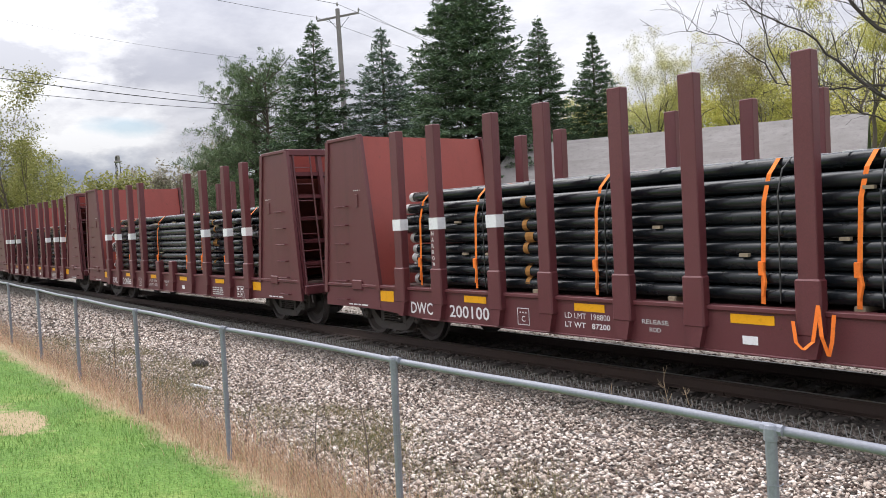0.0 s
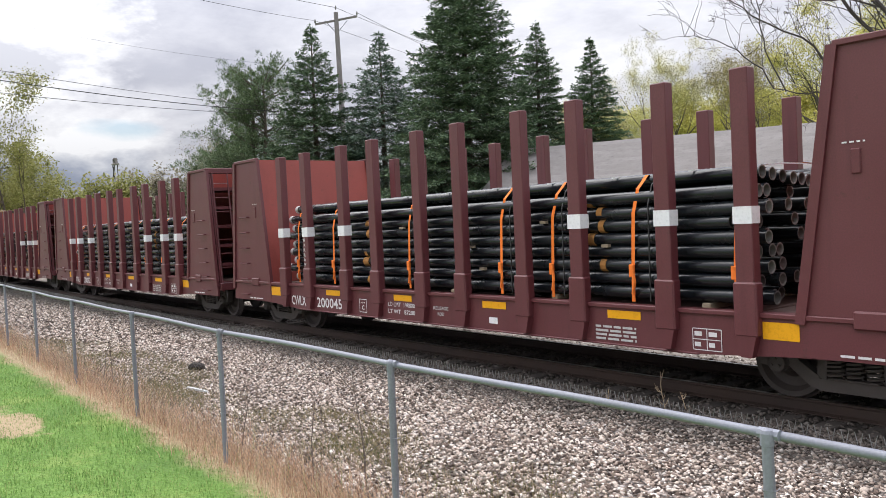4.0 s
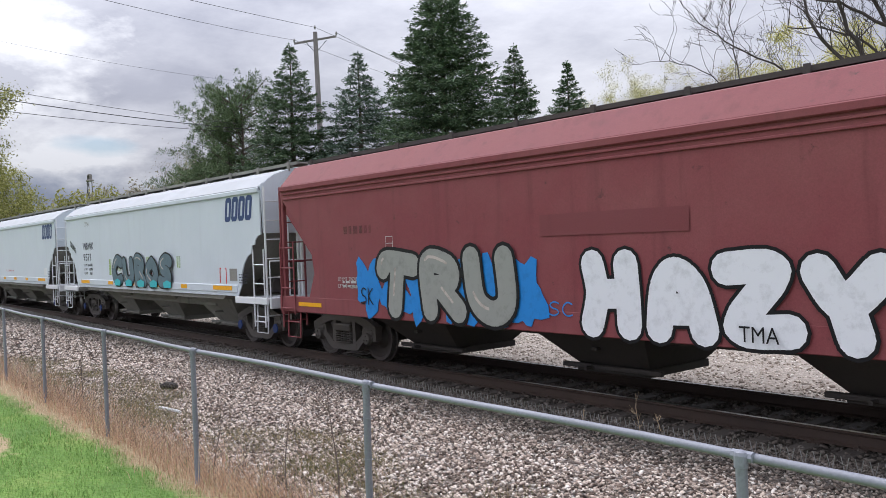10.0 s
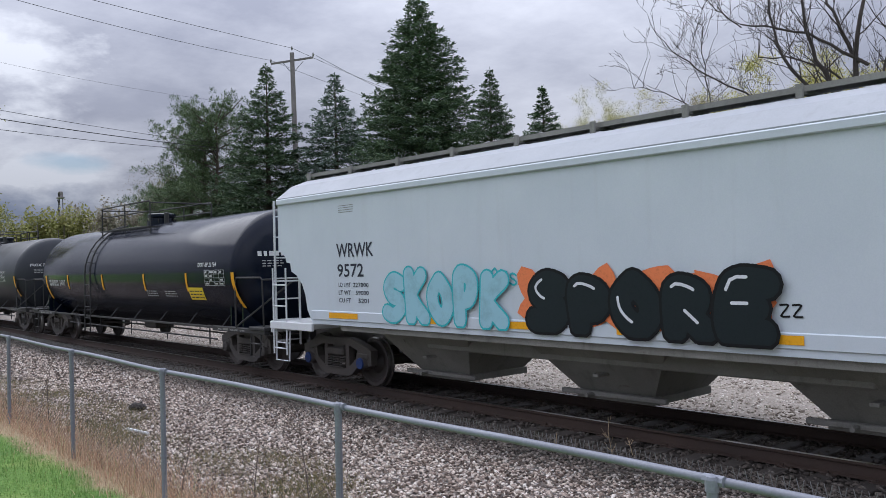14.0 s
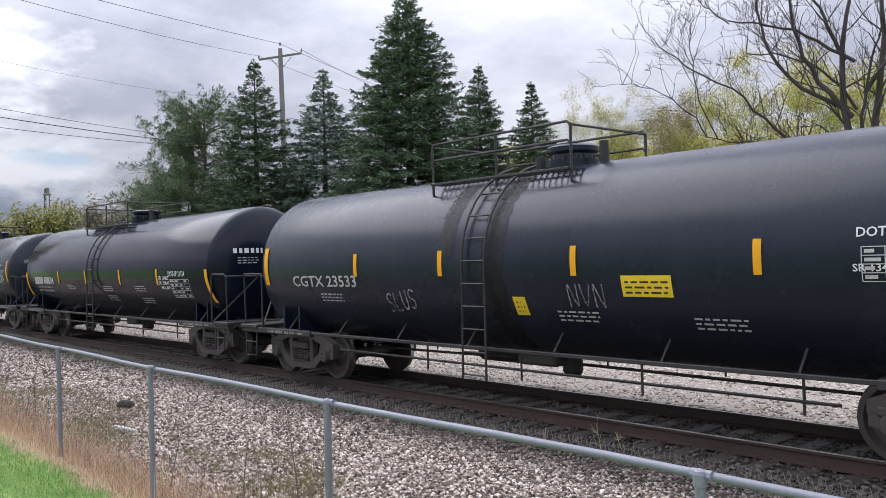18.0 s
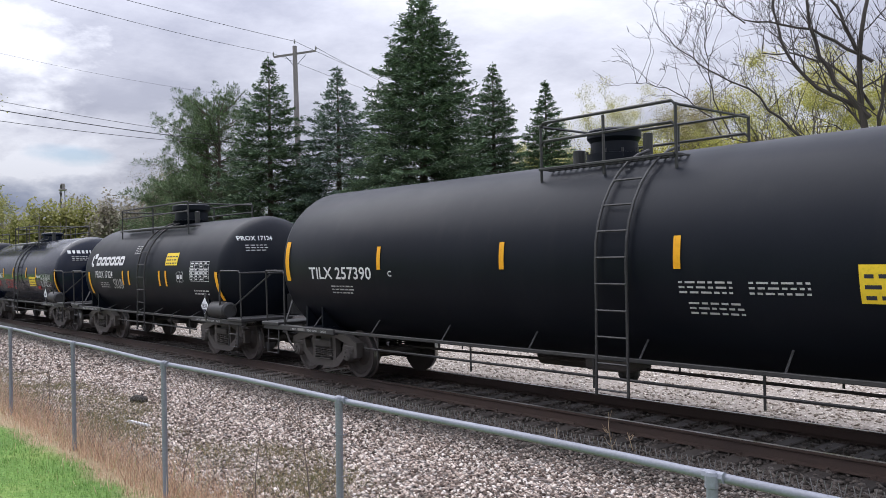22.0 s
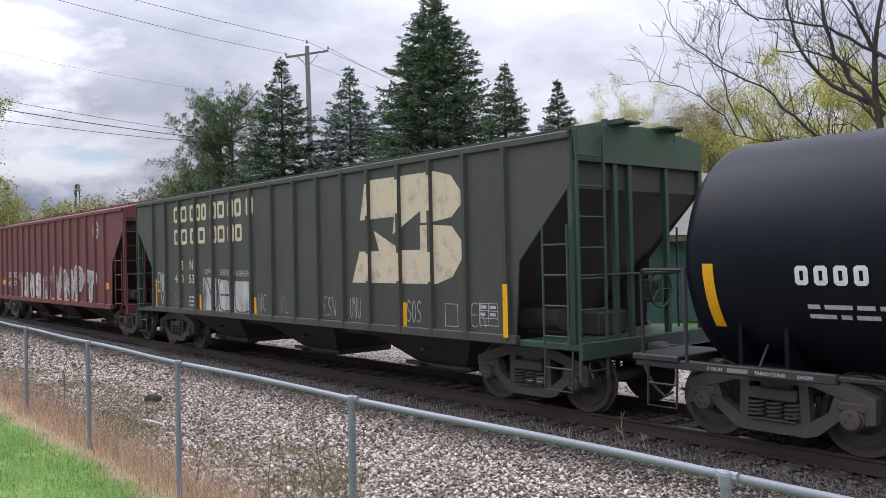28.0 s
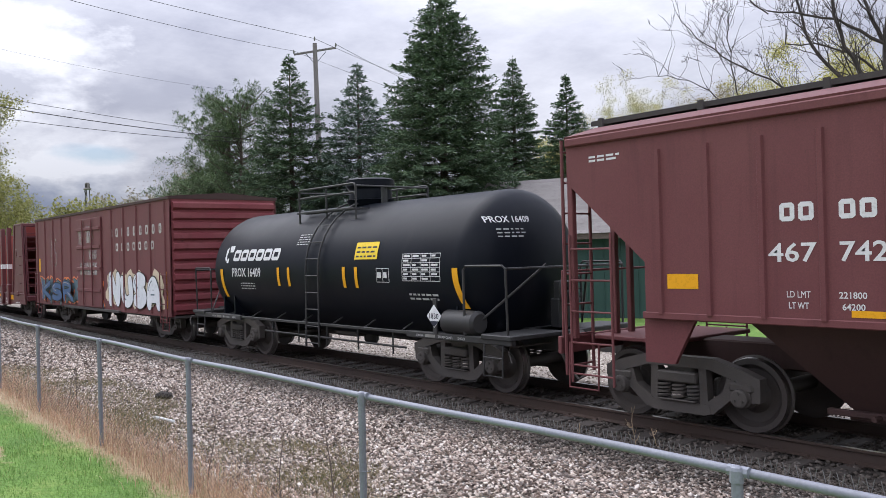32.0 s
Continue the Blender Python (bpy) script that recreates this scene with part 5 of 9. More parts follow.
def sideframe_shape(sg):
    """A cast truck side: arched top chord, sagging bottom chord, columns, pedestal jaws and bearing caps."""
    s = Shape()

    def cast(outline, inset):
        s.slab(outline, *sorted((sg * (0.90 + inset), sg * (1.06 - inset))))
    cast([(-1.14, 0.56), (-0.98, 0.60), (-0.80, 0.66), (-0.46, 0.76), (0.46, 0.76), (0.80, 0.66), (0.98, 0.60), (1.14, 0.56), (1.14, 0.70), (0.90, 0.79), (0.5, 0.90), (-0.5, 0.90), (-0.90, 0.79), (-1.14, 0.70)], 0.0)
    cast([(-0.46, 0.205), (-0.38, 0.18), (0.38, 0.18), (0.46, 0.205), (0.46, 0.32), (-0.46, 0.32)], 0.004)
    for e in (-1, 1):
        cast([(e * 0.40, 0.20), (e * 0.50, 0.21), (e * 0.78, 0.44), (e * 0.80, 0.655), (e * 0.70, 0.68), (e * 0.64, 0.50), (e * 0.40, 0.34)], 0.008)
        cast([(e * 1.02, 0.40), (e * 1.13, 0.42), (e * 1.135, 0.58), (e * 1.0, 0.62)], 0.012)
        cast([(e * 0.32, 0.30), (e * 0.43, 0.30), (e * 0.41, 0.78), (e * 0.30, 0.78)], 0.016)
        s.box(e * 0.889 - 0.16, e * 0.889 + 0.16, *sorted((sg * 0.885, sg * 1.075)), 0.53, 0.64, 0.02)
        prof = [(0.86, 0.13), (1.06, 0.13), (1.07, 0.12), (1.12, 0.11), (1.13, 0.09), (1.13, 0.0)]
        s.lathe([(sg * a, r) for a, r in prof], 'y', 18, (e * 0.889, 0, WHEEL_R))
        for j in range(3):
            a = math.pi / 2 + j * 2 * math.pi / 3
            s.tube([(e * 0.889 + 0.055 * math.cos(a), sg * 1.12, WHEEL_R + 0.055 * math.sin(a)), (e * 0.889 + 0.055 * math.cos(a), sg * 1.15, WHEEL_R + 0.055 * math.sin(a))], 0.016, 6)
    s.box(-0.29, 0.29, sg * 0.98 - 0.115, sg * 0.98 + 0.115, 0.56, 0.70, 0.02)
    s.box(-0.28, 0.28, sg * 0.98 - 0.12, sg * 0.98 + 0.12, 0.325, 0.345, 0.008)
    return s


def spring_shape():
    pts = []
    for i in range(46):
        a = i / 45 * 4.5 * 2 * math.pi
        pts.append((0.085 * math.cos(a), 0.065 * math.sin(a), 0.345 + 0.215 * i / 45))
    return Shape().tube(pts, 0.019, 5)


def bolster_shape():
    s = Shape()
    s.box(-0.20, 0.20, -1.0, 1.0, 0.55, 0.78, 0.03)
    s.lathe([(0.72, 0.0), (0.72, 0.24), (0.86, 0.24), (0.86, 0.0)], 'z', 20)
    for e in (-1, 1):
        s.box(e * 0.36 - 0.06, e * 0.36 + 0.06, -0.72, 0.72, 0.36, 0.46, 0.02)
        for sg in (-1, 1):
            s.box(e * 0.40 - 0.035, e * 0.40 + 0.035, sg * 0.76 - 0.05, sg * 0.76 + 0.05, 0.28, 0.62, 0.02)
    return s


def add_truck(car, centre, x, cap=None):
    """A truck under a car, with its two wheelsets, which turn."""
    tr = part("truck", bolster_shape, M_TRUCK, car, "grimy black cast-steel railway truck", key="bolster", at=pose(x, 0, 0))
    for sg in (-1, 1):
        part("sideframe", lambda: sideframe_shape(sg), M_TRUCK, tr, key=("sideframe", sg))
        for x in (-0.22, 0.0, 0.22):
            part("spring", spring_shape, M_TRUCK, tr, key="spring", smooth=True, at=pose(x, sg * 1.02, 0))
        if cap:
            for e in (-1, 1):
                part("bearing_cap", lambda: Shape().lathe([(sg * 1.128, 0.0), (sg * 1.15, 0.0), (sg * 1.15, 0.10), (sg * 1.128, 0.11)], 'y', 16), cap, tr,
                     "blue-painted bearing cap", key=("cap", sg), at=pose(e * 0.889, 0, WHEEL_R))
    for e in (-1, 1):
        w = part("wheelset", wheelset_shape, [M_WHEEL, M_TREAD], tr, "dark steel wheelset with polished treads", smooth=True, key="wheelset", at=pose(e * 0.889, 0, WHEEL_R))
        SPINNERS.append((w, centre, x + e * 0.889, e * 0.889))
    return tr


def coupler_shape():
    s = Shape()
    s.box(-0.95, -0.32, -0.10, 0.10, 0.72, 0.96, 0.03)
    s.box(-0.42, -0.22, -0.16, 0.16, 0.68, 1.0, 0.04)
    s.slab([(-0.28, -0.16), (-0.06, -0.17), (0.02, -0.12), (-0.02, -0.05), (-0.16, -0.04), (-0.16, 0.05), (0.0, 0.10), (0.03, 0.16), (-0.28, 0.17)], 0.72, 0.96, plane='xy')
    s.tube([(-0.5, -0.28, 0.78), (-0.35, -0.32, 0.70), (-0.2, -0.30, 0.42), (-0.05, -0.26, 0.27), (0.06, -0.2, 0.34)], 0.024, 6)
    s.tube([(-0.55, -0.25, 0.82), (-0.55, -1.25, 0.82), (-0.50, -1.32, 0.74), (-0.42, -1.34, 0.60)], 0.014, 5)
    return s


def add_couplers(car, half):
    for e in (-1, 1):
        part("coupler", coupler_shape, M_TRUCK, car, "grimy knuckle coupler with air hose", key="coupler", at=pose(e * half, 0, 0, 0, 0, 0 if e > 0 else 180))


def add_ladder(car, name, mat, x, y, z0, z1, width, step, along='x', r=0.014, rail=0.018):
    """A ladder of round rungs; its rungs run along the car or across it."""
    d = (width / 2, 0) if along == 'x' else (0, width / 2)
    s = Shape()
    for e in (-1, 1):
        s.tube([(x + e * d[0], y + e * d[1], z0), (x + e * d[0], y + e * d[1], z1)], rail, 6)
    ladder = part(name, s, mat, car)
    z = z0 + 0.12
    while z < z1 - 0.04:
        part("rung", lambda: Shape().tube([(-d[0], -d[1], 0), (d[0], d[1], 0)], r, 6), mat, ladder, key=("rung", round(width, 2), along, mat.name), at=pose(x, y, z))
        z += step
    return ladder


# ---------------------------------------------------------------- lettering, tape and sprayed shapes
LETTERS = {}


def letters(text, swell=0.0):
    """The outline of a text as flat faces, one unit wide and one high."""
    key = text if not swell else (text, swell)
    if key not in LETTERS:
        cu = bpy.data.curves.new("lettering", 'FONT')
        cu.body, cu.resolution_u, cu.offset = text, 2 if not swell else 4, swell or (0.0 if 'M' in text else 0.014)
        ob = new("lettering", cu)
        dg = bpy.context.evaluated_depsgraph_get()
        me = bpy.data.meshes.new_from_object(ob.evaluated_get(dg))
        v = [(q.co.x, q.co.y) for q in me.vertices]
        f = [tuple(p.vertices) for p in me.polygons]
        bpy.data.objects.remove(ob)
        bpy.data.curves.remove(cu)
        bpy.data.meshes.remove(me)
        x0, x1 = min(a for a, b in v), max(a for a, b in v)
        z0, z1 = min(b for a, b in v), max(b for a, b in v)
        LETTERS[key] = [((a - x0) / (x1 - x0), (b - z0) / (z1 - z0)) for a, b in v], f
    return LETTERS[key]


class Skin:
    """The near side of a car that carries marks: flat at y, or a barrel of radius r about the height zc."""

    def __init__(self, y=-1.6, zc=None, r=None):
        self.y, self.zc, self.r = y, zc, r

    def at(self, x, z, out):
        if self.r is None:
            return (x, self.y - out, z)
        q = max(0.02, self.r ** 2 - (z - self.zc) ** 2)
        return (x, -math.sqrt(q) - out - .005, z)


def mark_mesh(skin, polys, out):
    s = Shape()
    for pts in polys:
        s.add([skin.at(x, z, out) for x, z in pts], [tuple(range(len(pts)))])
    return s


def one_mesh(name, sh, mat, car, label):
    me = bpy.data.meshes.new(name)
    me.from_pydata(sh.v, [], sh.f)
    me.materials.append(mat)
    ob = new(name, me)
    ob.parent = car
    if label:
        tagged(ob, label)
    return ob


def lettering(car, skin, text, x0, x1, z0, z1, mat, label="", out=0.005, slant=0.0):
    v, f = letters(text)
    s = Shape()
    s.add([skin.at(x0 + a * (x1 - x0) + slant * b * (z1 - z0), z0 + b * (z1 - z0), out) for a, b in v], f)
    return one_mesh("lettering", s, mat, car, label)


def rect(x0, x1, z0, z1, n=1):
    return [[(x0, z0 + (z1 - z0) * i / n), (x1, z0 + (z1 - z0) * i / n), (x1, z0 + (z1 - z0) * (i + 1) / n), (x0, z0 + (z1 - z0) * (i + 1) / n)] for i in range(n)]


def panel(car, skin, x0, x1, z0, z1, mat, name="reflective_stripe", label="", out=0.004, lean=0.0):
    n = 1 if skin.r is None else 6
    polys = []
    for q in rect(x0, x1, z0, z1, n):
        polys.append([(x + lean * ((z1 - z) / (z1 - z0)) ** 2, z) for x, z in q])
    return one_mesh(name, mark_mesh(skin, polys, out), mat, car, label)


def bars(car, skin, x0, x1, z0, z1, rows, mat, seed=0, label="", fill=0.55, cols=3):
    """Small print that cannot be read: rows of short bars."""
    rng = random.Random(seed)
    polys = []
    h = (z1 - z0) / rows
    for i in range(rows):
        x = x0
        while x < x1 - 0.02:
            w = min(x1 - x, rng.uniform(0.35, 1.0) * (x1 - x0) / cols)
            polys += rect(x, x + w, z0 + i * h, z0 + i * h + h * fill)
            x += w + 0.25 * h + 0.02
    return one_mesh("small_print", mark_mesh(skin, polys, 0.005), mat, car, label)


def table(car, skin, x0, x1, z0, z1, rows, cols, mat, seed=0, label="stencilled white test table"):
    w = 0.010
    polys = []
    for i in range(rows + 1):
        z = z0 + (z1 - z0) * i / rows
        polys += rect(x0, x1, z - w / 2, z + w / 2)
    for j in range(cols + 1):
        x = x0 + (x1 - x0) * j / cols
        polys += rect(x - w / 2, x + w / 2, z0, z1, 4)
    rng = random.Random(seed)
    for i in range(rows):
        for j in range(cols):
            if rng.random() < 0.75:
                a, b = x0 + (x1 - x0) * (j + .12) / cols, x0 + (x1 - x0) * (j + rng.uniform(.5, .88)) / cols
                c = z0 + (z1 - z0) * (i + .3) / rows
                polys += rect(a, b, c, c + (z1 - z0) / rows * .42)
    return one_mesh("data_table", mark_mesh(skin, polys, 0.005), mat, car, label)


def blocks(car, skin, n, x0, x1, z0, z1, mat, slant=0.0, label="", name="logo", gap=0.14, under=False, weight=0.26):
    """A company mark as a row of plain frames of its size."""
    polys = []
    w, h = (x1 - x0) / n, z1 - z0
    for i in range(n):
        a, b = x0 + i * w + gap * w / 2, x0 + (i + 1) * w - gap * w / 2
        t = min(weight * h, .36 * (b - a))
        c = .55 * t
        outer = [(a + c, z0), (b - c, z0), (b, z0 + c), (b, z1 - c), (b - c, z1), (a + c, z1), (a, z1 - c), (a, z0 + c)]
        inner = [(min(max(x, a + t), b - t), min(max(z, z0 + t), z1 - t)) for x, z in outer]
        for k in range(8):
            m = (k + 1) % 8
            quad = [outer[k], outer[m], inner[m], inner[k]]
            if inner[m] == inner[k]:
                quad.pop()
            polys.append([(x + slant * (z - z0), z) for x, z in quad])
        if under:
            polys.append([(a - 0.03, z0 - 0.13), (b - 0.02, z0 - 0.10), (b, z0 - 0.05), (a, z0 - 0.08)])
    return one_mesh(name, mark_mesh(skin, polys, 0.005), mat, car, label)


def ring(cx, cz, r0, r1, a0=0.0, a1=360.0, n=22, sx=1.0):
    q = []
    for i in range(n):
        a, b = radians(a0 + (a1 - a0) * i / n), radians(a0 + (a1 - a0) * (i + 1) / n)
        q.append([(cx + sx * r0 * math.cos(a), cz + r0 * math.sin(a)), (cx + sx * r1 * math.cos(a), cz + r1 * math.sin(a)),
                  (cx + sx * r1 * math.cos(b), cz + r1 * math.sin(b)), (cx + sx * r0 * math.cos(b), cz + r0 * math.sin(b))])
    return q


def stroke(pts, w):
    """A line of even width through points, as quads."""
    q = []
    for (x0, z0), (x1, z1) in zip(pts, pts[1:]):
        d = math.hypot(x1 - x0, z1 - z0) or 1
        nx, nz = -(z1 - z0) / d * w / 2, (x1 - x0) / d * w / 2
        ex, ez = (x1 - x0) / d * w * .3, (z1 - z0) / d * w * .3
        q.append([(x0 - ex + nx, z0 - ez + nz), (x0 - ex - nx, z0 - ez - nz), (x1 + ex - nx, z1 + ez - nz), (x1 + ex + nx, z1 + ez + nz)])
    return q


def sprayed(car, skin, x0, x1, z0, z1, n, fill, edge, seed, label, back=None, spiky=0.25, strokes=2, width=0.035):
    """Sprayed shapes with no words: a row of swollen forms with an outline and a few strokes."""
    rng = random.Random(seed)
    w, h = (x1 - x0) / n, z1 - z0
    base, rim, lines, halo = [], [], [], []
    for i in range(n):
        cx, cz = x0 + (i + .5) * w + rng.uniform(-.05, .05) * w, z0 + h * rng.uniform(.46, .54)
        ph = [rng.uniform(0, 6.3) for _ in range(3)]
        pts, big, bk = [], [], []
        for j in range(26):
            a = 2 * math.pi * j / 26
            sq = 1 / max(abs(math.cos(a)), abs(math.sin(a))) ** .8
            k = sq * (1 + spiky * .5 * math.sin(3 * a + ph[0]) + spiky * .5 * math.sin(5 * a + ph[1]) + spiky * .35 * math.sin(8 * a + ph[2]))
            rx, rz = w * .47 * k, h * .43 * k
            pts.append((cx + rx * math.cos(a), cz + rz * math.sin(a)))
            big.append((cx + (rx + width) * math.cos(a), cz + (rz + width) * math.sin(a)))
            bk.append((cx + (rx * 1.05 + width * 2.5) * math.cos(a), max(z0 - .02, cz + (rz * 1.04 + width * 2.5) * math.sin(a))))
        base.append(pts), rim.append(big), halo.append(bk)
        for _ in range(strokes):
            p = (cx + rng.uniform(-.25, .25) * w, cz + rng.uniform(-.25, .3) * h)
            line = [p]
            d = rng.uniform(0, 6.3)
            for _ in range(5):
                d += rng.uniform(-1, 1)
                p = (p[0] + .09 * w * math.cos(d), p[1] + .11 * h * math.sin(d))
                line.append(p)
            lines += stroke(line, width)
    if back:
        for i, q in enumerate(halo):
            one_mesh("sprayed_halo", fans(skin, [q], 0.003 + i * .0004), back, car, "")
    per = len(lines) // n
    for i in range(n):
        ob = one_mesh("sprayed_piece", fans(skin, [rim[i]], 0.005 + i * .0004), edge, car, label)
        if fill:
            one_mesh("sprayed_fill", fans(skin, [base[i]], 0.0075 + i * .0004), fill, ob, "")
        if per:
            one_mesh("sprayed_line", mark_mesh(skin, lines[i * per:(i + 1) * per], 0.010 + i * .0004), edge, ob, "")


STROKES = {
    'H': (((.12, 1), (.16, .5), (.10, 0)), ((.84, 1), (.82, .5), (.90, 0)), ((.16, .5), (.82, .52))),
    'A': (((.08, .0), (.22, .68), (.5, .95), (.78, .68), (.92, .0)), ((.24, .32), (.76, .34))),
    'Z': (((.08, .93), (.86, .90), (.14, .10), (.94, .06)),),
    'Y': (((.08, .98), (.48, .52), (.92, .98)), ((.48, .52), (.55, .02))),
    'T': (((.02, .80), (.2, .95), (.98, .86)), ((.52, .9), (.42, .02))),
    'R': (((.14, .02), (.18, .95), (.70, .92), (.82, .72), (.62, .52), (.22, .46)), ((.45, .48), (.92, .02))),
    'U': (((.10, .98), (.12, .30), (.36, .04), (.66, .05), (.88, .30), (.90, .98)),),
    'S': (((.92, .88), (.5, .98), (.14, .78), (.32, .55), (.75, .45), (.90, .22), (.5, .02), (.06, .10)),),
    'C': (((.92, .86), (.5, .97), (.12, .66), (.12, .28), (.5, .03), (.92, .12)),),
    'O': (((.5, .97), (.12, .66), (.12, .28), (.5, .03), (.88, .28), (.88, .66), (.5, .97)),),
    'K': (((.12, 1), (.12, 0)), ((.86, .98), (.20, .5), (.92, .0))),
    'P': (((.14, .0), (.16, .95), (.72, .93), (.86, .70), (.66, .45), (.20, .42)),),
    'E': (((.92, .95), (.16, .94), (.12, .06), (.92, .03)), ((.16, .5), (.76, .5))),
    'L': (((.14, 1), (.12, .05), (.90, .03)),),
    'N': (((.10, 0), (.14, 1), (.84, .02), (.90, 1)),),
    'V': (((.06, 1), (.48, .02), (.94, 1)),),
}


def curve_through(pts, n=4):
    """A smooth line through points."""
    p = [pts[0]] + list(pts) + [pts[-1]]
    out = []
    for i in range(1, len(p) - 2):
        for k in range(n):
            t = k / n
            out.append(tuple(.5 * (2 * p[i][c] + (p[i + 1][c] - p[i - 1][c]) * t + (2 * p[i - 1][c] - 5 * p[i][c] + 4 * p[i + 1][c] - p[i + 2][c]) * t * t
                                   + (3 * p[i][c] - p[i - 1][c] - 3 * p[i + 1][c] + p[i + 2][c]) * t ** 3) for c in (0, 1)))
    return out + [tuple(pts[-1])]


def brush(skin, lines, w, out, floor):
    """Round-ended strokes of width w, each dab a hair above the one before."""
    s = Shape()
    k = 0
    for line in lines:
        for (xa, za), (xb, zb) in zip(line, line[1:]):
            d = math.hypot(xb - xa, zb - za) or 1e-6
            nx, nz = -(zb - za) / d * w / 2, (xb - xa) / d * w / 2
            s.add([skin.at(x, max(floor, z), out + k * .00006) for x, z in ((xa + nx, za + nz), (xa - nx, za - nz), (xb - nx, zb - nz), (xb + nx, zb + nz))], [(0, 1, 2, 3)])
            k += 1
        for x, z in line:
            dab = [(x + w / 2 * math.cos(a * math.pi / 6), max(floor, z + w / 2 * math.sin(a * math.pi / 6))) for a in range(12)]
            s.add([skin.at(p, q, out + k * .00006) for p, q in dab], [tuple(range(12))])
            k += 1
    return s, out + k * .00006


def bubble(car, skin, text, x0, x1, z0, z1, fill, edge, label, fat=.34, rim=.045, shine=None, dance=.05, floor=None):
    """Swollen sprayed letters, each a piece of its own: a dark outline, its filling, and at times a shine along it."""
    w, h = (x1 - x0) / len(text), z1 - z0
    fatness = fat * min(h, w * 1.15)
    low = floor if floor is not None else z0 - rim
    top = .004
    for i, ch in enumerate(text):
        lift = dance * h * (-1) ** i
        a, b = x0 + i * w + fatness * .36, x0 + (i + 1) * w - fatness * .36
        c, d = z0 + fatness * .5, z1 - fatness * .5 + lift
        lines = [curve_through([(a + p * (b - a) + .05 * w * math.sin(3 * q + i), c + q * (d - c)) for p, q in st]) for st in STROKES[ch]]
        sh, top = brush(skin, lines, fatness + 2 * rim, top, low)
        ob = one_mesh("sprayed_letter", sh, edge, car, label)
        if fill:
            sh, top = brush(skin, lines, fatness, top + .0002, low + rim)
            one_mesh("sprayed_fill", sh, fill, ob, "")
        if shine:
            sh, top = brush(skin, [[(p - .12 * fatness, q + .16 * fatness) for p, q in ln[len(ln) // 5:max(len(ln) // 5 + 3, len(ln) // 2)]] for ln in lines], fatness * .12, top + .0002, low + rim)
            one_mesh("sprayed_shine", sh, shine, ob, "")
    return top


def handwriting(car, skin, text, x0, x1, z0, z1, mat, label, width=.025, tilt=0.0):
    """A thin sprayed tag of single strokes."""
    w = (x1 - x0) / len(text)
    lines = []
    for i, ch in enumerate(text):
        a, b = x0 + i * w + .08 * w, x0 + (i + 1) * w - .10 * w
        lines += [curve_through([(a + p * (b - a), z0 + tilt * (a + p * (b - a) - x0) + q * (z1 - z0)) for p, q in st], 3) for st in STROKES[ch]]
    sh, _ = brush(skin, lines, width, .006, -1)
    return one_mesh("sprayed_tag", sh, mat, car, label)


def fans(skin, polys, out):
    s = Shape()
    for i, pts in enumerate(polys):
        c = (sum(p[0] for p in pts) / len(pts), sum(p[1] for p in pts) / len(pts))
        v = [skin.at(*c, out + i * 0.0004)] + [skin.at(x, z, out + i * 0.0004) for x, z in pts]
        s.add(v, [(0, k + 1, (k + 1) % len(pts) + 1) for k in range(len(pts))])
    return s


def scribble(car, skin, x0, x1, z0, z1, mat, seed, label="thin sprayed scribble", width=0.02, n=26):
    rng = random.Random(seed)
    pts = []
    for i in range(n):
        t = i / (n - 1)
        pts.append((x0 + (x1 - x0) * (t + .08 * math.sin(9 * t * 3 + seed)), z0 + (z1 - z0) * (.5 + .5 * math.sin(i * 1.9 + seed) * rng.uniform(.5, 1))))
    return one_mesh("scribble", mark_mesh(skin, stroke(pts, width), 0.006), mat, car, label)

# ---------------------------------------------------------------- bulkhead flat cars with pipe loads
STAKES = (-5.63, -4.53, -3.04, -1.92, -0.50, 0.62, 2.08, 3.20, 4.68, 5.80)


def mirror(pts, e):
    return [(e * x, z) for x, z in pts]


def bulkhead_side(e, sg):
    s = Shape()
    y = sg * 1.52
    s.slab(mirror([(6.42, 0.64), (8.43, 0.64), (8.06, 3.96), (6.86, 3.96)], e), y - 0.02, y + 0.02)
    return s


def bulkhead_post(e, sg, k):
    y = sg * 1.52
    a, b = (((6.42, 1.0), (6.86, 3.96)), ((8.40, 0.9), (8.06, 3.96)))[k]
    return Shape().slab(mirror([(a[0] - 0.06, a[1]), (a[0] + 0.06, a[1]), (b[0] + 0.06, b[1]), (b[0] - 0.06, b[1])], e), y - sg * 0.02, y + sg * 0.055)


def bulkhead_cap(e, sg):
    y = sg * 1.52
    return Shape().box(min(e * 6.86, e * 8.06), max(e * 6.86, e * 8.06), y - 0.05, y + 0.05, 3.93, 4.0, 0.01)


def bulkhead_wall(e):
    s = Shape()
    s.slab(mirror([(6.44, 1.08), (6.52, 1.08), (6.96, 3.96), (6.88, 3.96)], e), -1.49, 1.49)
    return s


def bulkhead_frame(e):
    s = Shape()
    for y in (-1.42, -0.72, 0.0, 0.72, 1.42):
        s.slab(mirror([(8.30, 0.9), (8.44, 0.9), (8.07, 3.95), (7.95, 3.95)], e), y - 0.05, y + 0.05)
    for z in (1.45, 1.95, 2.45, 2.95, 3.45):
        x = 8.38 - (z - 0.9) * 0.113
        s.box(min(e * (6.6 + (z - 1) * .14), e * x), max(e * (6.6 + (z - 1) * .14), e * x), -1.48, 1.48, z - 0.04, z + 0.04)
    s.box(min(e * 7.9, e * 8.12), max(e * 7.9, e * 8.12), -1.52, 1.52, 3.86, 4.0, 0.015)
    s.box(min(e * 6.5, e * 8.5), max(e * 6.5, e * 8.5), -1.48, 1.48, 0.78, 0.98, 0.02)
    return s


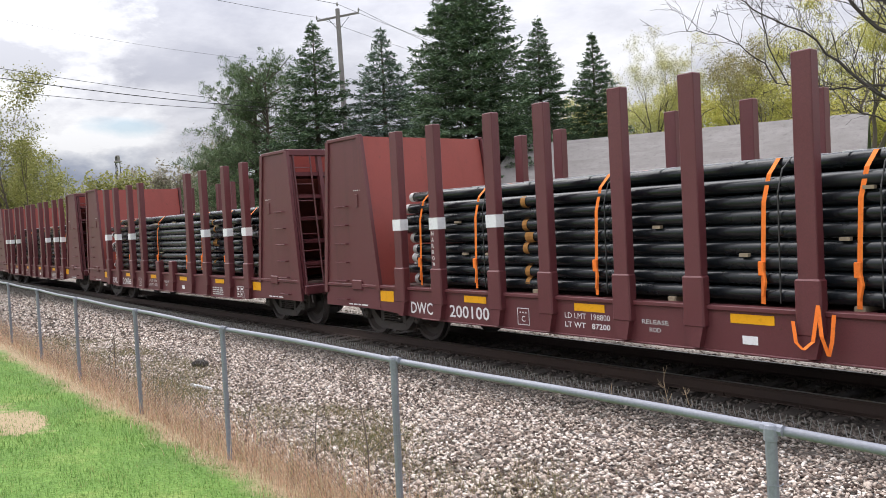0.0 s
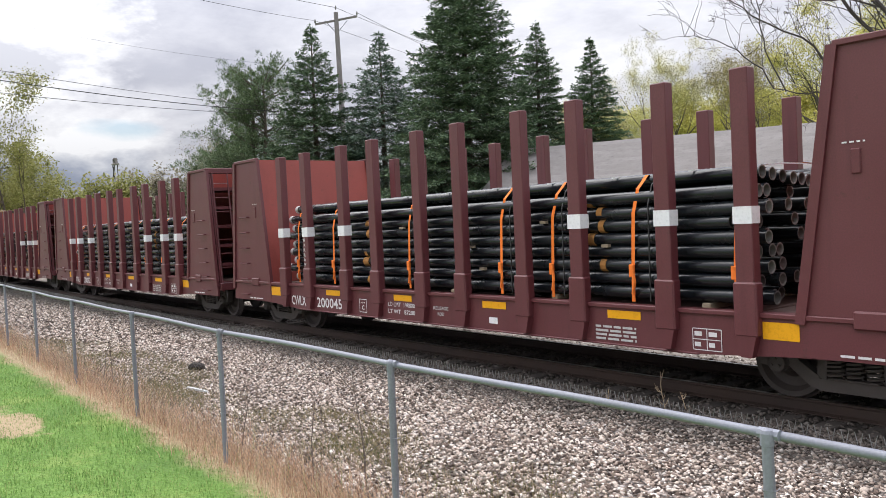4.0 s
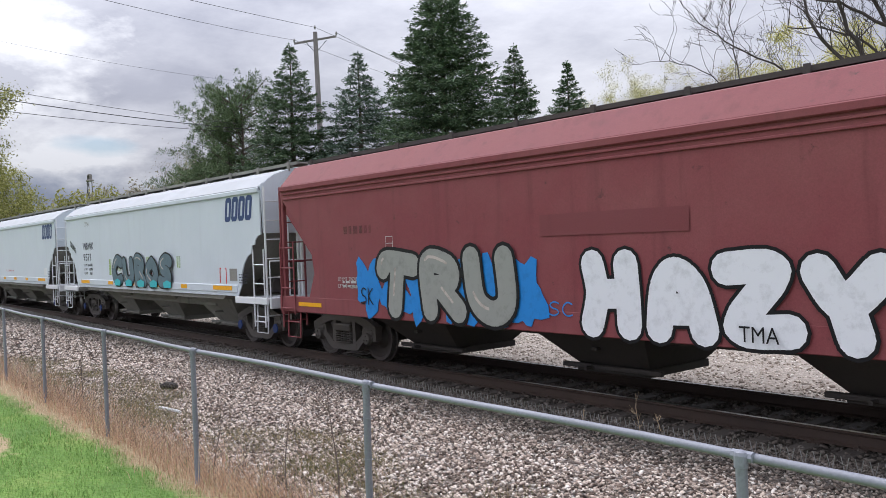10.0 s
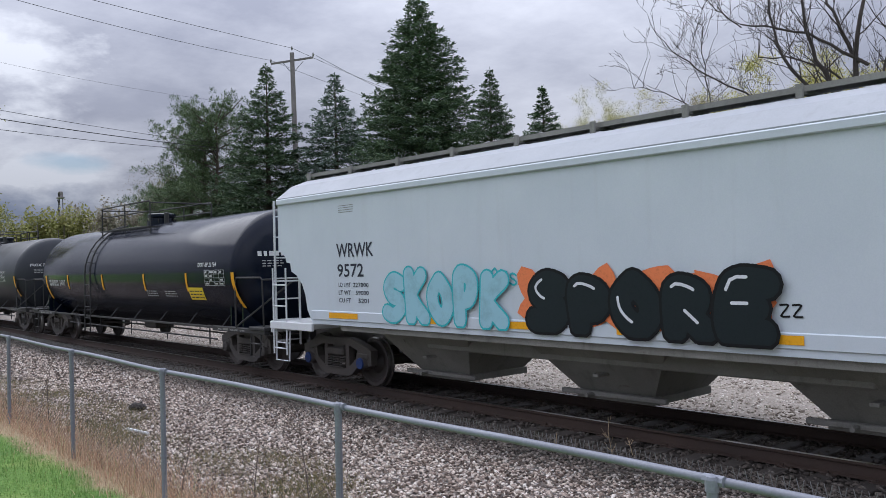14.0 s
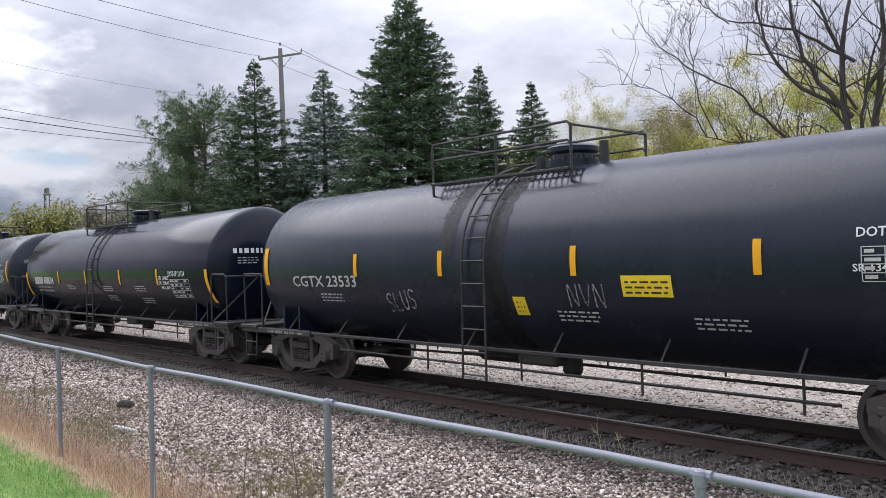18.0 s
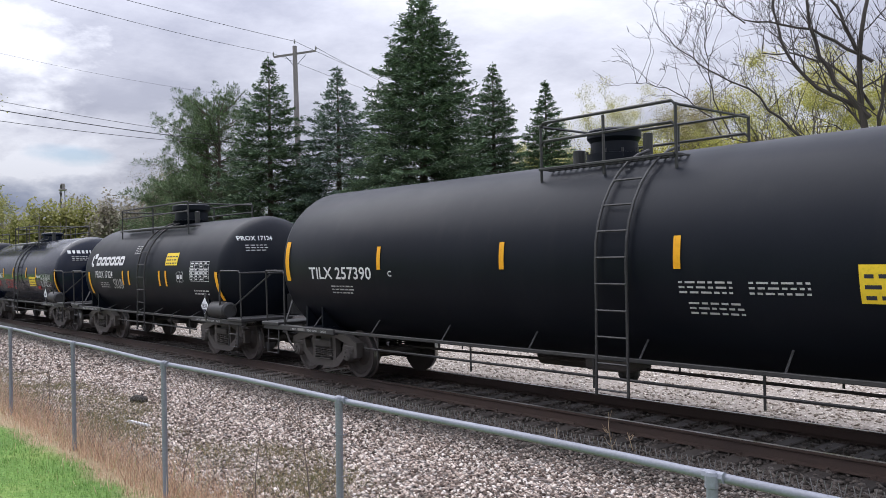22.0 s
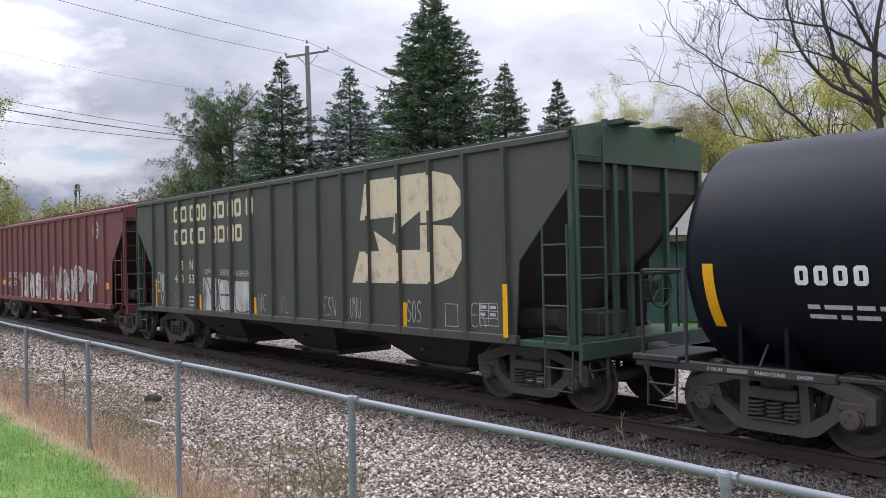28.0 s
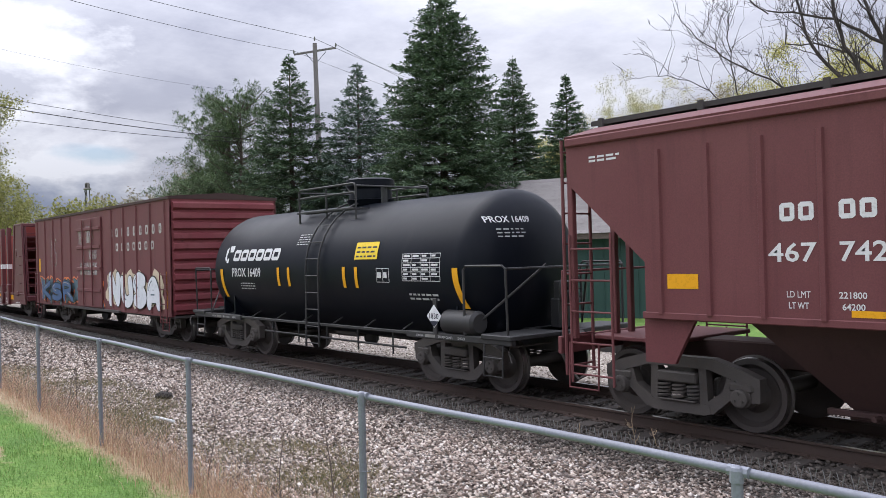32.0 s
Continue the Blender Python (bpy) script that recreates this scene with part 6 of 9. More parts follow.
def bulkhead_ladder(e):
    s = Shape()
    for y in (-1.40, -0.98):
        s.tube([(e * 8.47, y, 0.75), (e * 8.10, y, 3.9)], 0.02, 6)
    for i in range(8):
        z = 1.0 + i * 0.37
        x = 8.47 - (z - 0.75) * 0.1175
        s.tube([(e * x, -1.40, z), (e * x, -0.98, z)], 0.014, 6)
    return s


def bulkhead_grab(e, i):
    s = Shape()
    if i < 6:
        z = 0.78 + i * 0.37
        x = 7.95 - (z - .6) * 0.06
        s.tube([(e * (x - 0.42), -1.54, z), (e * (x - 0.42), -1.61, z), (e * x, -1.61, z), (e * x, -1.54, z)], 0.013, 5)
    elif i == 6:
        s.box(min(e * 7.02, e * 7.12), max(e * 7.02, e * 7.12), -1.56, -1.53, 2.60, 2.86, 0.01)
    else:
        s.box(min(e * 7.0, e * 7.36), max(e * 7.0, e * 7.36), -1.58, -1.53, 0.98, 1.18, 0.02)
    return s


def stake_shape(top):
    s = Shape()
    s.box(-0.115, 0.115, -0.08, 0.08, 0.98, top, 0.012)
    s.box(-0.15, 0.15, -0.10, 0.06, 0.82, 1.45, 0.02)
    s.slab([(-0.13, 0.84), (-0.07, 0.58), (0.07, 0.58), (0.13, 0.84)], -0.09, 0.04)
    return s


def pipe_shape():
    s = Shape()
    s.lathe([(-5.75, 0.068), (-5.75, 0.084), (-5.6, 0.088), (5.6, 0.088), (5.75, 0.084), (5.75, 0.068), (5.3, 0.068)], 'x', 12, slots=[1, 0, 0, 0, 1, 1]).lathe([(-5.76, 0.0), (-5.76, 0.087), (-5.66, 0.090), (-5.65, 0.080)], 'x', 12, slot=2)
    for x in (-5.3, 5.3):
        s.lathe([(x, 0.0), (x, 0.068)], 'x', 12, slot=1)
    return s


def pipe_load(centre, seed):
    """Black pipes in layers, strapped between the stakes; each pipe is a piece of its own."""
    rng = random.Random(seed)
    load = thing("pipe_stack", "strapped stack of long black coated pipes on a flat car", "pipes", "pipe loads", pose(centre, 0, 0))
    layers = 9
    for k in range(layers):
        z = 1.24 + k * 0.179
        for j in range(14):
            # inside the stack only the outer rings are ever seen
            if 1 < j < 12 and k < layers - 1 and (j + k) % 3:
                continue
            y = -1.27 + j * 0.1955 + rng.uniform(-0.008, 0.008)
            if k == layers - 1 and (j == 0 or j == 13 or rng.random() < .15):
                continue
            reach = rng.uniform(-0.12, 0.12) if j else rng.choice((-.34, -.12, .05, .2)) + rng.uniform(-.05, .05)
            part("pipe", pipe_shape, [M_PIPE, M_PIPE_IN, M_PIPECAP], load, smooth=True, key="pipe",
                 at=pose(reach, y, z + rng.uniform(-.012, .012) + (0.05 * math.cos(j * .5) if k == layers - 1 else 0), rng.uniform(0, 360), 0, 0))
    for x in (-5.3, -3.78, -1.13, 1.39, 2.47, 4.02, 5.5):
        s = Shape()
        x += rng.uniform(-.06, .06)
        pts = [(x, -1.375, 1.12), (x + 0.02, -1.385, 1.6), (x + 0.05, -1.38, 2.3), (x + 0.10, -1.33, 2.62), (x + .12, -1.15, 2.80), (x + .12, 0, 2.85), (x + .12, 1.2, 2.80), (x + .1, 1.38, 2.5), (x, 1.38, 1.12)]
        v, f = [], []
        for p in pts:
            v += [(p[0] - .028, p[1], p[2]), (p[0] + .028, p[1], p[2])]
        f = [(2 * i, 2 * i + 1, 2 * i + 3, 2 * i + 2) for i in range(len(pts) - 1)]
        s.add(v, f)
        s.box(x - 0.035, x + 0.045, -1.42, -1.38, 1.45, 1.62, 0.01)
        s.tube([(x + 0.03, -1.40, 1.5), (x + 0.06, -1.42, 1.38), (x + 0.02, -1.41, 1.22)], 0.022, 5)
        part("strap", s, M_STRAP, load, "orange ratchet strap")
    for x in (-5.0, -2.4, 0.1, 2.5, 5.1):
        s = Shape().box(x - 0.06, x + 0.06, -1.36, 1.36, 1.075, 1.15, 0.01)
        part("batten", s, M_LUMBER, load, "bare lumber batten")
    for i in range(10):
        x, k = rng.uniform(-5, 5), rng.randrange(1, 8)
        part("spacer", lambda: Shape().box(-0.06, 0.06, -0.03, 0.03, -0.02, 0.02), M_LUMBER, load, key="spacer", at=pose(x, -1.36, 1.24 + k * .179 + .09))
    for i in range(13):                                      # tan collars where pipe joints show
        k = rng.randrange(0, layers - 1)
        xc = (-2.55, 3.35)[i % 2] + rng.uniform(-.12, .12)
        part("collar", lambda: Shape().lathe([(-.05, .0885), (-.05, .093), (.05, .093), (.05, .0885)], 'x', 12), M_COLLAR, load, "tan pipe collar", key="pipe_collar", at=pose(xc, -1.27, 1.24 + k * .179))
    for x in (-4.95, -3.5, -.9, 1.6, 2.75, 4.25):              # dark bands round the bundle
        part("band", lambda: Shape().tube([(0, -1.385, 1.14), (.01, -1.385, 2.4), (.02, -1.30, 2.66), (.03, -1.1, 2.80)], .010, 4), M_BLACK, load, "dark steel band", key="pipe_band", at=pose(x + rng.uniform(-.05, .05), 0, 0))
    for i in range(9):
        part("cord", lambda: Shape().tube([(0, -1.2, 2.80), (.6, 0, 2.86), (1.2, 1.1, 2.80)], .012, 4), M_TAPE, load, "white lashing cord over the top", key="lashing_cord", at=pose(-5.2 + i * 1.25, 0, 0))
    return load


def flat_car(centre, marks, number, seed, low_stakes=()):
    car = thing("bulkhead_flat_car", "oxide-brown bulkhead flat car with side stakes on the rails", "flat car", "flat cars", pose(centre, 0, 0))
    tagged(part("deck", lambda: deck_shape(), M_DECK, car, "dark plank deck", key="flat_deck"), kind="stuff")
    for sg in (-1, 1):
        part("side_sill", lambda: sill_shape(sg), M_BROWN, car, key=("flat_sill", sg))
    part("centre_sill", lambda: Shape().box(-8.5, 8.5, -0.3, 0.3, 0.55, 0.98, 0.02), M_CHUTE_DK, car, key="flat_centre")
    for e in (-1, 1):
        for sg in (-1, 1):
            part("bulkhead_side", lambda: bulkhead_side(e, sg), M_BROWN, car, key=("bh_side", e, sg))
            part("bulkhead_cap", lambda: bulkhead_cap(e, sg), M_BROWN, car, key=("bh_cap", e, sg))
            for k in (0, 1):
                part("bulkhead_post", lambda: bulkhead_post(e, sg, k), M_BROWN, car, key=("bh_post", e, sg, k))
        part("bulkhead_wall", lambda: bulkhead_wall(e), M_RED_IN, car, "brighter red load-facing wall", key=("bh_wall", e))
        part("bulkhead_frame", lambda: bulkhead_frame(e), M_BROWN, car, key=("bh_frame", e))
        part("ladder", lambda: bulkhead_ladder(e), M_BROWN, car, key=("bh_ladder", e))
        for i in range(8):
            part("grab_iron" if i < 6 else "wall_plate", lambda: bulkhead_grab(e, i), M_BROWN, car, key=("bh_grab", e, i))
        add_truck(car, centre, e * 6.75)
    for i, x in enumerate(STAKES):
        for sg in (-1, 1):
            low = sg < 0 and i in low_stakes
            part("stake", lambda: stake_shape(1.42 if low else 3.90), M_BROWN, car, key=("stake", low), at=pose(x, sg * 1.54, 0, 0, 0, 0 if sg < 0 else 180))
        if abs(x) > 3 and x != -3.95:
            part("tape_band", lambda: Shape().box(-0.122, 0.122, -0.087, 0.087, 2.12, 2.32), M_TAPE, car, "white reflective band", key="tape_band", at=pose(x, -1.54, 0))
    add_couplers(car, 8.98)
    sk = Skin(-1.535)
    for x in (-3.62, -1.15, 1.35, 3.95):
        panel(car, sk, x - 0.28, x + 0.28, 0.90, 1.01, M_YELLOW, label="yellow reflective panel", out=0.006)
    for x in (-6.18, 6.18):
        panel(car, sk, x - 0.22, x + 0.22, 0.80, 1.0, M_YELLOW, label="yellow reflective panel", out=0.006)
    lettering(car, sk, marks, -5.42, -4.78, 0.63, 0.84, M_WHITE_MARK, "white stencilled reporting mark", 0.006)
    lettering(car, sk, number, -4.30, -3.28, 0.63, 0.84, M_WHITE_MARK, "white stencilled car number", 0.006)
    lettering(car, sk, "LD LMT  198800", -1.62, -0.78, 0.79, 0.87, M_WHITE_MARK, "", 0.006)
    lettering(car, sk, "LT WT   87200", -1.62, -0.78, 0.66, 0.74, M_WHITE_MARK, "", 0.006)
    lettering(car, sk, "RELEASE", -0.24, 0.18, 0.80, 0.86, M_WORN_MARK, "", 0.006)
    lettering(car, sk, "ROD", -0.12, 0.06, 0.70, 0.76, M_WORN_MARK, "", 0.006)
    one_mesh("plate_mark", mark_mesh(sk, rect(-2.62, -2.36, .62, .632) + rect(-2.62, -2.36, .868, .88) + rect(-2.62, -2.608, .62, .88) + rect(-2.372, -2.36, .62, .88), .006), M_WHITE_MARK, car, "")
    lettering(car, sk, "C", -2.53, -2.45, 0.67, 0.76, M_WHITE_MARK, "", 0.006)
    bars(car, sk, -2.57, -2.42, 0.80, 0.84, 1, M_WHITE_MARK, 3)
    panel(car, sk, 1.22, 1.42, 0.66, 0.76, M_TAPE, "sticker", "small white sticker", 0.006)
    bars(car, sk, 3.45, 4.15, 0.60, 0.82, 4, M_WORN_MARK, 5)
    table(car, sk, 5.02, 5.42, 0.60, 0.86, 2, 2, M_WHITE_MARK, 7, "white stencilled frame")
    for e in (-1, 1):
        bars(car, Skin(-1.545), e * 7.2 - .35, e * 7.2 + .35, 0.68, 0.73, 1, M_WHITE_MARK, 9)
        bars(car, Skin(-1.545), e * 7.05 - .12, e * 7.05 + .12, 2.92, 2.95, 1, M_WHITE_MARK, 9)
    lettering(car, Skin(-1.625), "N", -4.60, -4.53, 2.02, 2.09, M_WHITE_MARK)
    for i, ch in enumerate("ARROW"):
        lettering(car, Skin(-1.625), ch, -4.60, -4.53, 1.91 - i * 0.105, 1.98 - i * 0.105, M_WHITE_MARK)
    return car


def deck_shape():
    s = Shape()
    for i in range(64):
        x = -8.3 + i * 0.26
        s.box(x, x + 0.245, -1.46, 1.46, 1.0, 1.065 + 0.006 * (i * 7 % 3), 0.006)
    return s


def sill_shape(sg):
    s = Shape()
    y0, y1 = sorted((sg * 1.48, sg * 1.535))
    s.slab([(-8.4, 0.68), (-6.3, 0.62), (-5.2, 0.55), (5.2, 0.55), (6.3, 0.62), (8.4, 0.68), (8.4, 1.06), (-8.4, 1.06)], y0, y1)
    s.box(-8.4, 8.4, min(sg * 1.40, sg * 1.57), max(sg * 1.40, sg * 1.57), 1.04, 1.10, 0.01)
    s.box(-5.1, 5.1, min(sg * 1.34, sg * 1.56), max(sg * 1.34, sg * 1.56), 0.535, 0.56, 0.008)
    return s

# ---------------------------------------------------------------- covered hopper cars
def both(half):
    """A side outline from its front half, bottom first: the rear half mirrors it."""
    return half + [(-x, z) for x, z in reversed(half)]


def chute_shape(cx, top, bottom, ztop, zbot, y=1.25, lean=0.0):
    """One discharge hopper: a funnel with a gate frame at its mouth."""
    s = Shape()
    a = [(cx - top, -y, ztop), (cx + top, -y, ztop), (cx + top, y, ztop), (cx - top, y, ztop)]
    b = [(cx + lean - bottom, -0.62, zbot), (cx + lean + bottom, -0.62, zbot), (cx + lean + bottom, 0.62, zbot), (cx + lean - bottom, 0.62, zbot)]
    s.add(a + b, [(0, 1, 5, 4), (1, 2, 6, 5), (2, 3, 7, 6), (3, 0, 4, 7), (0, 3, 2, 1), (4, 5, 6, 7)])
    x = cx + lean
    s.box(x - bottom - 0.06, x + bottom + 0.06, -0.72, 0.72, zbot - 0.06, zbot + 0.05, 0.01)
    s.box(x - bottom - 0.28, x + bottom + 0.30, -0.80, -0.72, zbot - 0.01, zbot + 0.06, 0.01)
    s.tube([(x - bottom * .5, -0.72, zbot + .02), (x - bottom * .5, -0.95, zbot + .02)], 0.03, 8)
    s.box(x - .05, x + .05, -1.02 * y * .8, -.66, zbot + .32, zbot + .36)
    return s


def roof_shape(xe, profile):
    """A roof over the car's length from a cross profile of (y, z), near half, eave first."""
    out = profile + [(-y, z) for y, z in reversed(profile)]
    return Shape().slab(out, -xe, xe, plane='yz')


def roofwalk_shape(xe, z, y0=0.32, y1=0.72, brackets=11, foot=0.16):
    s = Shape()
    for sg in (-1, 1):
        a, b = sorted((sg * y0, sg * y1))
        s.box(-xe, xe, a, b, z, z + 0.035, 0.006)
        s.box(-xe, xe, sg * y1 - 0.02, sg * y1 + 0.02, z - 0.02, z + 0.05)
        for i in range(brackets):
            x = -xe + 0.25 + (2 * xe - 0.5) * i / (brackets - 1)
            s.box(x - 0.04, x + 0.04, sg * (y1 + 0.10) - 0.02, sg * (y1 + 0.10) + 0.02, z - foot, z + 0.06)
            s.box(x - 0.04, x + 0.04, a, b, z - 0.05, z)
    return s


def hatch_shape():
    return Shape().lathe([(-0.05, 0.0), (-0.05, 0.30), (0.03, 0.30), (0.06, 0.25), (0.06, 0.0)], 'z', 14)


def brake_wheel_shape(x, y, z, e):
    s = Shape()
    ringpts = [(x + e * 0.05, y + 0.27 * math.cos(a), z + 0.27 * math.sin(a)) for a in [i * math.pi / 10 for i in range(21)]]
    s.tube(ringpts, 0.018, 6, caps=False)
    for j in range(5):
        a = j * 2 * math.pi / 5
        s.tube([(x + e * 0.02, y, z), (x + e * 0.05, y + 0.27 * math.cos(a), z + 0.27 * math.sin(a))], 0.012, 5)
    s.box(min(x - e * .22, x), max(x - e * .22, x), y - .13, y + .13, z - .2, z + .14, .02)
    return s


def step_shape(x, w, z0, z1, y=-1.5):
    s = Shape()
    s.tube([(x - w / 2, y, z1), (x - w / 2, y - .03, z0), (x + w / 2, y - .03, z0), (x + w / 2, y, z1)], 0.017, 6)
    s.tube([(x - w / 2, y - .02, (z0 + z1) / 2), (x + w / 2, y - .02, (z0 + z1) / 2)], 0.015, 6)
    return s


def hopper_car(centre, name, label, category, paint_side, paint_end, paint_chute, tc, half, side, eave, roof, inner, sill, ribs=(), rib_z=(1.1, 3.85), y=1.58,
               rib_w=0.075, rib_out=0.06, chutes=(), walk_z=4.2, platform=1.08, corner=None, ladder=None, paint_fit=None, paint_walk=None, cap=None, group="hopper cars",
               tall=True, paint_rib=None, chute_top=1.55, sill_out=0.05, end_drop=.38, end_at=.10, paint_roof=None, paint_plate=None, deck_y=None, gusset=False):
    """A covered hopper: side sheets with their ribs, slope sheets, roof with its walk, chutes, end platforms, ladders and trucks."""
    fit_ = paint_fit or paint_side
    car = thing(name, label, category, group, pose(centre, 0, 0))
    # paint_end is darker than the sides where recess shade is painted in
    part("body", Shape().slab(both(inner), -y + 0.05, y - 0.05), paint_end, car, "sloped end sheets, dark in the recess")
    for sg in (-1, 1):
        a, b = sorted((sg * (y - 0.03), sg * y))
        part("side_sheet", Shape().slab(both(side), a, b), paint_side, car)
        s = Shape()
        a, b = sorted((sg * (y - 0.06), sg * (y + sill_out)))
        s.box(-sill[0], sill[0], a, b, sill[1], sill[2], 0.012)
        part("side_sill", s, paint_side, car)
        a, b = sorted((sg * (y - 0.02), sg * (y + 0.045)))
        part("top_chord", Shape().box(-max(x for x, z in side), max(x for x, z in side), a, b, eave - 0.09, eave + 0.02, 0.015), paint_side, car)
        for x in ribs:
            part("rib", lambda: rib_shape(rib_z, rib_w, rib_out), paint_rib or paint_side, car, key=("rib", rib_z, rib_w, rib_out, (paint_rib or paint_side).name),
                 at=pose(x, sg * y, 0, 0, 0, 0 if sg < 0 else 180))
    xe = max(x for x, z in side)
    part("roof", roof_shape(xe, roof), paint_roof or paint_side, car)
    part("roof_walk", roofwalk_shape(xe + 0.25, walk_z), paint_walk or fit_, car, "grated roof walk on brackets")
    for i in range(10):
        part("hatch", hatch_shape, fit_, car, key=("hatch", fit_.name), at=pose(-xe + 0.8 + (2 * xe - 1.6) * i / 9, 0, roof[-1][1] + 0.02))
    for cx in chutes:
        part("discharge_chute", chute_shape(cx, chute_top, 0.60, sill[1] + 0.05, 0.36, y - 0.22), paint_chute, car)
    part("centre_sill", Shape().box(-half + 0.5, half - 0.5, -0.28, 0.28, 0.72, 1.05, 0.02), paint_chute, car)
    part("underframe", Shape().box(chutes[0], chutes[-1], -1.05, 1.05, 0.84, sill[1] + .04, 0.02), paint_chute, car)
    for e in (-1, 1):
        s = Shape()
        s.box(min(e * sill[0], e * (half - .45)), max(e * sill[0], e * (half - .45)), -(deck_y or y - .02), deck_y or y - .02, platform - (.06 if deck_y else .1), platform, 0.012)
        s.box(min(e * (half - .47), e * (half - .4)), max(e * (half - .47), e * (half - .4)), -y, y, platform - 0.22, platform + .02, 0.012)
        part("end_platform", s, fit_, car)
        for sg in (-1, 1):
            if gusset:
                part("bolster_web", Shape().slab(mirror([(6.2, sill[1]), (sill[0] + .03, sill[1]), (sill[0] + .03, .86), (6.5, .86)], e), *sorted((sg * 1.44, sg * 1.50))), paint_side, car, "red gusset plate under the side sill")
            if corner:
                s = Shape()
                for cxp in corner:
                    s.box(min(e * cxp, e * (cxp + .09)), max(e * cxp, e * (cxp + .09)), sg * (y - .05) - .045, sg * (y - .05) + .045, platform, eave - 0.02, 0.01)
                part("corner_post", s, fit_, car)
            if ladder:
                x0, x1, z0, z1 = ladder
                add_ladder(car, "ladder", fit_, e * (x0 + x1) / 2, sg * (y + .04), z0, z1, x1 - x0, 0.42)
            part("sill_step", step_shape(e * (half - .85), .5, .42, platform - .05, sg * (y - .04)), fit_, car)
        add_ladder(car, "end_ladder", fit_, e * (xe + end_at), -y + 0.30, platform - .5, eave + .02, 0.56, 0.42, 'y', .014, .024)
        for q in (-.62, -.28, .62):
            part("end_post", Shape().box(min(e * (xe - .06), e * (xe + .02)), max(e * (xe - .06), e * (xe + .02)), q - .045, q + .045, platform, eave - .25, .01), fit_, car)
        ep = [(yy * .985, zz + .004) for yy, zz in roof]
        part("end_plate", Shape().slab(ep + [(-p, q) for p, q in reversed(ep)] + [(y * .96, eave - end_drop), (-y * .96, eave - end_drop)], min(e * (xe + .005), e * (xe + .035)), max(e * (xe + .005), e * (xe + .035)), plane='yz'), paint_plate or paint_side, car)
        part("handrail", Shape().tube([(e * (half - .48), -y + .04, platform), (e * (half - .48), -y + .04, 2.0), (e * (half - .48), y - .04, 2.0), (e * (half - .48), y - .04, platform)], .018, 6), fit_, car)
        add_truck(car, centre, e * tc, cap)
    part("brake_gear", Shape().box(half - 1.6, half - 1.0, -.5, .2, platform, platform + .35, .03).lathe([(half - 2.1, 0), (half - 2.1, .16), (half - 1.3, .16), (half - 1.3, 0)], 'x', 14, (0, -.9, platform + .25)),
         M_CHUTE_DK, car)
    part("brake_wheel", brake_wheel_shape(half - .55, .35, 1.75, 1), fit_, car)
    add_couplers(car, half)
    return car


def rib_shape(z, w, out):
    return Shape().slab([(-w, -out * .0), (-w * .6, -out), (w * .6, -out), (w, 0)], z[0], z[1], plane='xy')


RIB_ROOF = [(-1.58, 3.84), (-1.60, 3.92), (-0.9, 4.10), (0.0, 4.2)]


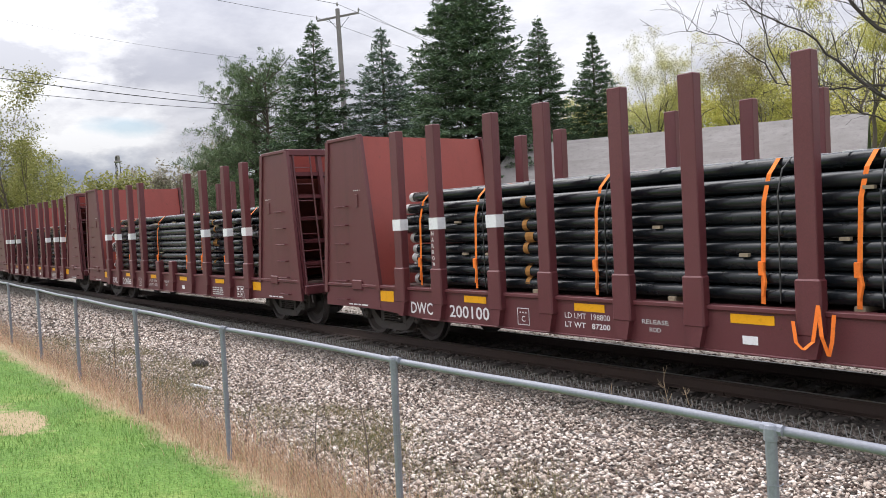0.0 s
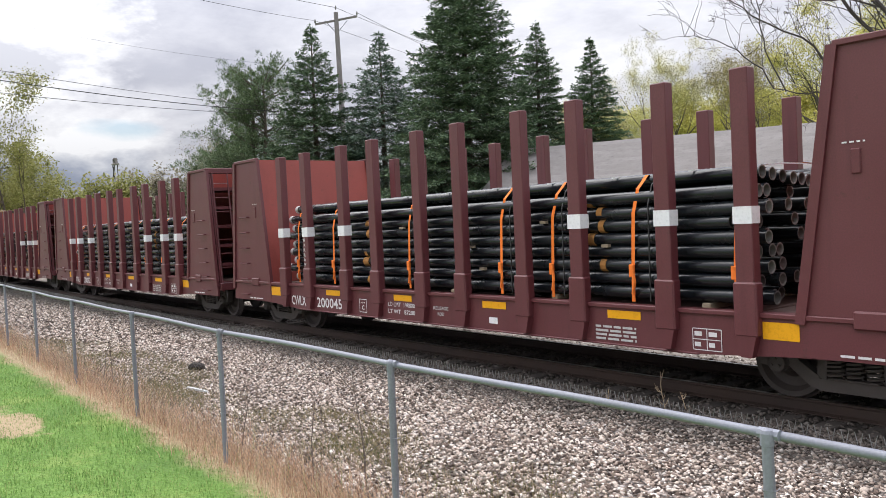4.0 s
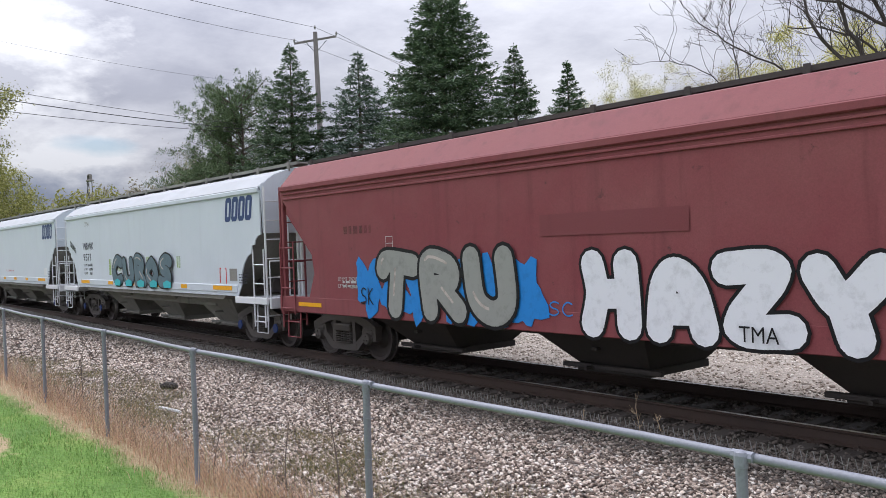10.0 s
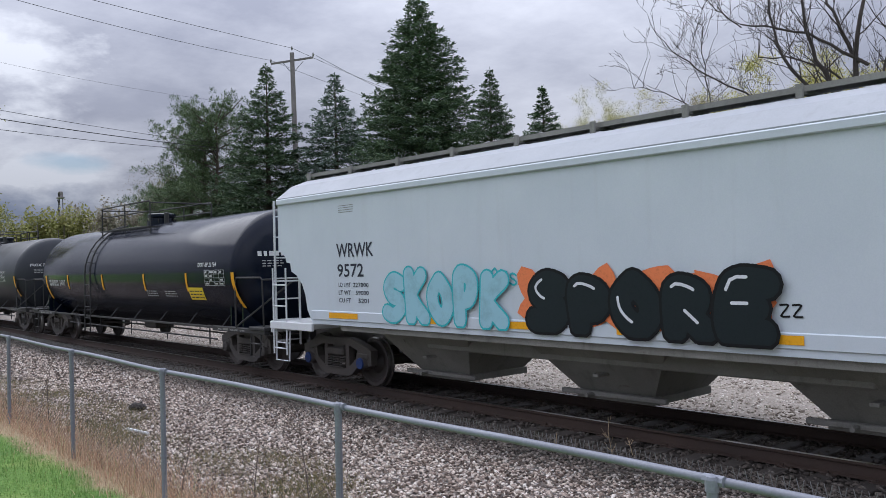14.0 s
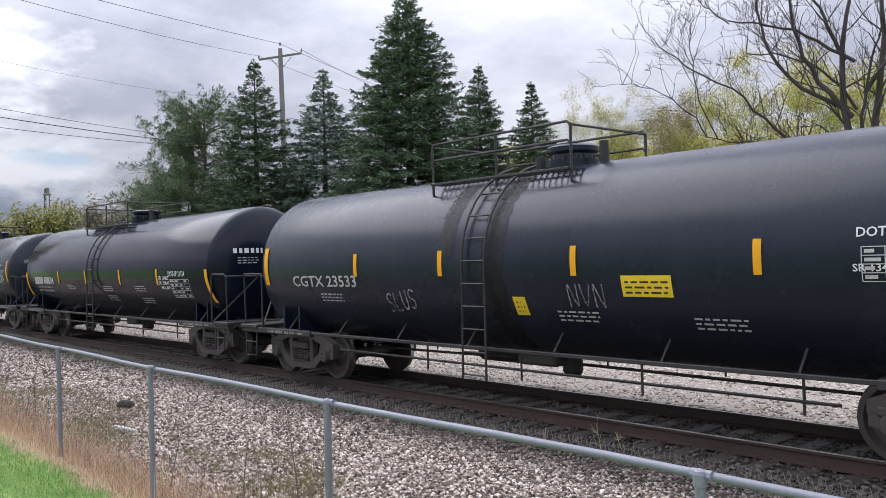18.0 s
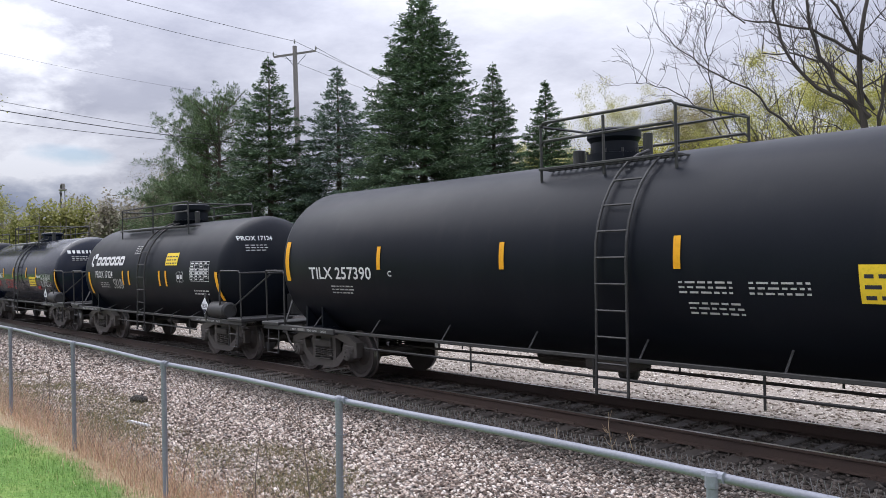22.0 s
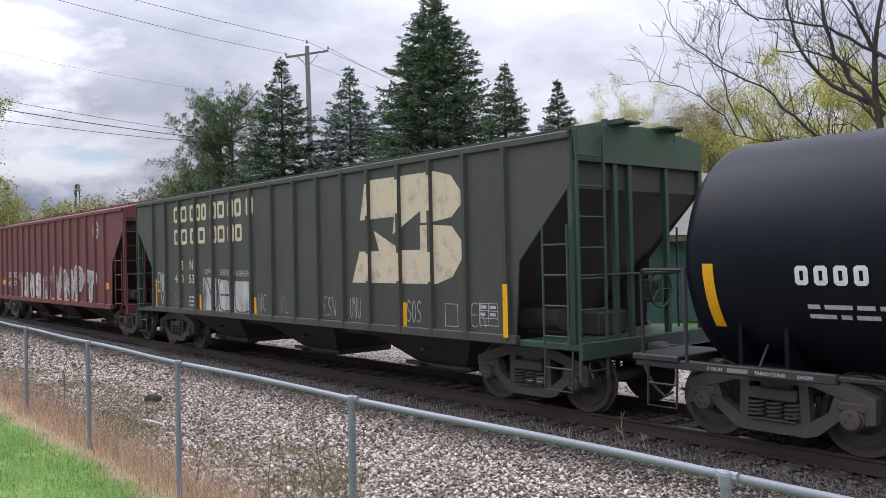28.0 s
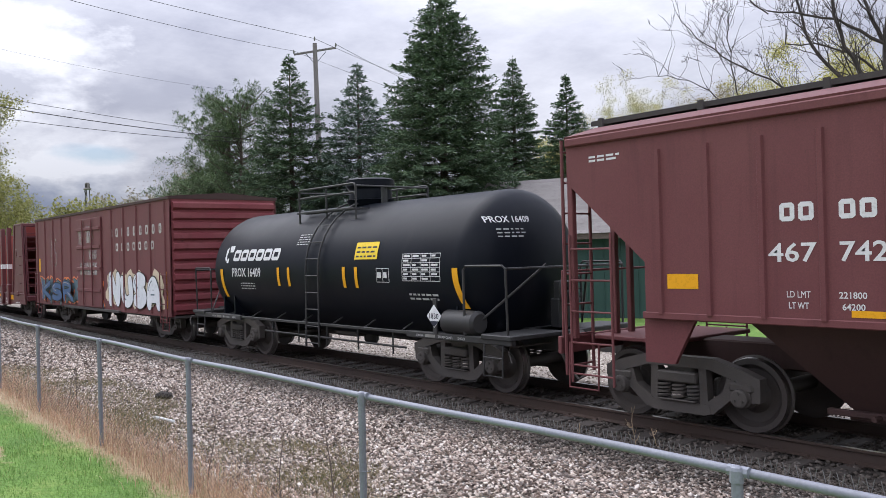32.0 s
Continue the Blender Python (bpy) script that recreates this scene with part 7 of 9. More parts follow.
def make_hoppers():
    # rust-orange rib-sided car
    c = -115.23
    car = hopper_car(c, "hopper_car", "rust-streaked orange rib-sided covered hopper car on the rails", "hopper car", M_RUST, M_RUST, M_CHUTE_DK, 6.67, 8.65,
                     [(6.85, 1.35), (6.9, 2.1), (8.08, 3.25), (8.08, 3.86)], 3.86, RIB_ROOF, [(5.9, 1.34), (8.0, 3.2), (8.0, 3.84)], (6.85, 1.33, 1.40),
                     ribs=(-6.58, -5.96, -5.28, -4.46, -3.68, -2.9, -2.14, -1.32, -0.1, 0.7, 1.43, 2.43, 3.10, 3.84, 4.63, 5.41, 6.07, 6.74), rib_z=(1.36, 3.8), rib_w=0.05, rib_out=0.05,
                     chutes=(-4.1, 0.0, 4.1), walk_z=4.16, corner=(7.98,), ladder=(7.5, 8.02, 1.0, 2.9), paint_fit=M_CREAM, paint_walk=M_CHUTE_DK, deck_y=1.1)
    sk = Skin(-1.58)
    for e in (-1, 1):
        if e < 0:
            for z in (1.06, 1.40):
                part("end_beam", Shape().box(-8.05, -6.7, -1.56, -1.48, z, z + .12, .01), M_CREAM, car, "rust-stained cream beam")
            continue
        part("end_panel", Shape().slab(mirror([(6.72, 1.02), (7.42, 1.08), (7.42, 2.2), (6.75, 2.22), (6.72, 1.35), (6.55, 1.35), (6.62, 1.02)], e), -1.545, -1.50), M_CREAM, car, "cream-painted lower end panel")
        part("equipment_shelf", Shape().box(min(e * 7.2, e * 8.0), max(e * 7.2, e * 8.0), -1.35, -.5, 1.82, 1.88, .01), M_CREAM, car)
        part("air_reservoir", Shape().lathe([(-.42, 0), (-.42, .13), (-.36, .17), (.36, .17), (.42, .13), (.42, 0)], 'x', 14, (e * 7.75, -1.38, 1.32)), M_CREAM, car, smooth=True)
        part("coupler_lever_plate", Shape().box(min(e * 8.12, e * 8.3), max(e * 8.12, e * 8.3), -1.5, -1.2, .72, 1.12, .03), M_CREAM, car)
    one_mesh("logo_field", mark_mesh(Skin(-1.60), [[(-1.98, 2.68), (-1.42, 3.38), (1.45, 3.38), (2.05, 2.68), (1.45, 1.98), (-1.42, 1.98)]], .004), M_PINK_MARK, car, "faded red six-sided logo field")
    for q in (ring(-0.80, 2.66, .34, .43, 0, 360, sx=.74), rect(0.10, .22, 2.26, 3.08), ring(1.12, 2.66, .34, .43, 0, 360, sx=.74)):
        one_mesh("logo_form", mark_mesh(Skin(-1.60), q, .008), M_CREAM_MARK, car, "worn cream ring or bar form")
    for text, x0, x1, z0 in (("80", -5.75, -5.36, 1.88), ("74", -5.06, -4.65, 1.88), ("GL", -5.75, -5.39, 2.19), ("CX", -5.05, -4.66, 2.19)):
        lettering(car, sk, text, x0, x1, z0, z0 + .195, M_FADED_MARK, "faded dark stencilled mark")
    blocks(car, sk, 5, -3.58, -1.7, 3.38, 3.62, M_GHOST, label="faded dark name as plain frames", gap=.45)
    bars(car, sk, -5.7, -2.9, 1.54, 1.69, 2, M_FADED_MARK, 3, fill=.4, cols=7)
    # dark rust that has run down beside the ribs
    rng = random.Random(31)
    for x in (-6.58, -5.96, -5.28, -4.46, -3.68, -2.14, -1.32, 0.7, 2.43, 3.10, 4.63, 5.41, 6.07):
        w, top, low = rng.uniform(.10, .26), rng.uniform(3.66, 3.78), rng.uniform(1.5, 2.5)
        a = [(x - .055 - w * (1 - .9 * (i / 13) ** 2) * rng.uniform(.72, 1.15), top + (low - top) * i / 13) for i in range(14)]
        q = [[(x - .05, a[i][1]), a[i], a[i + 1], (x - .05, a[i + 1][1])] for i in range(13)]
        one_mesh("rust_stain", mark_mesh(sk, q, .004), M_RUST_RUN, car, "dark run of rust beside the rib")
    panel(car, sk, -6.75, -6.55, 1.50, 1.60, M_YELLOW)
    panel(car, Skin(-1.64), .95, 1.35, 1.50, 1.60, M_YELLOW)
    for x in (-3.68, -1.32, 1.43, 3.84, 6.74):
        panel(car, Skin(-1.632), x - .03, x + .04, 1.45, 1.90, M_CHALK_FULL, "pale_stripe")
    table(car, sk, 4.2, 4.75, 1.6, 2.0, 3, 2, M_CREAM_MARK, 4, "pale stencilled frame")

    # maroon smooth-sided car
    c = -132.52
    car = hopper_car(c, "hopper_car", "maroon smooth-sided covered hopper car with bright sprayed shapes", "hopper car", M_DARKRED, M_DARKRED, M_CHUTE_DK, 6.48, 8.4,
                     [(6.9, 1.2), (6.65, 1.75), (6.75, 2.25), (7.2, 2.75), (7.9, 3.3), (7.9, 3.55)], 3.55, [(-1.58, 3.52), (-1.58, 3.58), (-1.22, 3.98), (-0.9, 4.05), (0, 4.15)],
                     [(5.6, 1.05), (7.8, 3.0), (7.8, 3.6)], (8.1, 0.95, 1.27), sill_out=.004, chutes=(-4.0, 0.1, 4.1), walk_z=4.12, platform=1.1, corner=(7.85,), ladder=(7.4, 7.95, .9, 2.4), paint_walk=M_CHUTE_DK, chute_top=1.05)
    for z in (3.30, 3.40, 3.49):
        part("side_bead", Shape().box(-7.8, 7.8, -1.605, -1.57, z - .018, z + .018, .006), M_DARKRED, car)
    sk = Skin(-1.588)
    sprayed(car, sk, -5.1, -0.35, 1.0, 2.05, 6, M_SPRAYBLUE, M_SPRAYBLUE, 11, "ragged blue sprayed cloud", spiky=.34, strokes=0, width=.01)
    handwriting(car, Skin(-1.598), "SK", -5.0, -4.55, 1.2, 1.5, M_SPRAYBLACK, "thin black sprayed strokes")
    bubble(car, Skin(-1.60), "TRU", -4.45, -.85, 0.97, 2.2, M_SPRAYGREY, M_SPRAYBLACK, "swollen silver sprayed letter with a black outline", .32, .06, M_SPRAYDUST, .02)
    bubble(car, Skin(-1.59), "HAZY", 0.30, 4.45, 0.94, 2.08, M_SPRAYWHITE, M_SPRAYBLACK, "swollen white sprayed letter with a black outline", .34, .045, None, .03)
    handwriting(car, sk, "SC", -.3, .2, 1.2, 1.4, M_SPRAYBLUE, "small blue sprayed strokes", .02)
    lettering(car, Skin(-1.632), "TMA", 2.68, 3.16, 1.04, 1.22, M_SPRAYBLACK, "small black sprayed letters")
    panel(car, Skin(-1.59), -7.3, -6.4, 1.08, 1.16, M_YELLOW)
    panel(car, Skin(-1.59), 5.3, 6.4, 1.08, 1.17, M_YELLOW)
    panel(car, sk, -.4, 2.05, 2.32, 2.62, M_MAROON_NEW, "paint_patch", "patch of newer maroon paint")
    bars(car, sk, -5.5, -4.6, 2.5, 2.66, 1, M_GHOST, 4, "ghost of painted-over lettering", .9, 4)
    lettering(car, sk, "LD LMT  205200", -5.75, -5.1, 1.62, 1.69, M_WORN_MARK)
    lettering(car, sk, "LT WT   62800", -5.75, -5.1, 1.48, 1.55, M_WORN_MARK)
    table(car, sk, -4.15, -3.95, 2.18, 2.42, 2, 1, M_WORN_MARK, 2, "small pale frame")
    table(car, sk, 4.6, 4.85, 1.45, 1.72, 2, 2, M_WORN_MARK, 5, "small pale frame")
    bars(car, sk, 5.2, 5.6, 1.5, 1.65, 3, M_WORN_MARK, 8)
    bars(car, sk, -5.6, -5.0, 1.5, 1.65, 2, M_WORN_MARK, 9)

    # three pale grey smooth-sided cars
    white_side = [(6.2, 1.2), (6.38, 1.45), (6.45, 1.75), (6.56, 1.95), (6.75, 2.12), (6.95, 2.20), (6.98, 2.36), (7.12, 2.38), (7.16, 2.48), (7.28, 2.57), (7.42, 2.6), (7.42, 3.62)]
    for i, (c, number) in enumerate(((-148.83, "9571"), (-165.2, "9698"), (-181.46, "9572"))):
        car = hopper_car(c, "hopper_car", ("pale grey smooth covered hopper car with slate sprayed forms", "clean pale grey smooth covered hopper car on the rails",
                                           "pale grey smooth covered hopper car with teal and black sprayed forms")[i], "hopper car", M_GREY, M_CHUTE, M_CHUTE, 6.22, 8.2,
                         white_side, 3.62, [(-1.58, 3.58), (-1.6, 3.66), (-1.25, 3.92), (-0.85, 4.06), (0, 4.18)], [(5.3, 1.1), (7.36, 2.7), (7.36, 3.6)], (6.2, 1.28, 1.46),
                         chutes=(-3.48, 0.15, 3.78), walk_z=4.17, platform=1.18, corner=None, ladder=(7.1, 7.60, .55, 2.27), end_drop=1.0, end_at=.18, paint_roof=M_ROOF_DIMMED, chute_top=1.35, sill_out=.02, paint_fit=M_WHITE, paint_walk=M_CHUTE, cap=M_BLUECAP)
        for e in (-1, 1):
            part("end_apron", Shape().box(min(e * 6.16, e * 7.72), max(e * 6.16, e * 7.72), -1.64, -1.58, 1.05, 1.20, .01), M_WHITE, car)
        sk = Skin(-1.58)
        d = -.17 if i == 0 else 0.0
        lettering(car, sk, "WRWK", -5.35 + d, -4.22 + d, 2.44, 2.69, M_DARK_MARK, "dark stencilled reporting mark")
        lettering(car, sk, number, -5.33 + d, -4.52 + d, 2.08, 2.32, M_DARK_MARK, "dark stencilled car number")
        for text, z in (("LD LMT", 1.90), ("LT WT", 1.76), ("CU FT", 1.62)):
            lettering(car, sk, text, -5.30 + d, -4.92 + d, z, z + .08, M_DARK_MARK)
        for text, z in (("226800" if i < 2 else "227000", 1.90), ("59200" if i < 2 else "59000", 1.76), ("5201", 1.62)):
            lettering(car, sk, text, -4.38 - .078 * len(text) + d, -4.38 + d, z, z + .08, M_DARK_MARK)
        part("end_column", Shape().box(7.44, 7.52, -.62, -.18, 1.2, 2.7, .01), M_WHITE, car, "broad white end column")
        blocks(car, sk, 4, 5.62, 7.02, 2.94, 3.50, M_NAVY_MARK, slant=.18, label="navy slanted logo of plain frames", gap=.10, weight=.27)
        one_mesh("vent_mark", mark_mesh(sk, [q for z in (3.25, 3.29, 3.33, 3.37) for q in rect(-5.26, -4.8, z, z + .010)], .005), M_CHUTE, car, "")
        s2 = Skin(-1.604)
        for a, b in ((-5.6 + d, -4.7 + d), (-2.95, -2.5), (-1.02, -.6), (.9, 1.35), (2.9, 3.3), (4.9, 5.95)):
            panel(car, s2, a, b, 1.33, 1.43, M_YELLOW)
        if i != 2:
            lettering(car, sk, "DO NOT HAMMER ON CAR", -0.55, .85, 1.68, 1.75, M_RED_MARK, "red stencilled warning")
        bars(car, sk, 6.3, 6.7, 1.5, 1.75, 4, M_DARK_MARK, 4, fill=.4)
        if i == 1:
            one_mesh("square_mark", mark_mesh(sk, [q for a in ((-4.08, -4.05, 1.6, 1.9), (-3.83, -3.80, 1.6, 1.9), (-4.05, -3.83, 1.6, 1.63), (-4.05, -3.83, 1.87, 1.9)) for q in rect(*a)], .005), M_CREAM_MARK, car, "")
            panel(car, sk, 5.75, 6.15, 1.55, 1.83, M_WHITE, "placard_board", "pale board")
        if i == 0:
            for k, x in enumerate((-2.75, -1.9, -.9, .5, 1.5, 2.75)):
                one_mesh("sprayed_patch", mark_mesh(sk, rect(x - .12, x + .12, 1.62 + .12 * (k % 3), 2.12 + .05 * (k % 2)), .004), M_LIME_THIN, car, "thin lime sprayed patch")
            top = bubble(car, Skin(-1.602), "CUROS", -2.55, 2.42, 1.27, 2.22, M_SPRAYSLATE, M_SPRAYBLACK, "swollen slate sprayed letter with a black outline", .33, .045, M_SPRAYDUST, .04, 1.27)
            one_mesh("sprayed_feet", mark_mesh(Skin(-1.604), [[(-2.2 + k * 1.0, 1.31), (-1.72 + k * 1.0, 1.31), (-1.68 + k * 1.0, 1.46), (-1.95 + k * 1.0, 1.52), (-2.24 + k * 1.0, 1.45)] for k in range(5)], top + .002), M_TEAL, car, "teal sprayed feet")
            handwriting(car, sk, "SOUROS", -6.98, -6.32, 2.62, 2.80, M_SPRAYBLACK, "black sprayed tag slanting downwards", .028, -.42)
            one_mesh("bracket_mark", mark_mesh(sk, rect(5.26, 5.30, 1.5, 1.86) + rect(5.60, 5.64, 1.48, 1.84) + rect(5.30, 5.34, 1.82, 1.86) + rect(5.56, 5.60, 1.82, 1.86), .005), M_RED_MARK, car, "red bracket marks")
            panel(car, sk, 5.8, 6.2, 1.55, 1.84, M_CHUTE, "placard_board", "dull board")
        if i == 2:
            bubble(car, Skin(-1.602), "SKOPK", -3.95, -.95, 1.30, 2.20, M_TEAL_PALE, M_TEAL, "swollen pale teal sprayed letter with a teal outline", .36, .03, None, -.04, 1.29)
            handwriting(car, sk, "OUSY", -1.35, -.62, 2.05, 2.22, M_TEAL, "teal sprayed tag", .028, -.22)
            sprayed(car, Skin(-1.598), -0.75, 3.05, 1.34, 2.16, 4, M_SPRAYORANGE, M_SPRAYORANGE, 43, "coral sprayed cloud", spiky=.3, strokes=0, width=.01)
            bubble(car, Skin(-1.606), "SPORE", -.62, 3.05, 1.26, 2.12, M_SPRAYJET, M_SPRAYBLACK, "swollen black sprayed letter on a coral cloud", .38, .04, M_SPRAYWHITE, .05, 1.27)
            handwriting(car, sk, "ZZ", 3.02, 3.3, 1.62, 1.76, M_SPRAYBLACK, "small black sprayed strokes", .022)

    # soot-green rib-sided car
    c = -365.70
    ribs = (-6.75, -5.9, -5.0, -4.05, -3.1, -2.15, -1.2, -0.25, 0.68, 1.55, 2.42, 3.25, 4.14, 4.98, 5.82, 6.7)
    side = [(6.85, 1.02), (6.95, 2.2), (7.95, 3.25), (7.95, 3.95)]
    # end sheets in near-black steel: the shade of the recess is painted in
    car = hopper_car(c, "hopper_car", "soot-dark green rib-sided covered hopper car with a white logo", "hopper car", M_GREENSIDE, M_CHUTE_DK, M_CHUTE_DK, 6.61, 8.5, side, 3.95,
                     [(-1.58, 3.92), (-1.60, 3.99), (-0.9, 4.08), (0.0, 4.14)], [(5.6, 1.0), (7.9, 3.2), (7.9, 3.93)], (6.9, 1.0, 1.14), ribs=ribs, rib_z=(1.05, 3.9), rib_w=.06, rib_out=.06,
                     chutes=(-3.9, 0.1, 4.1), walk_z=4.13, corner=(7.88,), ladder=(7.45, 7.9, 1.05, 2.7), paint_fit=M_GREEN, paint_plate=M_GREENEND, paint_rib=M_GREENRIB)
    sk = Skin(-1.58)
    rib_skin = Skin(-1.645)
    logo = [[(2.70, 1.86), (5.1, 1.86), (5.5, 1.98), (5.72, 2.25), (5.72, 2.55), (5.5, 2.78), (5.0, 2.82), (4.7, 2.82), (4.7, 2.42), (4.2, 2.42), (3.4, 2.78), (3.55, 2.42), (2.95, 2.42)],
            [(3.15, 3.68), (5.1, 3.68), (5.5, 3.58), (5.74, 3.3), (5.74, 3.12), (5.5, 2.92), (5.0, 2.86), (4.72, 2.86), (4.72, 3.06), (3.95, 2.7), (4.0, 3.0), (2.98, 2.98)]]
    for form in logo:
        one_mesh("logo_form", mark_mesh(sk, [form], .005), M_CREAM_MARK, car, "large rust-stained white bowed logo form")
    one_mesh("logo_on_ribs", mark_mesh(rib_skin, [q for x in (3.25, 4.14, 4.98) for q in rect(x - .036, x + .036, 1.9, 2.38) + rect(x - .036, x + .036, 3.05, 3.62)], .003), M_CREAM_MARK, car, "logo paint carried over the ribs")
    for n_, xa, xb in ((2, -5.41, -4.55), (3, -4.42, -3.42), (2, -3.30, -2.45), (2, -2.36, -1.62), (1, -1.45, -1.05)):
        blocks(car, sk, n_, xa, xb, 3.30, 3.70, M_CREAM_MARK, label="worn white name as plain frames", gap=.16, weight=.22)
    for n_, xa, xb in ((2, -5.41, -4.55), (2, -4.42, -3.50), (2, -3.30, -2.45), (2, -2.36, -1.60)):
        blocks(car, sk, n_, xa, xb, 2.74, 3.13, M_CREAM_MARK, label="worn white name as plain frames", gap=.16, weight=.22)
    lettering(car, sk, "B", -5.0, -4.82, 2.10, 2.34, M_CREAM_MARK)
    lettering(car, sk, "N", -4.45, -4.25, 2.10, 2.34, M_CREAM_MARK)
    lettering(car, sk, "460", -5.38, -4.82, 1.77, 1.99, M_CREAM_MARK, "worn car number")
    lettering(car, sk, "530", -4.5, -4.0, 1.77, 1.99, M_CREAM_MARK, "worn car number")
    for k, x in enumerate((-3.68, -2.86, -2.06)):
        panel(car, sk, x, x + .76, 1.13, 1.92 - .04 * k, M_CHALK_FULL, "sprayed_patch", "chalky white sprayed patch")
    bubble(car, Skin(-1.588), "NEL", -3.66, -1.28, 1.15, 1.92, None, M_SPRAYDARK, "thin dark sprayed outline", .03, .008, None, .03)
    for text, x0, x1, zt in (("OPE", -3.6, -3.1, 2.0), ("SEOL", -2.75, -2.2, 1.98), ("VSHER", -1.95, -1.3, 1.96)):
        handwriting(car, sk, text, x0, x1, zt, zt + .12, M_WORN_MARK, "thin white sprayed tag", .018)
    handwriting(car, sk, "ENE", -6.52, -5.95, 1.55, 2.05, M_WORN_MARK, "white sprayed tag", .035, -.1)
    handwriting(car, sk, "V", -6.35, -6.05, 1.2, 1.5, M_WORN_MARK, "white sprayed stroke", .03)
    for text, x0, x1 in (("SL", -5.4, -4.7), ("NC", -.95, -.35), ("VL", .0, .55), ("ESN", 1.7, 2.3), ("UNU", 2.6, 3.1), ("SOS", 4.3, 4.85), ("EN", 5.9, 6.4)):
        handwriting(car, sk, text, x0, x0 + .75 * (x1 - x0), 1.22, 1.58, M_CHALK_THIN, "rubbed chalky sprayed strokes", .026)
    bars(car, sk, -4.5, -4.05, 1.2, 1.5, 3, M_WORN_MARK, 66)
    for x, z0, z1 in ((-6.62, 1.1, 1.85), (-3.85, 1.08, 1.5), (-1.05, 1.08, 1.5), (1.5, 1.08, 1.53), (4.25, 1.1, 1.54), (6.72, 1.1, 1.88)):
        panel(car, rib_skin if x > 6 else sk, x - .05, x + .05, z0, z1, M_YELLOW)
    table(car, sk, 6.1, 6.5, 1.25, 1.58, 3, 2, M_WORN_MARK, 6, "pale stencilled frame")
    table(car, sk, 5.3, 5.6, 1.2, 1.55, 1, 1, M_WORN_MARK, 6, "pale stencilled frame")

    # two mineral-red rib-sided cars
    c = -382.77
    ribs = tuple(-6.42 + .856 * k for k in range(16))
    # darker brown end sheets carry the recess shade in their colour
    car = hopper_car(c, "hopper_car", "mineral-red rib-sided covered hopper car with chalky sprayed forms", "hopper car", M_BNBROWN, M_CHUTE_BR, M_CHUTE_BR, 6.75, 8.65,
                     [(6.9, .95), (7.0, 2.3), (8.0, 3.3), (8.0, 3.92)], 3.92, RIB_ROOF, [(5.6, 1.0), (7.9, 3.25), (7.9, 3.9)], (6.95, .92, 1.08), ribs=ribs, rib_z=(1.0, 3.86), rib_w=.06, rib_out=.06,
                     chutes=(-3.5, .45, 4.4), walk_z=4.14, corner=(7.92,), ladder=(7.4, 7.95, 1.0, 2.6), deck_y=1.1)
    part("seam", Shape().box(-6.9, 6.9, -1.588, -1.575, 2.29, 2.315), M_BNBROWN, car)
    blocks(car, sk, 2, -5.42, -4.86, 1.82, 2.04, M_WORN_MARK, label="worn reporting mark as plain frames", gap=.2)
    blocks(car, sk, 2, -4.55, -4.05, 1.82, 2.04, M_WORN_MARK, label="worn reporting mark as plain frames", gap=.2)
    lettering(car, sk, "435", -5.48, -4.82, 1.46, 1.68, M_WORN_MARK, "worn white car number")
    lettering(car, sk, "775", -4.55, -3.95, 1.46, 1.68, M_WORN_MARK, "worn white car number")
    for k, x in enumerate((-3.42, -2.62, -1.78, -.92)):
        panel(car, sk, x, x + (.72, .70, .74, .66)[k], 1.06, (1.86, 2.04, 1.86, 1.84)[k], M_CHALK_FULL, "sprayed_patch", "chalky white sprayed patch")
    bubble(car, Skin(-1.590), "LHS", -3.40, -.42, 1.10, 2.02, M_CHALK_FULL, M_SPRAYDARK, "chalky white sprayed letter with a thin dark outline", .30, .014, None, .03)
    panel(car, sk, -.32, -.18, 1.06, 1.5, M_CHALK_THIN, "sprayed_patch", "rubbed chalky sprayed patch")
    bubble(car, Skin(-1.590), "VNPT", .92, 5.75, 1.08, 2.18, M_CHALK_THIN, M_CHALK_FULL, "rubbed chalky sprayed letter", .30, .03, M_SPRAYDARK, .05)
    one_mesh("sprayed_eye", mark_mesh(Skin(-1.625), ring(3.62, 1.72, .05, .10) + ring(3.62, 1.72, .19, .22), .006), M_CHALK_FULL, car, "chalky sprayed ring like an eye")
    handwriting(car, sk, "SERUS", .28, .85, 1.62, 1.90, M_CHALK_FULL, "thin white sprayed tag", .018, .1)
    handwriting(car, sk, "NRVS", -3.85, -3.45, 1.75, 1.98, M_CHALK_FULL, "thin white sprayed tag", .016)
    handwriting(car, sk, "OHO", -.10, .32, 1.72, 1.88, M_CHALK_FULL, "thin white sprayed tag", .014)
    lettering(car, sk, "2000", .14, .50, 1.46, 1.62, M_CHALK_FULL, "white sprayed number")
    one_mesh("herald", mark_mesh(sk, ring(5.58, 3.36, .21, .30, sx=.95) + rect(5.36, 5.8, 3.32, 3.40) + rect(5.54, 5.62, 3.14, 3.58), .005), M_WORN_MARK, car, "round white emblem with a cross")
    for x in (-6.15, 6.5):
        panel(car, sk, x - .22, x + .22, 1.52, 1.72, M_YELLOW)
    for k in range(8):
        panel(car, sk, -2.72 + k * .857, -2.27 + k * .857, 1.05, 1.13, M_YELLOW, out=.012)
    bars(car, sk, -.1, .6, 1.15, 1.45, 4, M_WORN_MARK, 75)
    c = -400.39
    ribs = tuple(-6.62 + .675 * k for k in range(20))
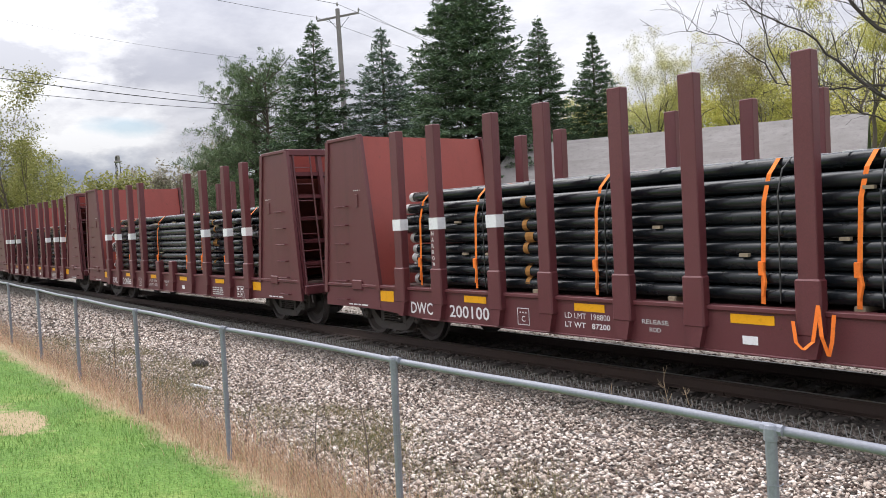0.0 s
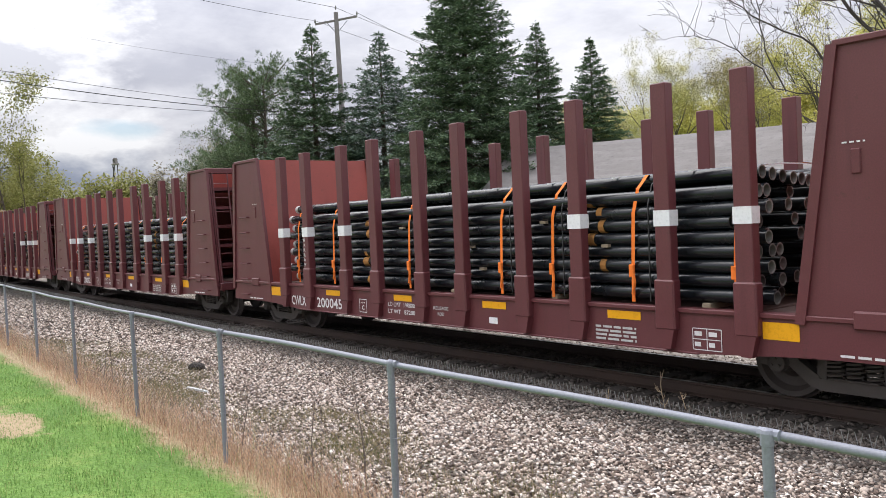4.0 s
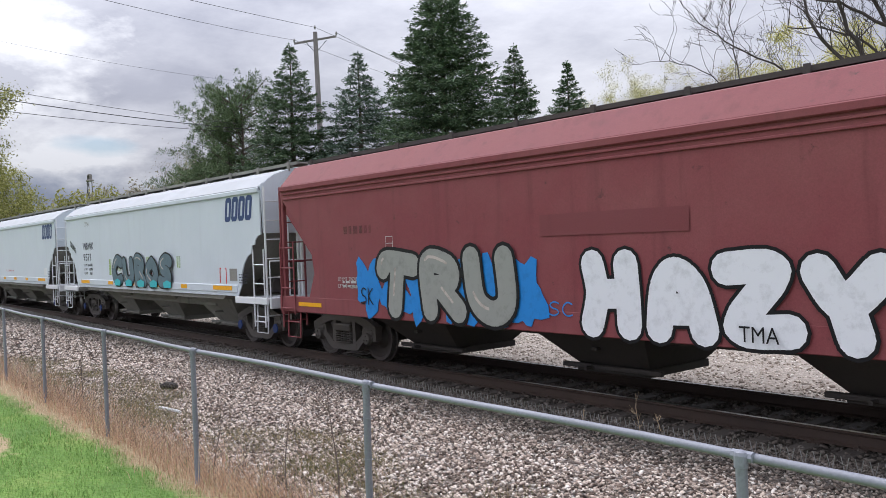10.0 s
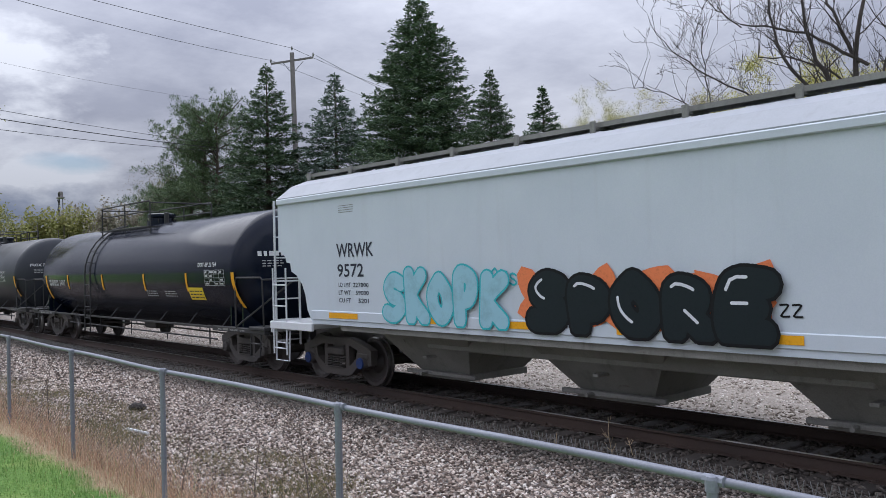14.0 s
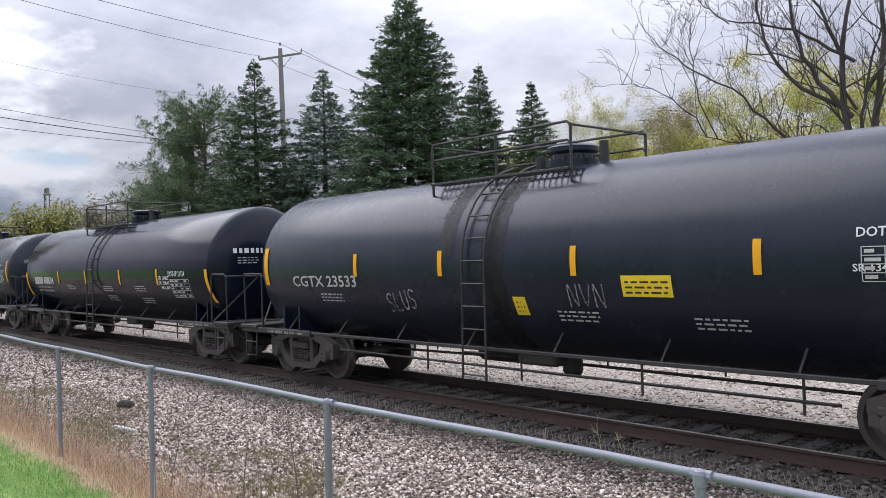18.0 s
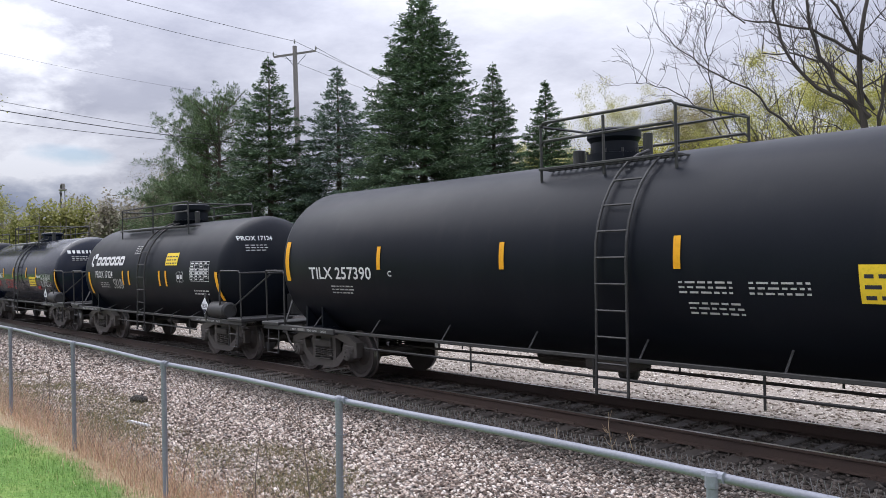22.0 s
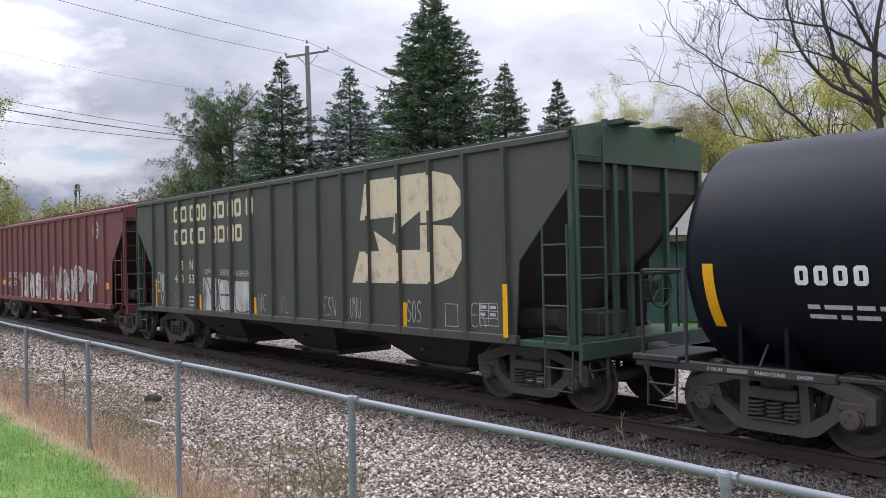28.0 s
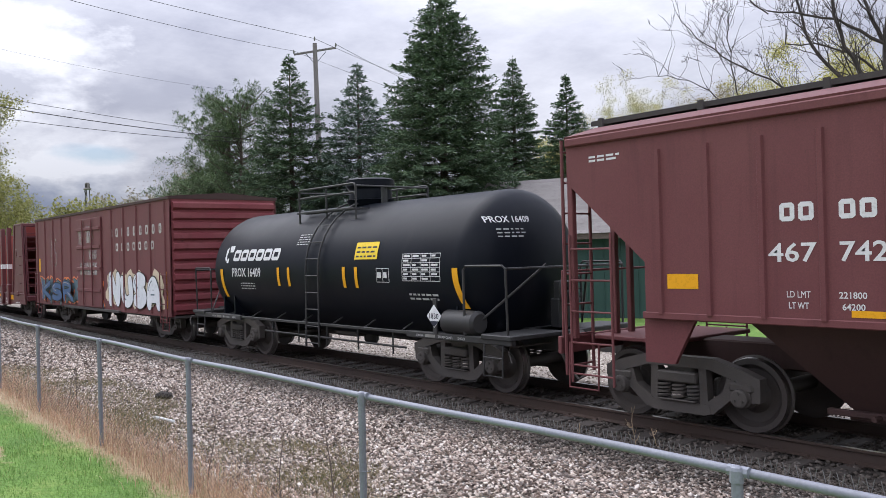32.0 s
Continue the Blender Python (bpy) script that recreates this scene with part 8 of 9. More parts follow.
    # end sheets darker than the side red, as painted shade in the recess
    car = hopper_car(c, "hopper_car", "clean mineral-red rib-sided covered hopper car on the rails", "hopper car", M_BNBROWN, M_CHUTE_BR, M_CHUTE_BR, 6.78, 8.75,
                     [(6.85, 1.42), (6.85, 2.12), (8.1, 3.2), (8.1, 3.78)], 3.78, [(-1.58, 3.75), (-1.60, 3.83), (-0.9, 4.02), (0.0, 4.12)], [(5.95, 1.42), (8.0, 3.15), (8.0, 3.76)], (6.9, 1.41, 1.50),
                     ribs=ribs, rib_z=(1.48, 3.5), rib_w=.045, rib_out=.03, chutes=(-4.1, .2, 4.3), walk_z=4.1, corner=(8.02,), ladder=(7.35, 8.05, .5, 2.5), paint_walk=M_CHUTE_DK, sill_out=.01, deck_y=.95, gusset=True)
    blocks(car, sk, 4, 4.15, 6.6, 2.62, 2.86, M_WHITE_MARK, slant=.5, label="white slanted name as frames with underlines", gap=.38, under=True, weight=.24)
    blocks(car, sk, 2, -5.08, -4.66, 2.54, 2.74, M_WHITE_MARK, label="white reporting mark as plain frames", gap=.2)
    blocks(car, sk, 2, -4.44, -4.02, 2.54, 2.74, M_WHITE_MARK, label="white reporting mark as plain frames", gap=.2)
    lettering(car, sk, "467", -5.2, -4.66, 2.10, 2.31, M_WHITE_MARK, "white car number")
    lettering(car, sk, "742", -4.42, -3.94, 2.10, 2.31, M_WHITE_MARK, "white car number")
    lettering(car, sk, "LD LMT", -5.0, -4.74, 1.72, 1.79, M_WHITE_MARK)
    lettering(car, sk, "221800", -4.44, -4.16, 1.72, 1.79, M_WHITE_MARK)
    lettering(car, sk, "LT WT", -4.98, -4.76, 1.60, 1.67, M_WHITE_MARK)
    lettering(car, sk, "64200", -4.41, -4.18, 1.60, 1.67, M_WHITE_MARK)
    panel(car, sk, -6.52, -6.09, 1.79, 1.97, M_YELLOW)
    panel(car, sk, 6.3, 6.72, 1.62, 1.84, M_YELLOW)
    for x in (-4.1, -1.4, 2.1, 4.6):
        panel(car, sk, x - .22, x + .22, 1.53, 1.60, M_YELLOW)
    table(car, sk, 5.63, 6.04, 1.63, 1.9, 2, 2, M_WHITE_MARK, 8, "white stencilled frame")
    bars(car, sk, 2.6, 3.1, 1.6, 1.85, 4, M_YELLOW, 9)
    bars(car, sk, -2.4, -1.9, 1.6, 1.85, 4, M_YELLOW, 10)
    bars(car, sk, -7.7, -7.2, 3.45, 3.55, 2, M_WHITE_MARK, 11)
    scribble(car, sk, 4.2, 4.5, 1.62, 1.85, M_WORN_MARK, 12, width=.015)
    scribble(car, sk, 4.9, 5.4, 1.66, 1.82, M_WORN_MARK, 13, width=.015)

# ---------------------------------------------------------------- tank cars
def barrel_shape(L, r, zc, bulge, n=48, band=None):
    """A barrel with dished heads along the car."""
    prof = []
    for i in range(9):
        a = math.pi / 2 * (1 - i / 8)
        prof.append((-L - bulge * math.sin(a), r * math.cos(a) if i else 0.0))
    prof += [(x, r) for x in (-L * .6, -L * .2, L * .2, L * .6)]
    for i in range(9):
        a = math.pi / 2 * i / 8
        prof.append((L + bulge * math.sin(a), r * math.cos(a) if i < 8 else 0.0))
    return Shape().lathe(prof, 'x', n, (0, 0, zc))


def saddle_shape(x, r, zc):
    s = Shape()
    pts = [(-1.25, 0.95)] + [(-1.25 + 2.5 * i / 10, zc - math.sqrt(max(0, (r - .02) ** 2 - (-1.25 + 2.5 * i / 10) ** 2))) for i in range(11)] + [(1.25, 0.95)]
    for dx in (-.28, .28):
        s.slab(pts, x + dx - .025, x + dx + .025, plane='yz')
    s.box(x - .33, x + .33, -1.3, 1.3, .86, .97, .015)
    return s


def tank_car(centre, label, mat, L, r, zc, bulge, tc, half, ladder_x, man_x, platform, stripes, ends, cap=None, walkway=True, high_rail=False, dome=.28, dome_r=.36, airtank=False, pipes=True):
    """A tank car: barrel on saddles and stub sills, dome with rail and platform, side ladder, walkway pipes and end rails."""
    car = thing("tank_car", label, "tank car", "tank cars", pose(centre, 0, 0))
    part("barrel", barrel_shape(L, r, zc, bulge), mat, car, smooth=True)
    top = zc + r
    s = Shape()
    s.lathe([(top - .1, .42), (top + .08, dome_r + .06), (top + .09, dome_r), (top + dome * .6, dome_r * .97), (top + dome * .75, dome_r * 1.12), (top + dome, dome_r * 1.12), (top + dome + .03, dome_r * 1.0), (top + dome + .05, 0)], 'z', 22, (man_x, 0, 0))
    part("dome", s, mat, car, smooth=True)
    s = Shape()
    for i in range(10):
        a = i * math.pi / 5
        s.tube([(man_x + .4 * math.cos(a), .4 * math.sin(a), top + .02), (man_x + .4 * math.cos(a), .4 * math.sin(a), top + .14)], .02, 5)
    s.lathe([(top - .05, .10), (top + .22, .10), (top + .24, 0)], 'z', 12, (man_x - .75, .1, 0)).lathe([(top - .05, .07), (top + .3, .07), (top + .32, 0)], 'z', 10, (man_x + .7, -.15, 0))
    part("valves", s, M_BLACK, car)
    x0, x1, zr = platform
    s = Shape()
    y = .72
    for sg in (-1, 1):
        for yy in (y - .2, y + .03, y + .25):
            s.box(x0, x1, sg * yy - .02, sg * yy + .02, top - .16, top - .12, .006)
        n = int((x1 - x0) / .11)
        for i in range(n + 1):
            s.box(x0 + (x1 - x0) * i / n - .008, x0 + (x1 - x0) * i / n + .008, sg * (y + .025) - .22, sg * (y + .025) + .22, top - .152, top - .128)
    for x in (x0, x1):
        s.tube([(x, -y - .2, top - .4), (x, -y - .2, top + .1)], .02, 6)
    part("platform", s, M_BLACK, car, "grated platform by the dome")
    s = Shape()
    for z in (zr, (zr + top) / 2):
        pts = [(x0, -y - .2, z - .06), (x0 + .06, -y - .2, z), (x1 - .06, -y - .2, z), (x1, -y - .2, z - .06)]
        s.tube(pts, .022, 6)
        s.tube([(a, -b, c) for a, b, c in pts], .022, 6)
    for x in (x0, (x0 + x1) / 2, x1):
        for q in (-1, 1):
            s.tube([(x, q * (y + .2), top - .3), (x, q * (y + .2), zr - .03)], .022, 6)
    for x in (x0, x1):
        s.tube([(x, -y - .2, zr - .05), (x, y + .2, zr - .05)], .02, 6)
    part("safety_rail", s, M_BLACK, car)
    # side ladder, bent to the barrel
    for sg in (-1, 1):
        s = Shape()
        for e in (-1, 1):
            pts = []
            for i in range(9):
                a = radians(78 - i * 78 / 8)
                pts.append((ladder_x + e * .24, sg * (r + .07) * math.cos(a), zc + (r + .07) * math.sin(a)))
            pts += [(ladder_x + e * .24, sg * (r + .07), zc - .6), (ladder_x + e * .25, sg * (r + .09), .48)]
            s.tube(pts, .021, 6)
        for i in range(10):
            z = .55 + i * .34
            if z > zc + r * .93:
                break
            q = sg * ((r + .08) if z < zc else math.sqrt((r + .07) ** 2 - (z - zc) ** 2))
            s.tube([(ladder_x - .24, q, z), (ladder_x + .24, q, z)], .014, 5)
        part("ladder", s, M_BLACK, car)
    # side walkway bar and hangers
    s = Shape()
    for sg in (-1, 1):
        s.box(-L - .1, L + .1, sg * 1.36 - .03, sg * 1.36 + .03, .90, .955, .008)
        for i in range(8):
            x = -L * .9 + 1.8 * L * i / 7
            s.tube([(x, sg * 1.36, .9), (x, sg * (r * .75), zc - r * .68)], .016, 5)
    part("walkway_bar", s, M_BLACK, car)
    if pipes:
        for sg in (-1, 1):
            s = Shape()
            s.tube([(-tc + 1.4, sg * 1.05, .62), (tc - 1.4, sg * 1.05, .60)], .022, 6)
            for i in range(5):
                x = -tc + 1.8 + (2 * tc - 3.6) * i / 4
                s.tube([(x, sg * 1.05, .45), (x, sg * 1.05, .9)], .018, 5)
            part("underside_pipe", s, M_BLACK, car)
        s = Shape().lathe([(.42, 0), (.42, .12), (.5, .16), (.85, .16), (.95, .3)], 'z', 14, (.5 * man_x, 0, 0))
        part("outlet_valve", s, M_BLACK, car)
    part("brake_rigging", Shape().box(-.7, .1, -.4, .2, .58, .82, .04).lathe([(-2.3, 0), (-2.3, .18), (-1.2, .18), (-1.2, 0)], 'x', 12, (0, .5, .62)).tube([(-tc + .9, .1, .55), (-1, .1, .6), (tc - .9, .1, .55)], .025, 5), M_TRUCK, car)
    for e in (-1, 1):
        part("saddle", saddle_shape(e * tc, r, zc), mat, car)
        s = Shape().box(min(e * (tc - 1.1), e * (half - .35)), max(e * (tc - 1.1), e * (half - .35)), -.33, .33, .68, 1.02, .02)
        s.box(min(e * (half - 1.0), e * (half - .32)), max(e * (half - 1.0), e * (half - .32)), -1.45, 1.45, .94, 1.02, .015)
        part("end_sill", s, M_BLACK, car)
        for sg in (-1, 1):
            part("side_bar", Shape().box(min(e * (tc - .9), e * (half - .35)), max(e * (tc - .9), e * (half - .35)), sg * 1.36 - .06, sg * 1.36 + .06, .86, .97, .012), M_BLACK, car)
        sb = Skin(-1.422)
        lettering(car, sb, "2 INCH", e * tc - .62, e * tc - .42, .892, .932, M_WORN_MARK)
        panel(car, sb, e * tc - .36, e * tc - .10, .888, .938, M_CHUTE, "blank_plate")
        lettering(car, sb, "TREAD COND.", e * tc - .02, e * tc + .36, .892, .932, M_WORN_MARK)
        lettering(car, sb, "SHOES", e * tc + .48, e * tc + .66, .892, .932, M_WORN_MARK)
        if e > 0:
            head_marks(car, HEAD_TEXT.get(centre, ''), L, bulge, r, zc, .56 if L < 5 else .24)
        s = Shape()
        zt = 2.08
        xa, xb = L + bulge * .35, half - .45
        for sg in (-1, 1):
            s.tube([(e * xa, sg * 1.42, .98), (e * xa, sg * 1.42, zt - .06), (e * (xa + .06), sg * 1.42, zt), (e * (xb - .05), sg * 1.42, zt), (e * xb, sg * 1.40, zt - .05), (e * xb, sg * 1.38, .98)], .021, 6)
            s.tube([(e * xa, sg * 1.42, .98), (e * xb, sg * .5, zt)], .02, 6)
        s.tube([(e * xb, -1.4, zt - .05), (e * xb, 1.4, zt - .05)], .021, 6)
        part("end_rail", s, M_BLACK, car, "bent pipe end rail")
        part("sill_step", step_shape(e * (half - .75), .42, .38, .94, -1.40), M_BLACK, car)
        add_truck(car, centre, e * tc, cap)
    if airtank:
        part("air_reservoir", Shape().lathe([(L - .35, 0), (L - .35, .15), (L - .30, .20), (L + .42, .20), (L + .47, .15), (L + .47, 0)], 'x', 18, (0, -1.28, 1.16)), M_BLACK, car, "round air reservoir", smooth=True)
    part("brake_wheel", brake_wheel_shape(half - .62, .2, 1.65, 1).box(half - .9, half - .7, .05, .35, 1.0, 1.5, .02), M_BLACK, car)
    add_couplers(car, half)
    sk = Skin(zc=zc, r=r)
    for x in stripes[0]:
        panel(car, sk, x - .05, x + .05, stripes[1], stripes[2], M_YELLOW, label="upright yellow reflective stripe")
    for x, lean in ends:
        panel(car, sk, x - .07, x + .07, stripes[3], stripes[4], M_YELLOW, label="upright yellow reflective stripe", lean=.15 if x > 0 else .03)
    return car, sk


class HeadSkin:
    """The dished head of a tank: marks lie across the car."""

    def __init__(self, e, L, bulge, r, zc):
        self.e, self.L, self.bulge, self.r2, self.zc = e, L, bulge, r, zc
        self.r = 1

    def at(self, x, z, out):
        k = max(0.0, 1 - (x * x + (z - self.zc) ** 2) / self.r2 ** 2)
        return (self.e * (self.L + self.bulge * math.sqrt(k) + out + .004), x, z)


HEAD_TEXT = {-232.45: "CGTX 23533", -264.6: "CGTX 23544", -281.68: "TILX 257390", -296.95: "PROX 17124", -321.90: "PROX 17485", -415.63: "PROX 16409", -215.8: "PROX 76381", -334.40: "TILX 101666"}


def head_marks(car, text, L, bulge, r, zc, up_):
    """The number and small print on the leading head."""
    h = HeadSkin(1, L, bulge, r, zc)
    z = zc + up_ * r
    if text:
        lettering(car, h, text, -.98, -.22, z, z + .11, M_WHITE_MARK, "white number on the tank head", .006)
    else:
        bars(car, h, -.95, -.25, z, z + .11, 1, M_WHITE_MARK, 4, fill=1.0, cols=4)
    bars(car, h, -.86, -.36, z - .24, z - .06, 3, M_WORN_MARK, 5, fill=.35, cols=5)


def stain(car, skin, x0, x1, a0, a1, seed, label="dark spill stain down the barrel"):
    """A spill that has run down the barrel, between two angles above the level, ragged along its edges."""
    rng = random.Random(seed)
    n = 44
    rows = []
    for i in range(n + 1):
        a = radians(a0 + (a1 - a0) * i / n)
        d = .06 * (x1 - x0)
        rows.append((x0 + rng.uniform(-d, d) + .10 * (x1 - x0) * i / n, x1 + rng.uniform(-d, d) - .12 * (x1 - x0) * i / n, a))
    s = Shape()
    q = skin.r + .004
    for (xa, xb, a), (xc, xd, b) in zip(rows, rows[1:]):
        s.add([(xa, -q * math.cos(a), skin.zc + q * math.sin(a)), (xb, -q * math.cos(a), skin.zc + q * math.sin(a)), (xd, -q * math.cos(b), skin.zc + q * math.sin(b)), (xc, -q * math.cos(b), skin.zc + q * math.sin(b))], [(0, 1, 2, 3)])
    return one_mesh("spill_stain", s, M_TANK_STAIN, car, label)


def small_print(car, sk, x, z, seed, mat=None):
    bars(car, sk, x - .35, x + .35, z - .09, z + .09, 3, mat or M_WORN_MARK, seed, fill=.4, cols=5)


def placard(car, x):
    """A diamond placard on an upright bracket by the tank's foot."""
    p = part("placard", Shape().slab([(x, 1.06), (x + .19, 1.25), (x, 1.44), (x - .19, 1.25)], -1.452, -1.442), M_TAPE, car, "black and white diamond placard")
    one_mesh("dark_half", mark_mesh(Skin(-1.452), [[(x - .12, 1.17), (x, 1.07), (x + .12, 1.17)]], .002), M_DARK_MARK, p, "")
    lettering(p, Skin(-1.452), "1830", x - .12, x + .12, 1.205, 1.30, M_DARK_MARK, "", .003)
    part("placard_bracket", Shape().box(x - .05, x + .05, -1.44, -1.40, .95, 1.55, .008), M_BLACK, car)


def make_tanks():
    long = dict(bulge=.55, airtank=False)
    wide = ([-3.5, -1.05, 1.62, 4.1], 1.82, 2.23, 1.42, 2.20)

    def emergency(car, sk, x0, x1, z0, z1, seed):
        panel(car, sk, x0, x1, z0, z1, M_SIGNYELLOW, "warning_plate", "yellow warning plate with dark print")
        bars(car, sk, x0 + .05, x1 - .05, z0 + .04, z1 - .03, 3, M_DARK_MARK, seed, fill=.38, cols=4)
    # first black tank
    car, sk = tank_car(-198.2, "glossy black tank car with yellow stripes on the rails", M_TANK, 6.95, 1.47, 2.2, .5, 6.85, 8.75, -2.2, -.2, (-2.6, 1.2, 4.25),
                       ([-4.3, -1.15, 2.02, 4.68], 1.75, 2.2, 1.4, 2.2), ((-6.6, 1), (7.1, 1)))
    lettering(car, sk, "DOT-SP 21134", 5.35, 6.3, 2.34, 2.44, M_WHITE_MARK)
    table(car, sk, 5.7, 6.7, 1.9, 2.26, 4, 4, M_WORN_MARK, 1)
    emergency(car, sk, 4.7, 5.5, 1.55, 1.85, 2)
    blocks(car, sk, 4, -6.3, -5.3, 1.85, 2.05, M_WORN_MARK, gap=.3)
    lettering(car, sk, "34767", -5.2, -4.6, 1.85, 2.05, M_WORN_MARK)
    small_print(car, sk, 2.4, 1.7, 3), small_print(car, sk, 3.6, 1.7, 4)
    # dull black tank with a large white word mark
    car, sk = tank_car(-215.8, "dull blue-black tank car with large white logo of frames", M_TANK5, 6.85, 1.47, 2.2, .55, 6.55, 8.6, .78, -.47, (-1.35, 1.5, 4.2),
                       ([-4.2, -1.63, 1.6, 4.2], 1.80, 2.22, 1.42, 2.20), ((-6.9, 1), (6.9, 1)))
    blocks(car, sk, 6, -6.25, -3.42, 2.26, 2.58, M_WHITE_MARK, slant=.16, label="large white logo of plain frames", gap=.12, weight=.30)
    stain(car, sk, -.95, -.38, 84, 12, 1)
    stain(car, sk, .15, .55, 84, 30, 2)
    lettering(car, sk, "PROX 76381", -6.25, -4.46, 1.89, 2.12, M_WHITE_MARK, "white car number")
    stain(car, sk, 1.15, 1.45, 84, -10, 3)
    lettering(car, sk, "LD LMT  186700 LB", -6.14, -4.5, 1.74, 1.81, M_WORN_MARK)
    lettering(car, sk, "LT WT    76300 LB", -6.14, -4.5, 1.65, 1.72, M_WORN_MARK)
    table(car, sk, 4.4, 5.6, 2.0, 2.4, 4, 4, M_WORN_MARK, 5)
    small_print(car, sk, -.2, 1.3, 6), small_print(car, sk, 2.0, 2.05, 7)
    # blue-black tank
    car, sk = tank_car(-232.45, "blue-black tank car with pale yellow stripes", M_TANK4, 6.7, 1.47, 2.2, .5, 6.03, 8.1, -.48, .25, (-2.0, .95, 4.2), ([-3.53, -1.29, 1.37, 3.95], 2.02, 2.42, 1.85, 2.6),
                       ((-6.6, 1), (6.8, 1)))
    stain(car, sk, -.40, .12, 84, -62, 4)
    stain(car, sk, -1.35, -.95, 60, 5, 5)
    lettering(car, sk, "CGTX 23533", -5.61, -3.54, 1.83, 2.04, M_WORN_MARK, "worn white car number")
    emergency(car, sk, 2.12, 2.85, 1.75, 2.02, 9)
    emergency(car, sk, .18, .42, 1.45, 1.72, 9)
    lettering(car, sk, "DOT-SP 21134", 5.0, 5.85, 2.4, 2.5, M_WHITE_MARK)
    lettering(car, sk, "SR 13449", 4.96, 5.42, 2.05, 2.13, M_WHITE_MARK)
    table(car, sk, 5.05, 5.95, 1.95, 2.3, 4, 4, M_WORN_MARK, 10)
    handwriting(car, sk, "SLUS", -2.8, -2.0, 1.4, 1.72, M_CHALK_THIN, "rubbed pale sprayed tag", .03, .12)
    handwriting(car, sk, "NVN", 1.2, 1.85, 1.6, 1.9, M_CHALK_THIN, "rubbed pale sprayed tag", .022)
    small_print(car, sk, 1.3, 1.48, 11), small_print(car, sk, 3.4, 1.45, 12), small_print(car, sk, -4.4, 1.65, 13)
    # glossy black tank with a clean white number
    car, sk = tank_car(-248.58, "glossy black tank car with a clean white number", M_TANK, 6.82, 1.47, 2.2, .48, 6.14, 8.1, -.45, .05, (-2.35, .95, 4.2), wide, ((-6.82, 1), (6.82, 1)))
    blocks(car, sk, 4, -5.97, -5.1, 1.82, 2.05, M_WHITE_MARK, label="white reporting mark as blocks", gap=.2)
    lettering(car, sk, "88834", -5.0, -4.05, 1.82, 2.05, M_WHITE_MARK, "white car number")
    lettering(car, sk, "LD LMT  191790 LB  86980 KG", -5.85, -4.3, 1.68, 1.75, M_WORN_MARK)
    lettering(car, sk, "LT WT    71300 LB  32350 KG", -5.80, -4.3, 1.56, 1.63, M_WORN_MARK)
    lettering(car, sk, "DOT-SP 21134", 4.8, 5.72, 2.04, 2.17, M_WHITE_MARK)
    lettering(car, sk, "SR 13450", 4.2, 4.8, 1.95, 2.05, M_WHITE_MARK)
    lettering(car, sk, "SR 13449", 4.2, 4.8, 1.83, 1.93, M_WHITE_MARK)
    lettering(car, sk, "FRA AIP", 4.3, 4.8, 1.72, 1.80, M_WHITE_MARK)
    table(car, sk, 4.85, 5.9, 1.52, 1.97, 5, 4, M_WORN_MARK, 14)
    for k, (x, z) in enumerate(((.6, 1.72), (.7, 1.45), (2.9, 1.74), (3.1, 1.42), (-2.4, 1.75))):
        small_print(car, sk, x, z, 15 + k)
    # blue-grey tank
    car, sk = tank_car(-264.6, "faded blue-black tank car with a worn white number", M_TANK4, 6.75, 1.47, 2.22, .5, 5.95, 8.0, -.78, -.1, (-2.9, .6, 4.25), ([-3.77, -1.6, 1.41, 4.06], 2.05, 2.47, 1.85, 2.65),
                       ((-6.8, 1), (6.55, 1)))
    stain(car, sk, -.70, -.2, 84, -50, 6)
    lettering(car, sk, "CGTX 23544", -5.95, -3.95, 1.83, 2.05, M_WORN_MARK, "worn white car number")
    lettering(car, sk, "DOT-SP 21134", 5.0, 5.89, 2.44, 2.55, M_WHITE_MARK)
    lettering(car, sk, "SR 13450", 4.75, 5.3, 2.2, 2.28, M_WHITE_MARK)
    lettering(car, sk, "SR 13449", 4.75, 5.3, 2.08, 2.16, M_WHITE_MARK)
    table(car, sk, 5.32, 6.28, 1.82, 2.30, 5, 4, M_WORN_MARK, 21)
    emergency(car, sk, 2.95, 3.7, 1.66, 1.9, 22)
    scribble(car, sk, -6.6, -6.15, 1.75, 2.5, M_SPRAYGREY, 93, width=.03)
    scribble(car, sk, 1.95, 2.4, 1.65, 1.95, M_SPRAYGREY, 94, width=.025)
    small_print(car, sk, 1.3, 1.5, 23), small_print(car, sk, -5.0, 1.65, 24)
    # black insulated tank
    car, sk = tank_car(-281.68, "satin black insulated tank car with white number", M_TANK2, 7.45, 1.5, 2.2, .5, 6.77, 8.85, .72, -.36, (-1.0, 1.3, 4.25), ([-4.3, -1.3, 1.65, 4.69], 2.1, 2.5, 1.88, 2.66),
                       ((-7.35, 1), (7.5, 1)), dome=.42)
    lettering(car, sk, "TILX 257390", -6.54, -4.53, 1.92, 2.15, M_WHITE_MARK, "white car number")
    lettering(car, sk, "C", -4.05, -3.95, 1.98, 2.08, M_WHITE_MARK)
    emergency(car, sk, 3.75, 4.55, 1.74, 2.14, 25)
    table(car, sk, 6.3, 7.3, 2.12, 2.54, 5, 4, M_WHITE_MARK, 26)
    for k, (x, z) in enumerate(((2.0, 1.9), (2.9, 1.9), (2.1, 1.65), (-5.5, 1.75), (4.7, 1.6), (6.9, 1.7))):
        small_print(car, sk, x, z, 27 + k)
    # the short acid tanks
    short = dict(cap=None, airtank=True)
